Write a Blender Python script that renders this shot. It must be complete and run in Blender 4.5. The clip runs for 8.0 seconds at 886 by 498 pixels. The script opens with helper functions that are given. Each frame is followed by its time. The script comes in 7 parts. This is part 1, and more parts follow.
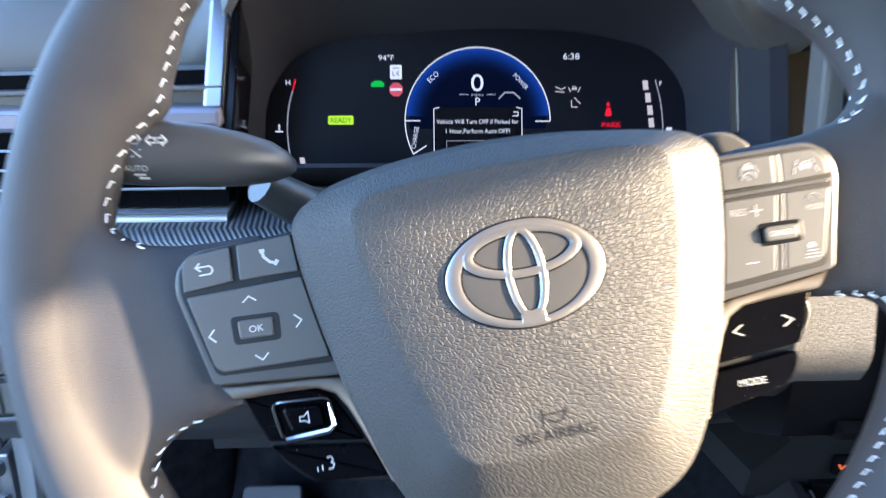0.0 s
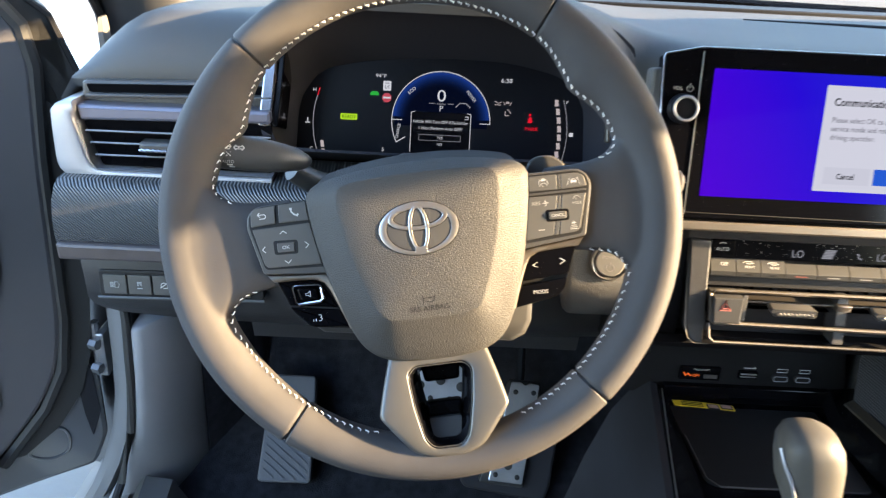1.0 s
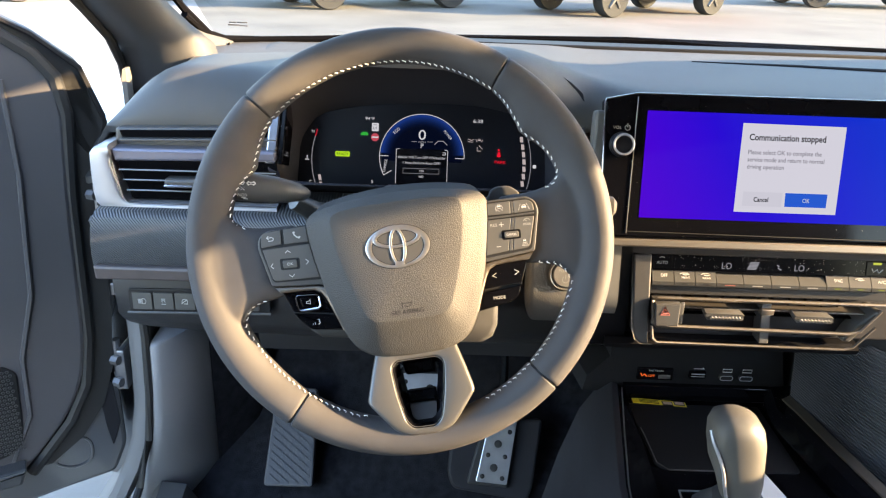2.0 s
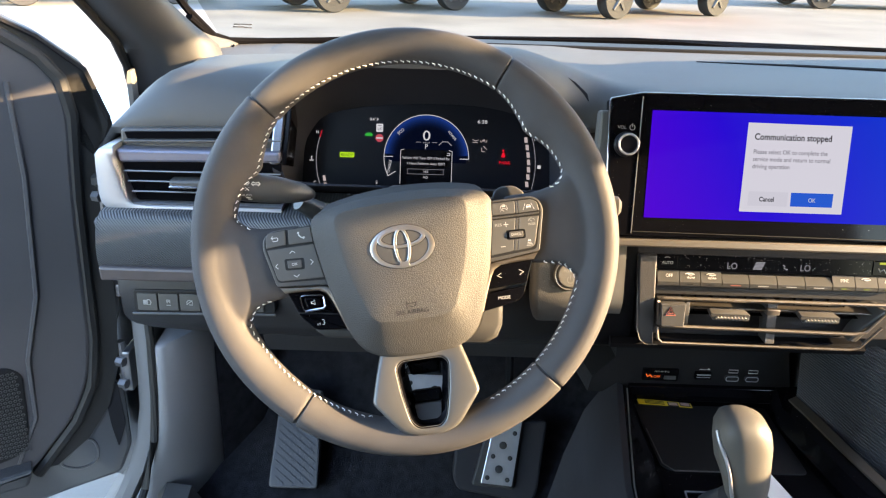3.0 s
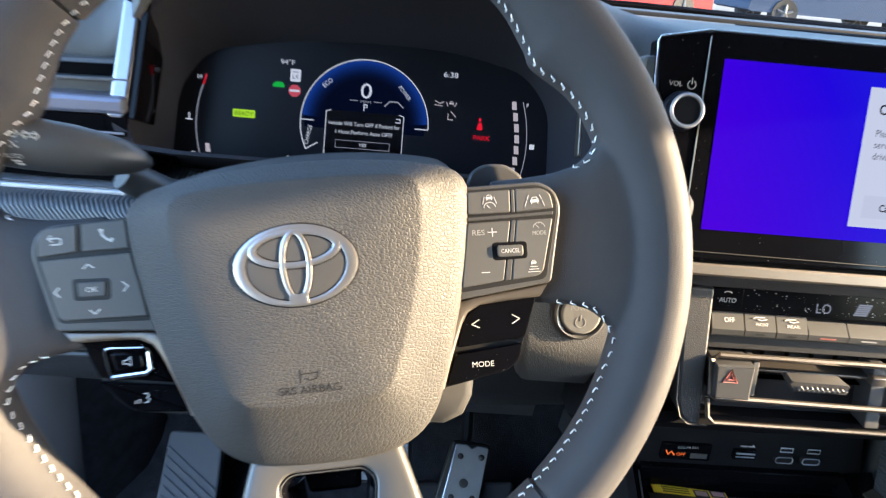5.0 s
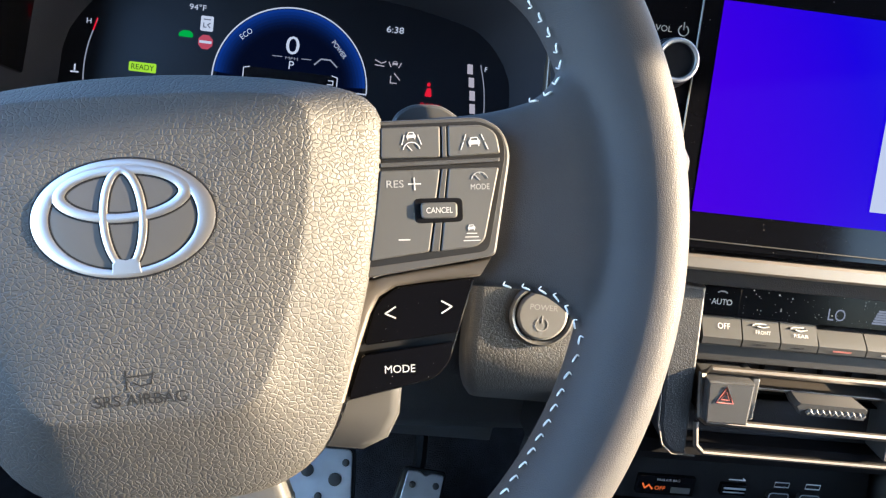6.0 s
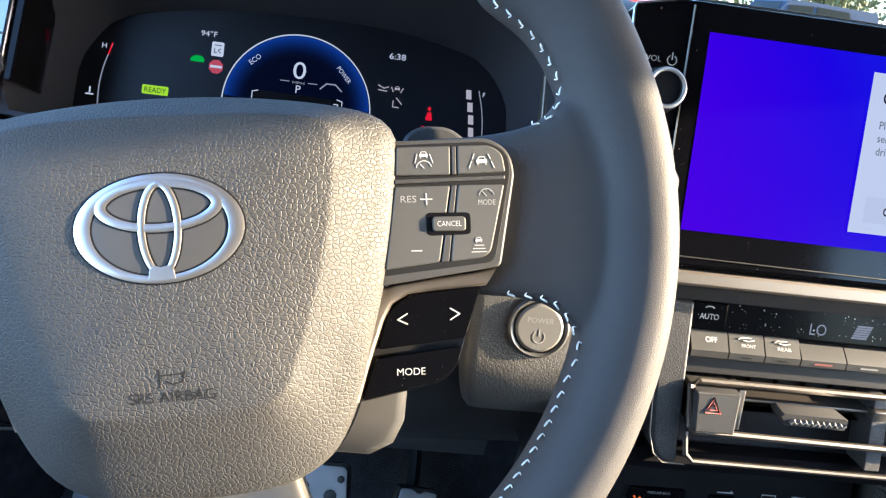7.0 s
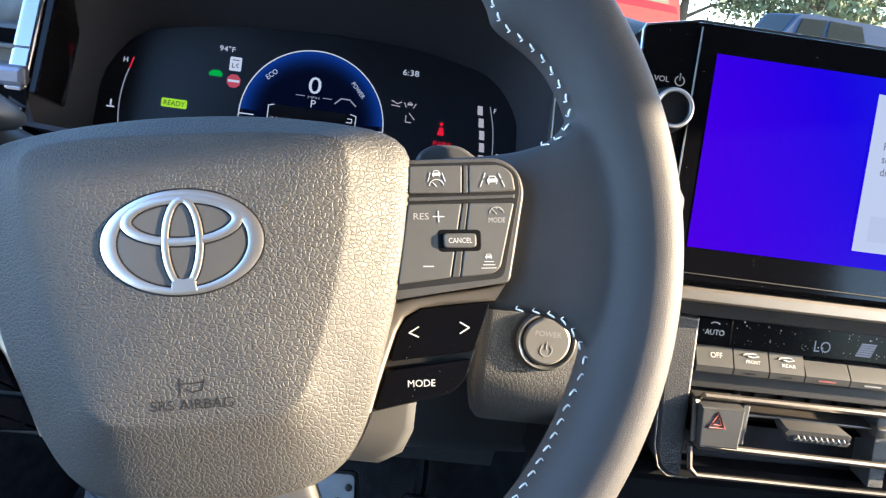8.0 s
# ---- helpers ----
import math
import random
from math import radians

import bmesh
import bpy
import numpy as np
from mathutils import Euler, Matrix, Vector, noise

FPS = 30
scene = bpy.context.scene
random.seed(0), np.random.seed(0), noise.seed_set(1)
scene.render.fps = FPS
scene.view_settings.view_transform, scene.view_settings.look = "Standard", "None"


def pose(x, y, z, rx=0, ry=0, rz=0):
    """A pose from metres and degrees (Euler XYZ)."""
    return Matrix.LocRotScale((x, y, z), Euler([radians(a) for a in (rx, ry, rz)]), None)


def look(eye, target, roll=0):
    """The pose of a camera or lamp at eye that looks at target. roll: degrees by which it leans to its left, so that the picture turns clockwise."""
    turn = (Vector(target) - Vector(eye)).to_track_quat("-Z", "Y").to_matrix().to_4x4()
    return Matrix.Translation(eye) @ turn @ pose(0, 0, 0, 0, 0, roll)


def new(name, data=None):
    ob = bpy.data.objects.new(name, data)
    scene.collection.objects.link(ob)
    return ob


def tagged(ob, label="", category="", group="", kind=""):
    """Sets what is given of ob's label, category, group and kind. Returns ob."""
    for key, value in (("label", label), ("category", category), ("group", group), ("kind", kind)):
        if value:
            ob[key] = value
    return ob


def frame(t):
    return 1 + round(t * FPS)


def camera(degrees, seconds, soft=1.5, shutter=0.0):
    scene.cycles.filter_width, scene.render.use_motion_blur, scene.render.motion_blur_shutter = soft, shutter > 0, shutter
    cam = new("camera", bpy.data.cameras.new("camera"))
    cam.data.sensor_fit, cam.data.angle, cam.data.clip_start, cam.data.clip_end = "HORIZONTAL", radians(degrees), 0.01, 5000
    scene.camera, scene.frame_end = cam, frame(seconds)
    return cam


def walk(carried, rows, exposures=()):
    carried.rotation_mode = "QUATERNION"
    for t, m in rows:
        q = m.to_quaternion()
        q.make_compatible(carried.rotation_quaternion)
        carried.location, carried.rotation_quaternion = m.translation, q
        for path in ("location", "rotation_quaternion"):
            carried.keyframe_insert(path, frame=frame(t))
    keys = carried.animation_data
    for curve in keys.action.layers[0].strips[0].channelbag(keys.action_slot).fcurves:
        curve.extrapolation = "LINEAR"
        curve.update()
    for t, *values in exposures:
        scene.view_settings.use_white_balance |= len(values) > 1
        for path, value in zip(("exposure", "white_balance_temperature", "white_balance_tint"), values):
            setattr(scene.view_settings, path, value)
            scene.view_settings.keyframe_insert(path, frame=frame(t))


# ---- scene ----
cam = camera(60.3, 8.0, soft=1.2, shutter=0.4)
EXPOSURE = 3.98
MM = 0.001
PATH = [
    (0, (-0.033, -0.229, 0.973), (0.069, 1.655, 0.308), 0.4),
    (0.5, (-0.009, -0.354, 1.026), (0.013, 1.524, 0.338), 2.7),
    (1, (0.019, -0.469, 1.076), (0.039, 1.361, 0.27), 3.0),
    (1.5, (0.037, -0.561, 1.114), (0.067, 1.285, 0.345), 2.6),
    (2, (0.04, -0.582, 1.115), (0.055, 1.275, 0.374), 2.1),
    (3.5, (0.04, -0.582, 1.112), (0.041, 1.278, 0.376), 1.9),
    (4, (0.039, -0.552, 1.11), (0.071, 1.303, 0.364), 2.9),
    (4.2, (0.038, -0.515, 1.103), (0.088, 1.34, 0.356), 3.4),
    (5.3, (0.061, -0.25, 0.985), (0.208, 1.614, 0.275), 6.4),
    (5.5, (0.07, -0.236, 0.974), (0.23, 1.632, 0.277), 6.8),
    (6, (0.082, -0.217, 0.961), (0.265, 1.659, 0.293), 7.5),
    (6.5, (0.081, -0.226, 0.963), (0.276, 1.662, 0.33), 7.8),
    (7, (0.073, -0.237, 0.962), (0.281, 1.659, 0.358), 8.0),
    (7.5, (0.075, -0.243, 0.966), (0.283, 1.657, 0.379), 8.2),
    (8, (0.071, -0.245, 0.967), (0.253, 1.659, 0.383), 8.5),
]
walk(cam, [(t, look(eye, target, roll)) for t, eye, target, roll in PATH], exposures=[(0, EXPOSURE + 0.48, 5500, 17), (0.5, EXPOSURE + 0.18, 5700, 16), (1.0, EXPOSURE, 6450, 15), (1.6, EXPOSURE, 6700, 16), (4.0, EXPOSURE, 6800, 17), (5.4, EXPOSURE - 0.07, 5500, 14), (8, EXPOSURE - 0.08, 5400, 14)])

# ---- light ----
SUN_UP, SUN_BACK = 13.85, 6.5          # degrees of elevation; degrees behind the car's right side
world = bpy.data.worlds.new("sky")
world.use_nodes = True
scene.world = world
wn = world.node_tree.nodes
sky = wn.new("ShaderNodeTexSky")
sky.sky_type, sky.sun_disc = "NISHITA", False
sky.sun_elevation, sky.sun_rotation = radians(SUN_UP), radians(90 + SUN_BACK)
world.node_tree.links.new(sky.outputs[0], wn["Background"].inputs[0])
sky.air_density, sky.dust_density, sky.ozone_density = 1.0, 0.6, 1.6
wn["Background"].inputs[1].default_value = 0.15
sun = new("sun", bpy.data.lights.new("sun", "SUN"))
sun.data.energy, sun.data.angle, sun.data.color = 3.1, radians(0.6), (1.0, 0.735, 0.40)
toward = Vector((math.cos(radians(SUN_UP)) * math.cos(radians(SUN_BACK)), -math.cos(radians(SUN_UP)) * math.sin(radians(SUN_BACK)), math.sin(radians(SUN_UP))))
sun.matrix_world = look(toward * 30, (0, 0, 0))


# ---- materials ----
def material(name, colour, rough=0.5, metal=0.0, spec=0.5, vary=0.12, vary_scale=8.0, coat=0.0):
    m = bpy.data.materials.new(name)
    m.use_nodes = True
    n, l = m.node_tree.nodes, m.node_tree.links
    b = n["Principled BSDF"]
    b.inputs["Roughness"].default_value = rough
    b.inputs["Metallic"].default_value = metal
    b.inputs["Specular IOR Level"].default_value = spec
    b.inputs["Coat Weight"].default_value = coat
    co = n.new("ShaderNodeTexCoord")
    big = n.new("ShaderNodeTexNoise")
    big.inputs["Scale"].default_value = vary_scale
    big.inputs["Detail"].default_value = 6
    l.new(co.outputs["Object"], big.inputs["Vector"])
    ramp = n.new("ShaderNodeValToRGB")
    ramp.color_ramp.elements[0].position, ramp.color_ramp.elements[1].position = 0.3, 0.7
    ramp.color_ramp.elements[0].color = tuple(c * (1 - vary) for c in colour) + (1,)
    ramp.color_ramp.elements[1].color = tuple(min(1, c * (1 + vary)) for c in colour) + (1,)
    l.new(big.outputs["Fac"], ramp.inputs["Fac"])
    l.new(ramp.outputs["Color"], b.inputs["Base Color"])
    rr = n.new("ShaderNodeMapRange")
    rr.inputs["To Min"].default_value, rr.inputs["To Max"].default_value = max(0.02, rough - 0.07), min(1, rough + 0.07)
    l.new(big.outputs["Fac"], rr.inputs["Value"])
    l.new(rr.outputs[0], b.inputs["Roughness"])
    return m


def bump(m, kind, scale, strength, depth=0.0003, stretch=(1, 1, 1), turn=(0, 0, 0), width=0.2, warp=0.4):
    """Adds fine relief: pebbled grain, noise or ribs."""
    n, l = m.node_tree.nodes, m.node_tree.links
    b = n["Principled BSDF"]
    co, mp = n.new("ShaderNodeTexCoord"), n.new("ShaderNodeMapping")
    mp.inputs["Scale"].default_value = stretch
    mp.inputs["Rotation"].default_value = [radians(a) for a in turn]
    l.new(co.outputs["Object"], mp.inputs["Vector"])
    if kind == "pebble":
        wob = n.new("ShaderNodeTexNoise")
        wob.inputs["Scale"].default_value, wob.inputs["Detail"].default_value = scale * 0.6, 2
        mix = n.new("ShaderNodeVectorMath")
        mix.operation = "MULTIPLY_ADD"
        mix.inputs[1].default_value = (warp / scale,) * 3
        l.new(mp.outputs[0], wob.inputs["Vector"])
        l.new(wob.outputs["Color"], mix.inputs[0])
        l.new(mp.outputs[0], mix.inputs[2])
        t = n.new("ShaderNodeTexVoronoi")
        t.feature = "DISTANCE_TO_EDGE"
        t.inputs["Scale"].default_value = scale
        l.new(mix.outputs[0], t.inputs["Vector"])
        rg = n.new("ShaderNodeMapRange")
        rg.inputs["From Max"].default_value = width
        rg.interpolation_type = "SMOOTHSTEP"
        l.new(t.outputs["Distance"], rg.inputs["Value"])
        out = rg.outputs[0]
    elif kind == "ribs":
        t = n.new("ShaderNodeTexWave")
        t.inputs["Scale"].default_value = scale
        l.new(mp.outputs[0], t.inputs["Vector"])
        out = t.outputs["Fac"]
    else:
        t = n.new("ShaderNodeTexNoise")
        t.inputs["Scale"].default_value, t.inputs["Detail"].default_value = scale, 5
        l.new(mp.outputs[0], t.inputs["Vector"])
        out = t.outputs["Fac"]
    bp = n.new("ShaderNodeBump")
    bp.inputs["Strength"].default_value, bp.inputs["Distance"].default_value = strength, depth
    l.new(out, bp.inputs["Height"])
    old = b.inputs["Normal"].links
    if old:
        l.new(old[0].from_socket, bp.inputs["Normal"])
    l.new(bp.outputs[0], b.inputs["Normal"])
    return m


def dusty(m, scale=300.0, amount=0.09, colour=(0.5, 0.48, 0.44)):
    """Scatters pale dust specks over a surface."""
    n, l = m.node_tree.nodes, m.node_tree.links
    b = n["Principled BSDF"]
    co = n.new("ShaderNodeTexCoord")
    v = n.new("ShaderNodeTexVoronoi")
    v.inputs["Scale"].default_value = scale
    l.new(co.outputs["Object"], v.inputs["Vector"])
    pick = n.new("ShaderNodeSeparateColor")
    l.new(v.outputs["Color"], pick.inputs[0])
    size = n.new("ShaderNodeMath")
    size.operation = "MULTIPLY"
    size.inputs[1].default_value = amount
    l.new(pick.outputs[0], size.inputs[0])
    size2 = n.new("ShaderNodeMath")
    size2.operation = "MULTIPLY"
    l.new(size.outputs[0], size2.inputs[0])
    l.new(pick.outputs[1], size2.inputs[1])
    less = n.new("ShaderNodeMath")
    less.operation = "LESS_THAN"
    l.new(v.outputs["Distance"], less.inputs[0])
    l.new(size2.outputs[0], less.inputs[1])
    mix = n.new("ShaderNodeMix")
    mix.data_type = "RGBA"
    l.new(less.outputs[0], mix.inputs["Factor"])
    l.new(b.inputs["Base Color"].links[0].from_socket, mix.inputs["A"])
    mix.inputs["B"].default_value = colour + (1,)
    l.new(mix.outputs["Result"], b.inputs["Base Color"])
    return m


def glow(name, colour, strength=1.0):
    m = bpy.data.materials.new(name)
    m.use_nodes = True
    b = m.node_tree.nodes["Principled BSDF"]
    b.inputs["Base Color"].default_value = (0.001, 0.001, 0.001, 1)
    b.inputs["Roughness"].default_value = 0.2
    b.inputs["Specular IOR Level"].default_value = 0.015
    b.inputs["Emission Color"].default_value = colour + (1,)
    b.inputs["Emission Strength"].default_value = strength * LIT
    return m


AIRBAG = bump(material("grained_airbag_plastic", (0.046, 0.045, 0.0435), 0.58, spec=0.36, vary=0.06), "pebble", 560, 0.62, 0.00024, (1, 1.15, 0.1), width=0.18, warp=0.26)
LEATHER = bump(bump(material("smooth_dark_leather", (0.052, 0.050, 0.051), 0.55, spec=0.32, vary=0.08, vary_scale=30), "pebble", 1500, 0.25, 0.0001), "noise", 60, 0.12, 0.001)
LEATHER_LOW = bump(bump(material("perforated_grip_leather", (0.053, 0.051, 0.053), 0.6, spec=0.25, vary=0.08, vary_scale=30), "pebble", 1300, 0.4, 0.00012), "noise", 70, 0.15, 0.001)
SATIN = bump(material("satin_dark_plastic", (0.055, 0.054, 0.053), 0.38, vary=0.05), "noise", 1800, 0.1, 0.0001)
KEY = bump(material("matt_grey_key_plastic", (0.066, 0.065, 0.062), 0.5, vary=0.05), "noise", 1600, 0.12, 0.0001)
SPOKE = bump(material("metallic_grey_spoke_paint", (0.10, 0.098, 0.094), 0.36, metal=0.35, vary=0.05), "noise", 1500, 0.2, 0.0001)
GLOSS = dusty(dusty(material("gloss_black_plastic", (0.003, 0.003, 0.004), 0.09, spec=0.12, vary=0.2)), 900.0, 0.10)
CLIMATE = dusty(material("dusty_display_glass", (0.004, 0.004, 0.005), 0.14, spec=0.05, vary=0.2), 520, 0.30)
BLACK = bump(material("matt_black_plastic", (0.010, 0.010, 0.011), 0.5, spec=0.3, vary=0.2), "noise", 900, 0.15, 0.0002)
CHAMPAGNE = material("satin_champagne_metal", (0.22, 0.195, 0.168), 0.4, metal=0.9, vary=0.06)
SILVER = material("satin_silver_metal", (0.37, 0.37, 0.39), 0.42, metal=0.55, vary=0.05)
EMBLEM_METAL = material("polished_emblem_metal", (0.56, 0.54, 0.525), 0.34, metal=0.95, vary=0.05)
PIANO = material("dark_gloss_trim", (0.24, 0.24, 0.26), 0.16, metal=0.9, vary=0.1)
SOCKET = bump(material("matt_black_socket_plastic", (0.007, 0.007, 0.008), 0.55, spec=0.2, vary=0.12), "pebble", 800, 0.3, 0.0002)
KNEE_PAD = bump(material("dark_ribbed_pad", (0.066, 0.068, 0.076), 0.5, vary=0.08), "noise", 500, 0.3, 0.0003)
DULL_TRIM = material("dull_champagne_trim", (0.095, 0.083, 0.071), 0.5, metal=0.5, vary=0.08)
CHROME = material("bright_chrome", (0.72, 0.72, 0.73), 0.16, metal=1.0, vary=0.04)
DASH = bump(bump(material("soft_dash_skin", (0.066, 0.067, 0.067), 0.56, spec=0.38, vary=0.06, vary_scale=5), "pebble", 900, 0.35, 0.00015), "noise", 25, 0.06, 0.002)
PANEL = bump(material("grained_panel_plastic", (0.040, 0.040, 0.041), 0.5, vary=0.08), "pebble", 700, 0.4, 0.0002)
LOWER = bump(material("lower_black_plastic", (0.018, 0.018, 0.021), 0.6, spec=0.15, vary=0.12), "pebble", 800, 0.3, 0.0002)
HIDE = bump(material("grained_panel_hide", (0.092, 0.089, 0.084), 0.5, vary=0.08), "pebble", 560, 0.45, 0.00025)
CARPET = bump(material("black_carpet", (0.020, 0.020, 0.024), 0.95, spec=0.1, vary=0.35, vary_scale=60), "noise", 900, 1.0, 0.003)
MAT_RUBBER = bump(material("grey_rubber", (0.055, 0.055, 0.06), 0.6, vary=0.1), "noise", 300, 0.2, 0.0004)
RUBBER = bump(material("black_rubber", (0.014, 0.014, 0.014), 0.65, vary=0.15), "noise", 400, 0.3, 0.0004)
ALUMINIUM = bump(material("brushed_aluminium", (0.55, 0.56, 0.58), 0.33, metal=0.9, vary=0.08, vary_scale=40), "noise", 300, 0.15, 0.0003, (1, 12, 1))
PAINT = material("silver_grey_car_paint", (0.15, 0.15, 0.152), 0.3, metal=0.3, vary=0.05, coat=0.6)
# Darker copy of the body paint: shade on door and jamb put into colour.
SHADED_PAINT = material("shaded_body_paint", (0.10, 0.10, 0.105), 0.32, metal=0.3, vary=0.05, coat=0.5)
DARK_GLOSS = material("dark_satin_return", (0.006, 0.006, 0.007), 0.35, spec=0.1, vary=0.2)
# Near black for the shade inside vents and slots; also colours the seals.
VOID = material("vent_shade_and_seal_black", (0.003, 0.003, 0.004), 0.9, spec=0.03, vary=0.2)
VENT_LIP = material("bluish_satin_lip", (0.15, 0.155, 0.20), 0.34, metal=0.45, vary=0.05)
DIM_RED = material("dim_red_print", (0.30, 0.09, 0.07), 0.5, vary=0.05)
STEEL = material("galvanised_hinge_steel", (0.20, 0.20, 0.21), 0.4, metal=0.8, vary=0.15, vary_scale=60)
THREAD = material("white_thread", (0.88, 0.87, 0.84), 0.7, vary=0.08, vary_scale=300)
INK = material("white_print", (0.48, 0.475, 0.46), 0.5, vary=0.02)
INK_BRIGHT = material("bright_white_print", (0.58, 0.57, 0.555), 0.5, vary=0.02)
INK_GREY = material("grey_print", (0.30, 0.295, 0.28), 0.5, vary=0.02)
DARK_INK = material("dark_embossing", (0.022, 0.022, 0.022), 0.7, spec=0.05, vary=0.02)
WEAVE = bump(material("ribbed_dash_weave", (0.055, 0.058, 0.062), 0.42, vary=0.06), "ribs", 150, 0.8, 0.0008, turn=(0, 50, 0))
PAPER = material("white_paper", (0.78, 0.78, 0.76), 0.7, vary=0.03)
YELLOW = material("yellow_label", (0.75, 0.52, 0.02), 0.5, vary=0.05)
RED_PRINT = material("red_print", (0.80, 0.26, 0.22), 0.45, vary=0.05)
PALE_TRIM = material("satin_grey_trim", (0.15, 0.142, 0.132), 0.4, vary=0.06)
KICK = bump(material("blue_grey_kick_plastic", (0.18, 0.183, 0.195), 0.5, vary=0.06), "pebble", 800, 0.25, 0.0002)
KNEE_SKIN = bump(material("dark_knee_plastic", (0.019, 0.019, 0.021), 0.5, vary=0.08), "pebble", 700, 0.4, 0.0002)
HEADLINER = bump(material("grey_headliner_cloth", (0.14, 0.14, 0.14), 0.9, vary=0.05), "noise", 500, 0.3, 0.0008)
DOORSKIN = bump(material("grey_door_skin", (0.058, 0.056, 0.060), 0.5, vary=0.06), "pebble", 700, 0.3, 0.0002)
DISPLAY = material("black_display_glass", (0.006, 0.0065, 0.010), 0.35, spec=0.25, vary=0.2)
HOODLINE = bump(material("matt_hood_liner", (0.018, 0.0185, 0.025), 0.6, spec=0.3, vary=0.1), "pebble", 700, 0.3, 0.0002)
LIT = 2.0 ** (-EXPOSURE)
W_WHITE, W_DIM = glow("lit_white", (0.60, 0.63, 0.67)), glow("lit_dim_white", (0.28, 0.29, 0.32))
W_BAR = glow("lit_bar", (0.46, 0.41, 0.41))
W_GREEN, W_READY = glow("lit_green", (0.02, 0.42, 0.05)), glow("lit_ready_green", (0.42, 0.75, 0.02))
W_RED, W_PINK = glow("lit_red", (0.85, 0.01, 0.03)), glow("lit_stop_red", (0.50, 0.07, 0.10))
W_DEEP = glow("lit_deep_blue", (0.001, 0.0025, 0.012))
W_AMBER, W_LED = glow("lit_amber", (0.85, 0.16, 0.03)), glow("lit_led", (0.55, 0.62, 0.08))
W_POP, W_POPKEY, W_OK = glow("lit_dialog", (0.62, 0.64, 0.72)), glow("lit_dialog_key", (0.57, 0.59, 0.67)), glow("lit_button_blue", (0.012, 0.10, 0.62))
W_INK, W_INK2 = glow("dialog_ink", (0.004, 0.004, 0.010)), glow("dialog_grey_ink", (0.17, 0.18, 0.21))
W_SCREEN = glow("lit_screen_gradient", (0.02, 0.03, 0.7))
sn, sl = W_SCREEN.node_tree.nodes, W_SCREEN.node_tree.links
sco, ssep, sramp = sn.new("ShaderNodeTexCoord"), sn.new("ShaderNodeSeparateXYZ"), sn.new("ShaderNodeValToRGB")
smix = sn.new("ShaderNodeMath")
smix.operation = "MULTIPLY_ADD"
smix.inputs[1].default_value = 0.55
srange = sn.new("ShaderNodeMapRange")
srange.inputs["From Min"].default_value, srange.inputs["From Max"].default_value = -0.035, 0.26
sl.new(sco.outputs["Object"], ssep.inputs[0])
sl.new(ssep.outputs[1], smix.inputs[0])
sl.new(ssep.outputs[0], smix.inputs[2])
sl.new(smix.outputs[0], srange.inputs["Value"])
sl.new(srange.outputs[0], sramp.inputs[0])
els = sramp.color_ramp.elements
els[0].color, els[1].color = (0.085, 0.0, 0.66, 1), (0.002, 0.030, 0.62, 1)
mid = els.new(0.45)
mid.color = (0.020, 0.003, 0.66, 1)
sl.new(sramp.outputs[0], sn["Principled BSDF"].inputs["Emission Color"])


def glass_material(name, tint=(1, 1, 1)):
    m = bpy.data.materials.new(name)
    m.use_nodes = True
    n, l = m.node_tree.nodes, m.node_tree.links
    n.remove(n["Principled BSDF"])
    tr, gl, mx, fr = n.new("ShaderNodeBsdfTransparent"), n.new("ShaderNodeBsdfGlossy"), n.new("ShaderNodeMixShader"), n.new("ShaderNodeMapRange")
    lw = n.new("ShaderNodeLayerWeight")
    lw.inputs[0].default_value = 0.3
    fr.inputs["From Min"].default_value, fr.inputs["To Min"].default_value, fr.inputs["To Max"].default_value = 0.2, 0.02, 0.14
    l.new(lw.outputs["Facing"], fr.inputs["Value"])
    tr.inputs[0].default_value = tint + (1,)
    gl.inputs["Roughness"].default_value = 0.02
    l.new(fr.outputs[0], mx.inputs[0])
    l.new(tr.outputs[0], mx.inputs[1])
    l.new(gl.outputs[0], mx.inputs[2])
    l.new(mx.outputs[0], n["Material Output"].inputs[0])
    return m


# Grip leather lightened and warmed so the knob looks sunlit all over.
KNOB_HIDE = bump(material("sunlit_knob_leather", (0.085, 0.081, 0.073), 0.5, spec=0.35, vary=0.06, vary_scale=30), "pebble", 1400, 0.25, 0.0001)
STACK_KEY = bump(material("matt_climate_key_plastic", (0.034, 0.034, 0.033), 0.5, vary=0.05), "noise", 1600, 0.12, 0.0001)
BUTTON_TAN = material("satin_start_button", (0.17, 0.165, 0.155), 0.42, metal=0.2, vary=0.06)
GLASS = glass_material("windscreen_glass", (0.50, 0.525, 0.51))


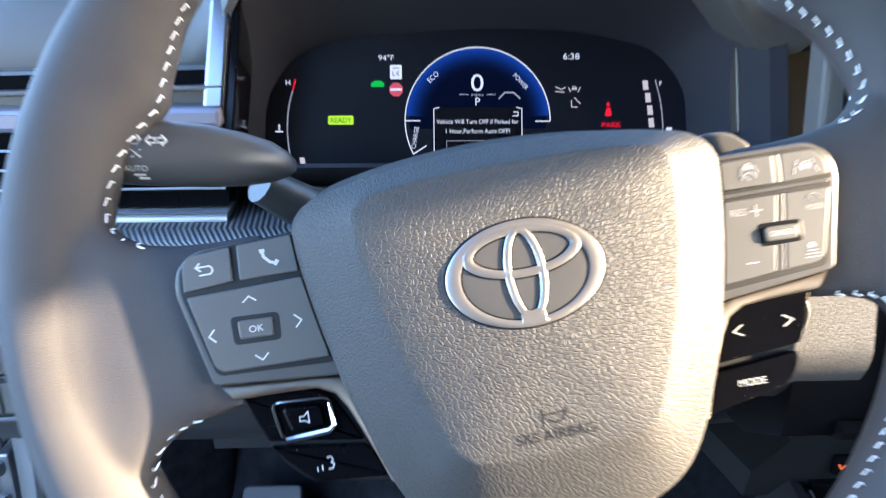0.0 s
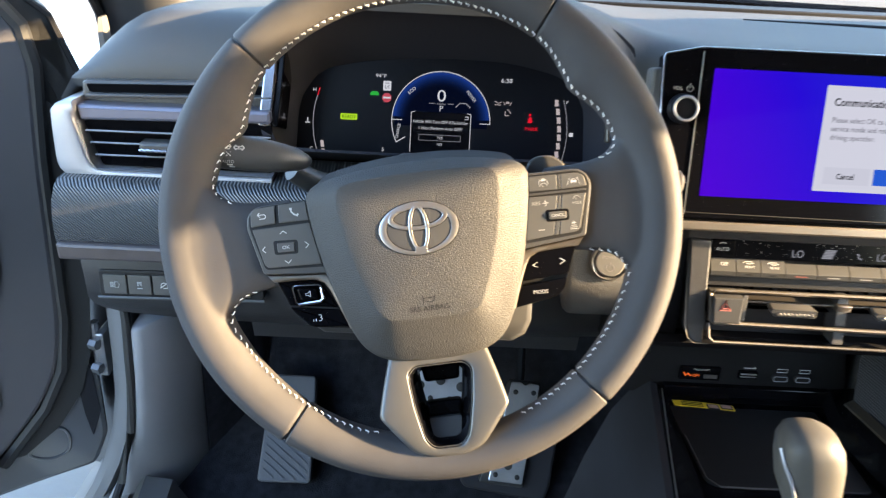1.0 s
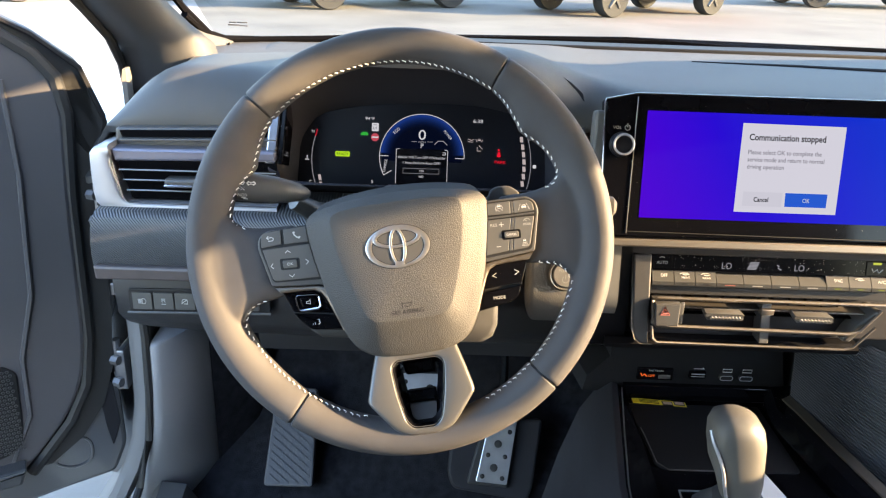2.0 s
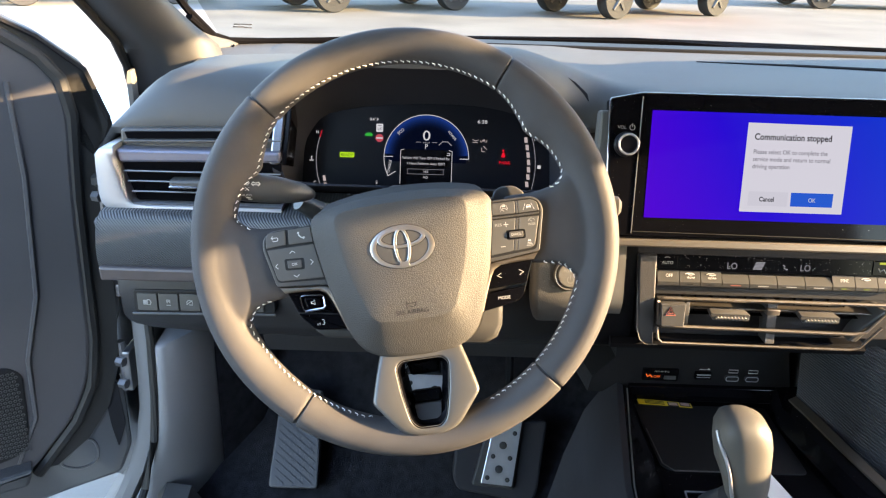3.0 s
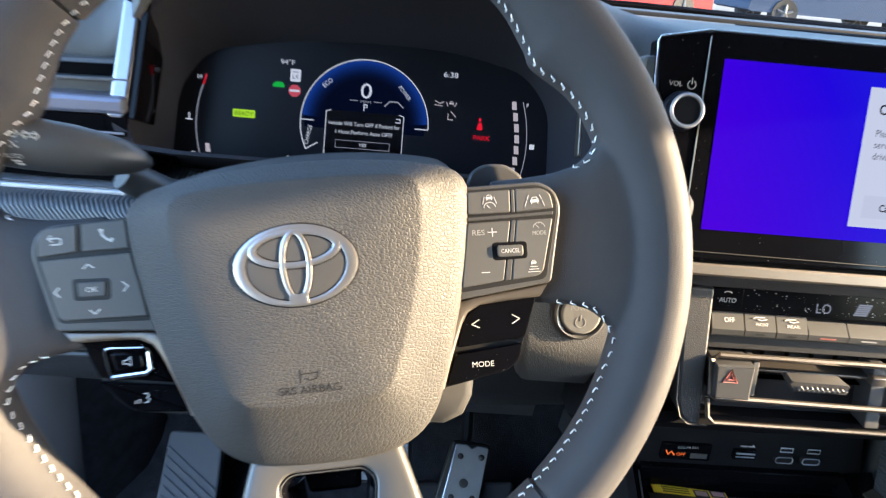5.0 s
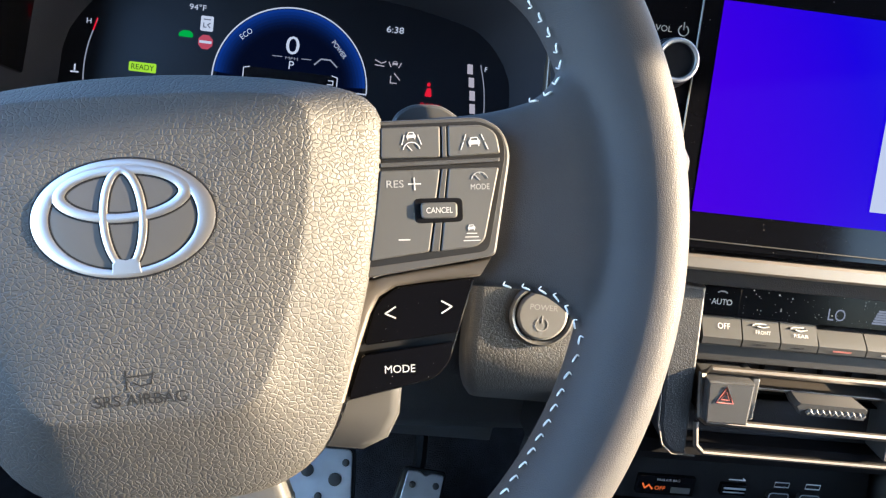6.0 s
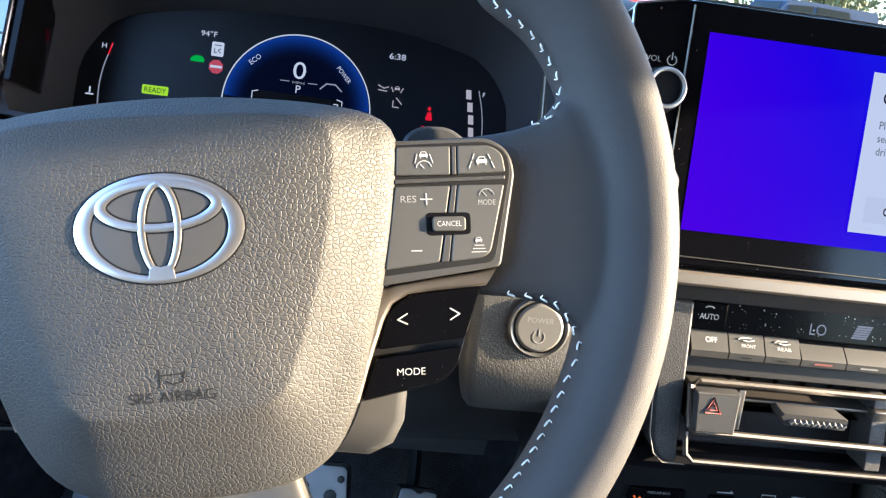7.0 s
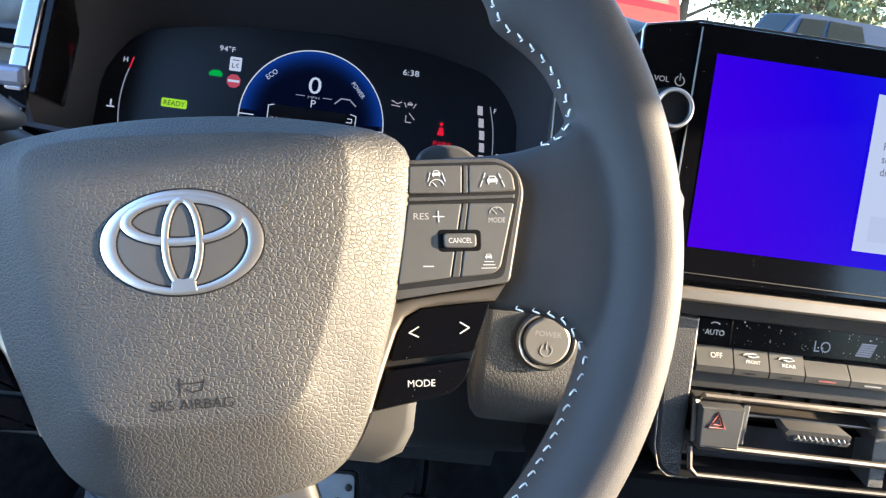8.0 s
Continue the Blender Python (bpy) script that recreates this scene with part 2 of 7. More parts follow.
# ---- building blocks ----
class Geo:
    """Vertices and faces of one part, in thousandths of its thing's unit when mm is set."""

    def __init__(self, mm=True):
        self.v, self.f, self.k, self.crisp = [], [], 0.001 if mm else 1.0, False

    def add(self, verts, faces):
        o = len(self.v)
        self.v += [tuple(verts[i]) for i in range(len(verts))]
        self.f += [tuple(o + i for i in q) for q in faces]
        return self

    def loft(self, rings, closed=True, caps=(True, True), loop=False):
        n, m = len(rings[0]), len(rings)
        faces = []
        for j in range(m if loop else m - 1):
            a, b = j * n, ((j + 1) % m) * n
            for i in range(n if closed else n - 1):
                faces.append((a + i, a + (i + 1) % n, b + (i + 1) % n, b + i))
        if closed and not loop:
            if caps[0]:
                faces.append(tuple(range(n)))
            if caps[1]:
                faces.append(tuple((m - 1) * n + i for i in range(n)))
        return self.add([p for r in rings for p in r], faces)

    def plate(self, outline, z0, z1, bevel=0.4, at=None):
        """A slab with that outline (u, v) between the heights z0 and z1, its upper edge rounded."""
        o, self.crisp = ccw(outline), True
        rings = [[(x, y, z0) for x, y in o], [(x, y, z1 - bevel) for x, y in o]]
        if bevel > 0:
            rings += [[(x, y, z1 - bevel * 0.3) for x, y in inset(o, bevel * 0.3)], [(x, y, z1) for x, y in inset(o, bevel)]]
        if at:
            rings = [[at(*p) for p in r] for r in rings]
        return self.loft(rings)

    def band(self, outer, inner, z0, z1, bevel=0.4, at=None):
        """A raised strip between two lines of as many points."""
        rings = []
        for a, b in zip(outer, inner):
            a, b = Vector(a), Vector(b)
            d = (b - a).normalized() * min(bevel, (b - a).length * 0.4)
            ring = [(a.x, a.y, z0), (a.x, a.y, z1 - bevel), (a.x + d.x * 0.35, a.y + d.y * 0.35, z1 - bevel * 0.3), (a.x + d.x, a.y + d.y, z1), (b.x - d.x, b.y - d.y, z1), (b.x - d.x * 0.35, b.y - d.y * 0.35, z1 - bevel * 0.3), (b.x, b.y, z1 - bevel), (b.x, b.y, z0)]
            rings.append([at(*p) for p in ring] if at else ring)
        return self.loft(rings)

    def box(self, c, s, bevel=0.5):
        x, y, z = c
        a, b = s[0] / 2, s[1] / 2
        return self.plate(rounded([(x - a, y - b), (x + a, y - b), (x + a, y + b), (x - a, y + b)], bevel, 2), z - s[2] / 2, z + s[2] / 2, bevel)

    def tube(self, pts, r, n=8, closed=False, flat=1.0):
        rings, ps = [], [Vector(p) for p in pts]
        up = Vector((0.13, 0.21, 0.97))
        for i, p in enumerate(ps):
            a = ps[i - 1] if closed or i else p
            b = ps[(i + 1) % len(ps)] if closed or i < len(ps) - 1 else p
            t = (b - a).normalized()
            s = t.cross(up).normalized()
            w = s.cross(t)
            rr = r[i] if isinstance(r, (list, tuple)) else r
            rings.append([p + rr * (math.cos(k * math.tau / n) * s + flat * math.sin(k * math.tau / n) * w) for k in range(n)])
        return self.loft(rings, loop=closed)

    def strokes(self, lines, width, z, thick=0.12):
        """Flat printed strokes along polylines."""
        for line in lines:
            for (x0, y0), (x1, y1) in zip(line, line[1:]):
                d = Vector((x1 - x0, y1 - y0))
                if d.length < 1e-6:
                    continue
                d.normalize()
                e, q = d * width * 0.3, Vector((-d.y, d.x)) * width / 2
                self.plate([(x0 - e.x + q.x, y0 - e.y + q.y), (x0 - e.x - q.x, y0 - e.y - q.y), (x1 + e.x - q.x, y1 + e.y - q.y), (x1 + e.x + q.x, y1 + e.y + q.y)], z - 0.3, z + thick, 0)
        return self

    def words(self, text, x, y, z, cap, width=None, turn=0.0, bold=0.0):
        verts, faces = letters(text, bold)
        w = max(p[0] for p in verts) - min(p[0] for p in verts)
        sy = cap / 0.69
        sx = width / w if width else sy
        c, s = math.cos(radians(turn)), math.sin(radians(turn))
        return self.add([(x + c * p[0] * sx - s * (p[1] - 0.345) * sy, y + s * p[0] * sx + c * (p[1] - 0.345) * sy, z) for p in verts], faces)

    def mesh(self, name):
        bm = bmesh.new()
        vs = [bm.verts.new((p[0] * self.k, p[1] * self.k, p[2] * self.k)) for p in self.v]
        for q in self.f:
            try:
                bm.faces.new([vs[i] for i in q])
            except ValueError:
                pass
        if self.crisp:
            bmesh.ops.dissolve_degenerate(bm, dist=1e-7, edges=bm.edges)
        bmesh.ops.recalc_face_normals(bm, faces=bm.faces)
        me = bpy.data.meshes.new(name)
        bm.to_mesh(me)
        bm.free()
        return me


_letters = {}


def letters(text, bold=0.0):
    known = (text, bold)
    if known not in _letters:
        cu = bpy.data.curves.new("letters", "FONT")
        cu.body, cu.align_x, cu.resolution_u, cu.offset = text, "CENTER", 3, bold
        ob = new("letters", cu)
        bpy.context.view_layer.update()
        me = bpy.data.meshes.new_from_object(ob.evaluated_get(bpy.context.evaluated_depsgraph_get()))
        _letters[known] = ([tuple(v.co) for v in me.vertices], [tuple(p.vertices) for p in me.polygons])
        bpy.data.objects.remove(ob)
        bpy.data.curves.remove(cu)
        bpy.data.meshes.remove(me)
    return _letters[known]


def ccw(pts):
    area = sum(a[0] * b[1] - b[0] * a[1] for a, b in zip(pts, pts[1:] + pts[:1]))
    return list(pts) if area > 0 else list(pts)[::-1]


def inset(pts, d):
    out, n = [], len(pts)
    for i in range(n):
        a, p, b = Vector(pts[i - 1]), Vector(pts[i]), Vector(pts[(i + 1) % n])
        e, g = p - a, b - p
        if e.length < 1e-9 or g.length < 1e-9:
            out.append((p.x, p.y))
            continue
        e.normalize(), g.normalize()
        m = Vector((-e.y - g.y, e.x + g.x))
        if m.length < 1e-6:
            out.append((p.x, p.y))
            continue
        m.normalize()
        k = d / max(0.4, m.dot(Vector((-e.y, e.x))))
        out.append((p.x + m.x * k, p.y + m.y * k))
    back = [(Vector(out[(i + 1) % n]) - Vector(out[i])).dot(Vector(pts[(i + 1) % n]) - Vector(pts[i])) <= 0 for i in range(n)]
    if any(back) and not all(back):
        first = back.index(False)
        run = []
        for j in range(first, first + n + 1):
            i = j % n
            if back[i] and j < first + n:
                run.append(i)
            elif run:
                tied = run + [(run[-1] + 1) % n]
                mid = (sum(out[q][0] for q in tied) / len(tied), sum(out[q][1] for q in tied) / len(tied))
                for q in tied:
                    out[q] = mid
                run = []
    return out


def rounded(pts, r, seg=4):
    """The polygon with its corners rounded."""
    out, n = [], len(pts)
    for i in range(n):
        a, p, b = Vector(pts[i - 1][:2]), Vector(pts[i][:2]), Vector(pts[(i + 1) % n][:2])
        rad = r[i] if isinstance(r, (list, tuple)) else r
        e, g = a - p, b - p
        k = min(rad, e.length * 0.45, g.length * 0.45)
        s, t = p + e.normalized() * k, p + g.normalized() * k
        for j in range(seg + 1):
            u = j / seg
            q = s * (1 - u) ** 2 + p * 2 * u * (1 - u) + t * u * u
            out.append((q.x, q.y))
    return out


def flow(pts, step, closed=False):
    """A smooth curve through the points, in about even steps."""
    ps = [Vector(p) for p in pts]
    n, out = len(ps), []
    for i in range(n if closed else n - 1):
        p0, p1 = (ps[i - 1] if closed or i else ps[i] * 2 - ps[i + 1]), ps[i]
        p2 = ps[(i + 1) % n]
        p3 = ps[(i + 2) % n] if closed or i + 2 < n else p2 * 2 - p1
        m = max(2, int((p2 - p1).length / step * 4))
        for j in range(m):
            u = j / m
            out.append(0.5 * (2 * p1 + (p2 - p0) * u + (2 * p0 - 5 * p1 + 4 * p2 - p3) * u * u + (3 * p1 - 3 * p2 + p3 - p0) * u ** 3))
    out.append(ps[0] if closed else ps[-1])
    even, run = [out[0]], 0.0
    for a, b in zip(out, out[1:]):
        run += (b - a).length
        if run >= step:
            even.append(b)
            run = 0.0
    return even


def polar(outline, centre, n):
    """The outline as n points at even angles round the centre."""
    out, m = [], len(outline)
    for k in range(n):
        a = k * math.tau / n
        d = Vector((math.cos(a), math.sin(a)))
        best = 0.0
        for i in range(m):
            p, q = Vector(outline[i]) - Vector(centre), Vector(outline[(i + 1) % m]) - Vector(centre)
            e = q - p
            den = d.x * e.y - d.y * e.x
            if abs(den) < 1e-12:
                continue
            t, u = (p.x * e.y - p.y * e.x) / den, (p.x * d.y - p.y * d.x) / den
            if t > best and -1e-9 <= u <= 1 + 1e-9:
                best = t
        out.append((centre[0] + d.x * best, centre[1] + d.y * best))
    return out


def mirror(pts):
    """A half outline, from the top down on the right side, closed by its mirror image."""
    return list(pts) + [(-x, y) for x, y in reversed(pts) if abs(x) > 1e-6]


def ellipse(cx, cy, a, b, n=48):
    return [(cx + a * math.cos(k * math.tau / n), cy + b * math.sin(k * math.tau / n)) for k in range(n)]


def part(name, geo, mat, parent=None, label="", sharp=35):
    me = geo.mesh(name) if isinstance(geo, Geo) else geo
    if not me.materials:
        me.materials.append(mat)
        crisp = isinstance(geo, Geo) and geo.crisp
        me.polygons.foreach_set("use_smooth", [True] * len(me.polygons))
        me.set_sharp_from_angle(angle=radians(20 if crisp and sharp == 35 else sharp))
        if crisp:
            me.polygons.foreach_set("use_smooth", [len(p.vertices) < 7 for p in me.polygons])
    ob = new(name, me)
    if parent:
        ob.parent = parent
    return tagged(ob, label)


def thing(name, m, label, category, group="", kind=""):
    ob = new(name)
    ob.matrix_basis, ob.empty_display_size = m, 0.02
    return tagged(ob, label, category, group, kind)


def face(x, y, z, tilt=0.0):
    """The frame of a surface that looks back at the driver and leans back by tilt: u right, v up, h out of it."""
    a = radians(tilt)
    return Matrix(((1, 0, 0, x), (0, math.sin(a), -math.cos(a), y), (0, math.cos(a), math.sin(a), z), (0, 0, 0, 1)))


def prism(name, outline, z0, z1, mat, parent, r=1.0, bevel=0.4, label="", mm=True):
    return part(name, Geo(mm).plate(rounded(outline, r) if r else outline, z0, z1, bevel), mat, parent, label)


# ---- steering wheel ----
from mathutils.bvhtree import BVHTree

WHEEL = face(0.0082, 0.0352, 0.8736, 20.8) @ pose(0, 0, 0, 0, 0, 9.8)
wheel = thing("steering_wheel", WHEEL, "dark grey leather steering wheel with white stitching, turned slightly off centre", "steering wheel")
OUT = 184.3


def rim_half(a):
    """Half the rim's width at the angle a (degrees, 90 is the top)."""
    top, side = max(0.0, math.sin(radians(a))), abs(math.cos(radians(a)))
    low = max(0.0, -math.sin(radians(a)))
    return 14.2 * top ** 2 + 15.0 * low ** 2 + 16.6 * side ** 2


def thumb(a):
    """How far the rim swells inwards at the thumb rests above the spokes."""
    m = a if a <= 90 else 180 - a
    if m < 0 or m > 62:
        return 0.0
    return 9.0 * math.exp(-((m - 36) / (8.0 if m < 36 else 9.0)) ** 2) + (2.3 * min(1.0, m / 15) if m < 36 else 0.0)


def rim_ring(a, k=1.0, n=24):
    h = rim_half(a)
    c = OUT - h
    pts = []
    for i in range(n):
        t = i * math.tau / n
        ct, st = math.cos(t), math.sin(t)
        rho = c + k * (h if ct > 0 else h + thumb(a % 360)) * math.copysign(abs(ct) ** 0.92, ct)
        z = k * 16.5 * math.copysign(abs(st) ** 0.92, st) + 0.25 * (rho - c)
        pts.append((rho * math.cos(radians(a)), rho * math.sin(radians(a)), z))
    return pts


def rim_piece(name, a0, a1, mat, label=""):
    n = int(abs(a1 - a0) / 2.5)
    g0, g1 = a0 + 0.12, a1 - 0.12
    rings = [rim_ring(g0, 0.93)] + [rim_ring(g0 + 0.28, 0.99)] + [rim_ring(g0 + 0.8 + (g1 - g0 - 1.6) * i / n) for i in range(n + 1)] + [rim_ring(g1 - 0.28, 0.99), rim_ring(g1, 0.93)]
    return part(name, Geo().loft(rings), mat, wheel, label)


rim_piece("rim_top", 51.7, 128.3, LEATHER, "smooth dark leather rim section")
rim_piece("rim_bottom", 230.9, 309.1, LEATHER, "smooth dark leather rim section")
part("rim_core", Geo().loft([rim_ring(a * 5, 0.9) for a in range(72)], loop=True), BLACK, wheel)

# hand grips that run on into the leather covered spokes, with soft fillets
for s, a0, a1 in ((1, -50.9, 51.7), (-1, 128.3, 230.9)):
    rings = []
    for u, top, low, h, d in ((167, 66, -70, 1.0, 13.0), (160, 62, -68, 0.5, 12.9), (153, 55, -62, 0.0, 11.6), (147, 47, -55, 0.2, 11.0), (142.5, 41, -49, 0.6, 10.6), (138, 35.5, -43.5, 0.8, 10.2), (132, 31.5, -38.5, 0.8, 9.6), (121, 29, -35, 0.4, 9.2), (106, 28, -33, -0.5, 6.5), (90, 28, -30, -0.5, 6.5)):
        ring = []
        for i in range(32):
            t = i * math.tau / 32
            ct, st = math.cos(t), math.sin(t)
            ring.append((s * u, (top + low) / 2 + (top - low) / 2 * math.copysign(abs(ct) ** 0.55, ct), h - (2.6 if s > 0 else 0.0) + d * math.copysign(abs(st) ** 0.7, st)))
        rings.append(ring)
    n = 46
    grip = Geo().loft([rim_ring(a0 + 0.15, 0.95)] + [rim_ring(a0 + 0.5 + (a1 - a0 - 1.0) * i / n) for i in range(n + 1)] + [rim_ring(a1 - 0.15, 0.95)]).loft(rings)
    ob = part("rim_grip", grip, LEATHER_LOW, wheel, "leather hand grip and spoke cover", sharp=180)
    melt = ob.modifiers.new("melt", "REMESH")
    melt.mode, melt.voxel_size, melt.use_smooth_shade = "VOXEL", 0.0012, True
    ease = ob.modifiers.new("ease", "SMOOTH")
    ease.factor, ease.iterations = 0.5, 24

# hub back and airbag cover
CUSHION = mirror([(0, 44.0), (20, 43.4), (42, 41.2), (60, 38), (70, 35), (76, 30), (78, 22), (75, -3), (70, -27), (64, -48), (58, -69), (50.5, -83.5), (40, -92), (25, -96.6), (0, -98)])
CREASE = mirror([(0, 34.5), (30, 34), (48, 32), (53.5, 29), (55.2, 23), (53.5, 5), (48.5, -20), (38, -52), (33, -60), (25, -63.5), (0, -64.5)])
N = 128
edge = polar(flow(CUSHION, 1.5, True), (0, -16), N)
crease = polar(flow(CREASE, 1.5, True), (0, -16), N)


def scaled(pts, k, c=(0, -16)):
    return [(c[0] + (x - c[0]) * k, c[1] + (y - c[1]) * k) for x, y in pts]


def up(pts, z):
    return [(x, y, z) for x, y in pts]


def between(a, b, t):
    return [(p[0] + (q[0] - p[0]) * t, p[1] + (q[1] - p[1]) * t) for p, q in zip(a, b)]


def tucked(pts):
    out = []
    for x, y in scaled(pts, 0.985):
        w = min(1.0, max(0.0, (y - 12) / 22))
        out.append((x, y + 9.0 * w, -6 - 28 * w))
    return out


def sag(y):
    """How far the cover's edge falls back towards its lower end."""
    q = min(1.0, max(0.0, (-40 - y) / 50))
    return -8.0 * q * q * (3 - 2 * q)


def flank(t, z):
    return [(x, y, z + sag(e[1]) * (1 - t)) for (x, y), e in zip(between(edge, crease, t), edge)]


rings = [tucked(edge), flank(0, 2), flank(0, 11.6), flank(0.03, 13.6), flank(0.10, 15.4), flank(0.3, 18.0), flank(0.62, 22.4), flank(0.95, 26.9), flank(1.0, 27.4), up(scaled(crease, 0.98), 27.6), up(scaled(crease, 0.85), 28.7)]
for k in (0.68, 0.5, 0.33, 0.16, 0.05):
    rings.append(up(scaled(crease, k), 30.9 - 3.0 * k * k))
cover = Geo().loft(rings)
cover.f = [t for f in cover.f for t in ([f] if len(f) != 4 else [(f[0], f[1], f[2]), (f[0], f[2], f[3])])]
cover_tree = BVHTree.FromPolygons([Vector(p) for p in cover.v], cover.f)
part("airbag_cover", cover, AIRBAG, wheel, "pebble-grained dark grey airbag cover", sharp=60)
part("hub_back", Geo().loft([up(scaled(edge, 0.975), -2), up(scaled(edge, 0.96), -20), up(scaled(edge, 0.86), -52), up(scaled(edge, 0.7), -60)]), SATIN, wheel)
part("cover_trim", Geo().tube([(x, y, 1.0 + sag(y)) for x, y in edge if y < 20], 1.5, 6), CHAMPAGNE, wheel, "thin champagne edging below the airbag cover")

# oval emblem made of plain rings
EMBLEM_U = -1.5


def crown(x, y):
    """The height of the airbag cover's domed face."""
    return cover_tree.ray_cast(Vector((x, y, 80.0)), Vector((0, 0, -1)))[0].z


emblem = part("emblem", Geo().loft([[(x, y, crown(x, y) + dz) for x, y in ellipse(EMBLEM_U, -2.9, 26.4 * q, 17.5 * q, 72)] for q, dz in ((1.0, -2), (1.0, -0.1), (0.97, 0.05), (0.7, 0.05), (0.4, 0.05), (0.1, 0.05))]), SATIN, wheel, "oval emblem of three satin metal rings")


def oval_ring(cx, cy, a, b, w, z, tall, n=72):
    rings = []
    for k in range(n):
        t = k * math.tau / n
        c, s = math.cos(t), math.sin(t)
        nx, ny = c / a, s / b
        q = math.hypot(nx, ny)
        nx, ny = nx / q, ny / q
        wk = w(t)
        px, py = cx + a * c, cy + b * s
        rings.append([(px + nx * o * wk, py + ny * o * wk, crown(px + nx * o * wk, py + ny * o * wk) + z + tall * hh) for o, hh in ((0.0, -2), (0.0, 0.55), (-0.10, 0.9), (-0.5, 1.05), (-0.90, 0.9), (-1.0, 0.55), (-1.0, -2))])
    return Geo().loft(rings, loop=True)


def outer_width(t):
    return 2.4 + 2.7 * abs(math.cos(t)) ** 2.5


def cross_width(t):
    return 2.7 + 1.0 * abs(math.cos(t)) ** 4


def upright_width(t):
    return 2.3 - 0.4 * max(0.0, -math.sin(t)) ** 4


for cx, cy, a, b, w in ((EMBLEM_U, -2.9, 26.9, 17.9, outer_width), (EMBLEM_U, 4.5, 20.3, 8.7, cross_width), (EMBLEM_U, -2.9, 6.9, 15.8, upright_width)):
    part("emblem_groove", oval_ring(cx, cy, a + 0.6, b + 0.6, lambda t, w=w: w(t) + 1.2, 0.06, 0.1), SOCKET, emblem)
for k, (cx, cy, a, b, w) in enumerate(((EMBLEM_U, -2.9, 26.9, 17.9, outer_width), (EMBLEM_U, 4.5, 20.3, 8.7, cross_width), (EMBLEM_U, -2.9, 6.9, 15.8, upright_width))):
    part("emblem_ring", oval_ring(cx, cy, a, b, w, 0.06 + 0.04 * k, 0.4), EMBLEM_METAL, emblem)

def domed(geo, lift):
    geo.v = [(x, y, crown(x, y) + lift + 0.3 * max(-0.2, z - 29.0)) for x, y, z in geo.v]
    return geo


part("emblem_foot", domed(Geo().plate([(EMBLEM_U + a, b) for a, b in ((-4.4, -19.7), (-4.0, -18.0), (-3.9, -16.4), (-2.4, -15.0), (0, -15.6), (2.4, -15.0), (3.9, -16.4), (4.0, -18.0), (4.4, -19.7))], 27.0, 30.4, 0.15), 0.15), EMBLEM_METAL, emblem)
part("lettering", domed(Geo().words("SRS AIRBAG", -0.8, -57.6, 29.0, 3.4, 27), 0.14), DARK_INK, wheel, "embossed airbag lettering")
part("horn_mark", domed(Geo().strokes([[(-4.6, -48.6), (-4.6, -54.4)], [(-4.2, -50.6), (3.4, -50.4)], [(3.4, -49.8), (2.6, -53.0), (-0.6, -53.6), (-2.6, -52.4)]], 0.5, 28.9), 0.1), DARK_INK, wheel)


# button pads on the spokes
def key(name, outline, z1, mat, parent, label="", r=0.8, z0=6.0, bevel=0.5):
    return prism(name, outline, z0, z1, mat, parent, r, bevel, label)


pad = prism("button_pad", [(60, 25.3), (109.5, 24.6), (116.2, 20), (118.4, 12), (110.8, -22.6), (56, -28)], 2, 12.6, SATIN, wheel, [1, 6, 5, 5, 2, 1], 0.8, "right spoke button pad")
part("button_gap", Geo().plate(rounded([(75.6, 23.5), (109, 23.2), (115.6, 19), (116.6, 12), (108.6, -20.8), (69, -23.4)], [1, 5, 4, 4, 3, 1]), 6, 12.75, 0.1), BLACK, pad)
key("button", [(76.0, 22.5), (95.3, 22.0), (94.7, 11.6), (75.2, 12.2)], 14, KEY, pad, "driving assist key")
key("button", [(97.8, 22.0), (109.5, 21.6), (113.8, 18.6), (114.6, 11.7), (97.3, 11.5)], 14, KEY, pad, "lane assist key", [0.8, 3, 3, 0.8, 0.8])
key("button", [(74.8, 8.3), (94.4, 7.7), (88.9, -19.6), (69.6, -21.2)], 14, KEY, pad, "speed resume key")
key("button", [(97.2, 7.7), (113.8, 7.0), (107.4, -17.0), (104.5, -19.0), (92.7, -19.7)], 14, KEY, pad, "drive mode key", [0.8, 0.8, 2, 2, 0.8])
part("divider", Geo().plate([(75.2, 10.8), (114.2, 10.2), (114.0, 8.9), (75.0, 9.3)], 8, 14.0, 0.2), SATIN, pad)
part("divider", Geo().plate([(95.85, 21.8), (97.25, 21.8), (96.75, 11.6), (95.3, 11.6)], 8, 14.0, 0.2), SATIN, pad)
part("divider", Geo().plate([(94.95, 7.6), (96.65, 7.6), (92.1, -19.6), (89.5, -19.6)], 8, 14.0, 0.2), SATIN, pad)
rock = key("rocker", [(84.6, -1.4), (101.2, -2.2), (101.0, -10.6), (84.6, -10.2)], 14.12, DARK_GLOSS, pad, "black cancel rocker", 2.2)
key("rocker_key", [(87.0, -3.2), (99.0, -3.8), (98.8, -9.0), (87.0, -8.6)], 15.0, KEY, rock, "", 1.4, 12, 0.5)
part("lettering", Geo().words("CANCEL", 93.0, -6.1, 15.1, 1.9, 8.6, -2.5), INK, rock)
part("lettering", Geo().words("RES", 79.2, 3.6, 14.1, 2.4, 5.6, -2.5), INK_GREY, pad)
part("lettering", Geo().strokes([[(83.6, 3.3), (87.6, 3.1)], [(85.6, 5.2), (85.6, 1.2)]], 0.4, 14.05), INK, pad)
part("lettering", Geo().strokes([[(79.2, -15.0), (82.8, -15.2)]], 0.4, 14.05), INK, pad)
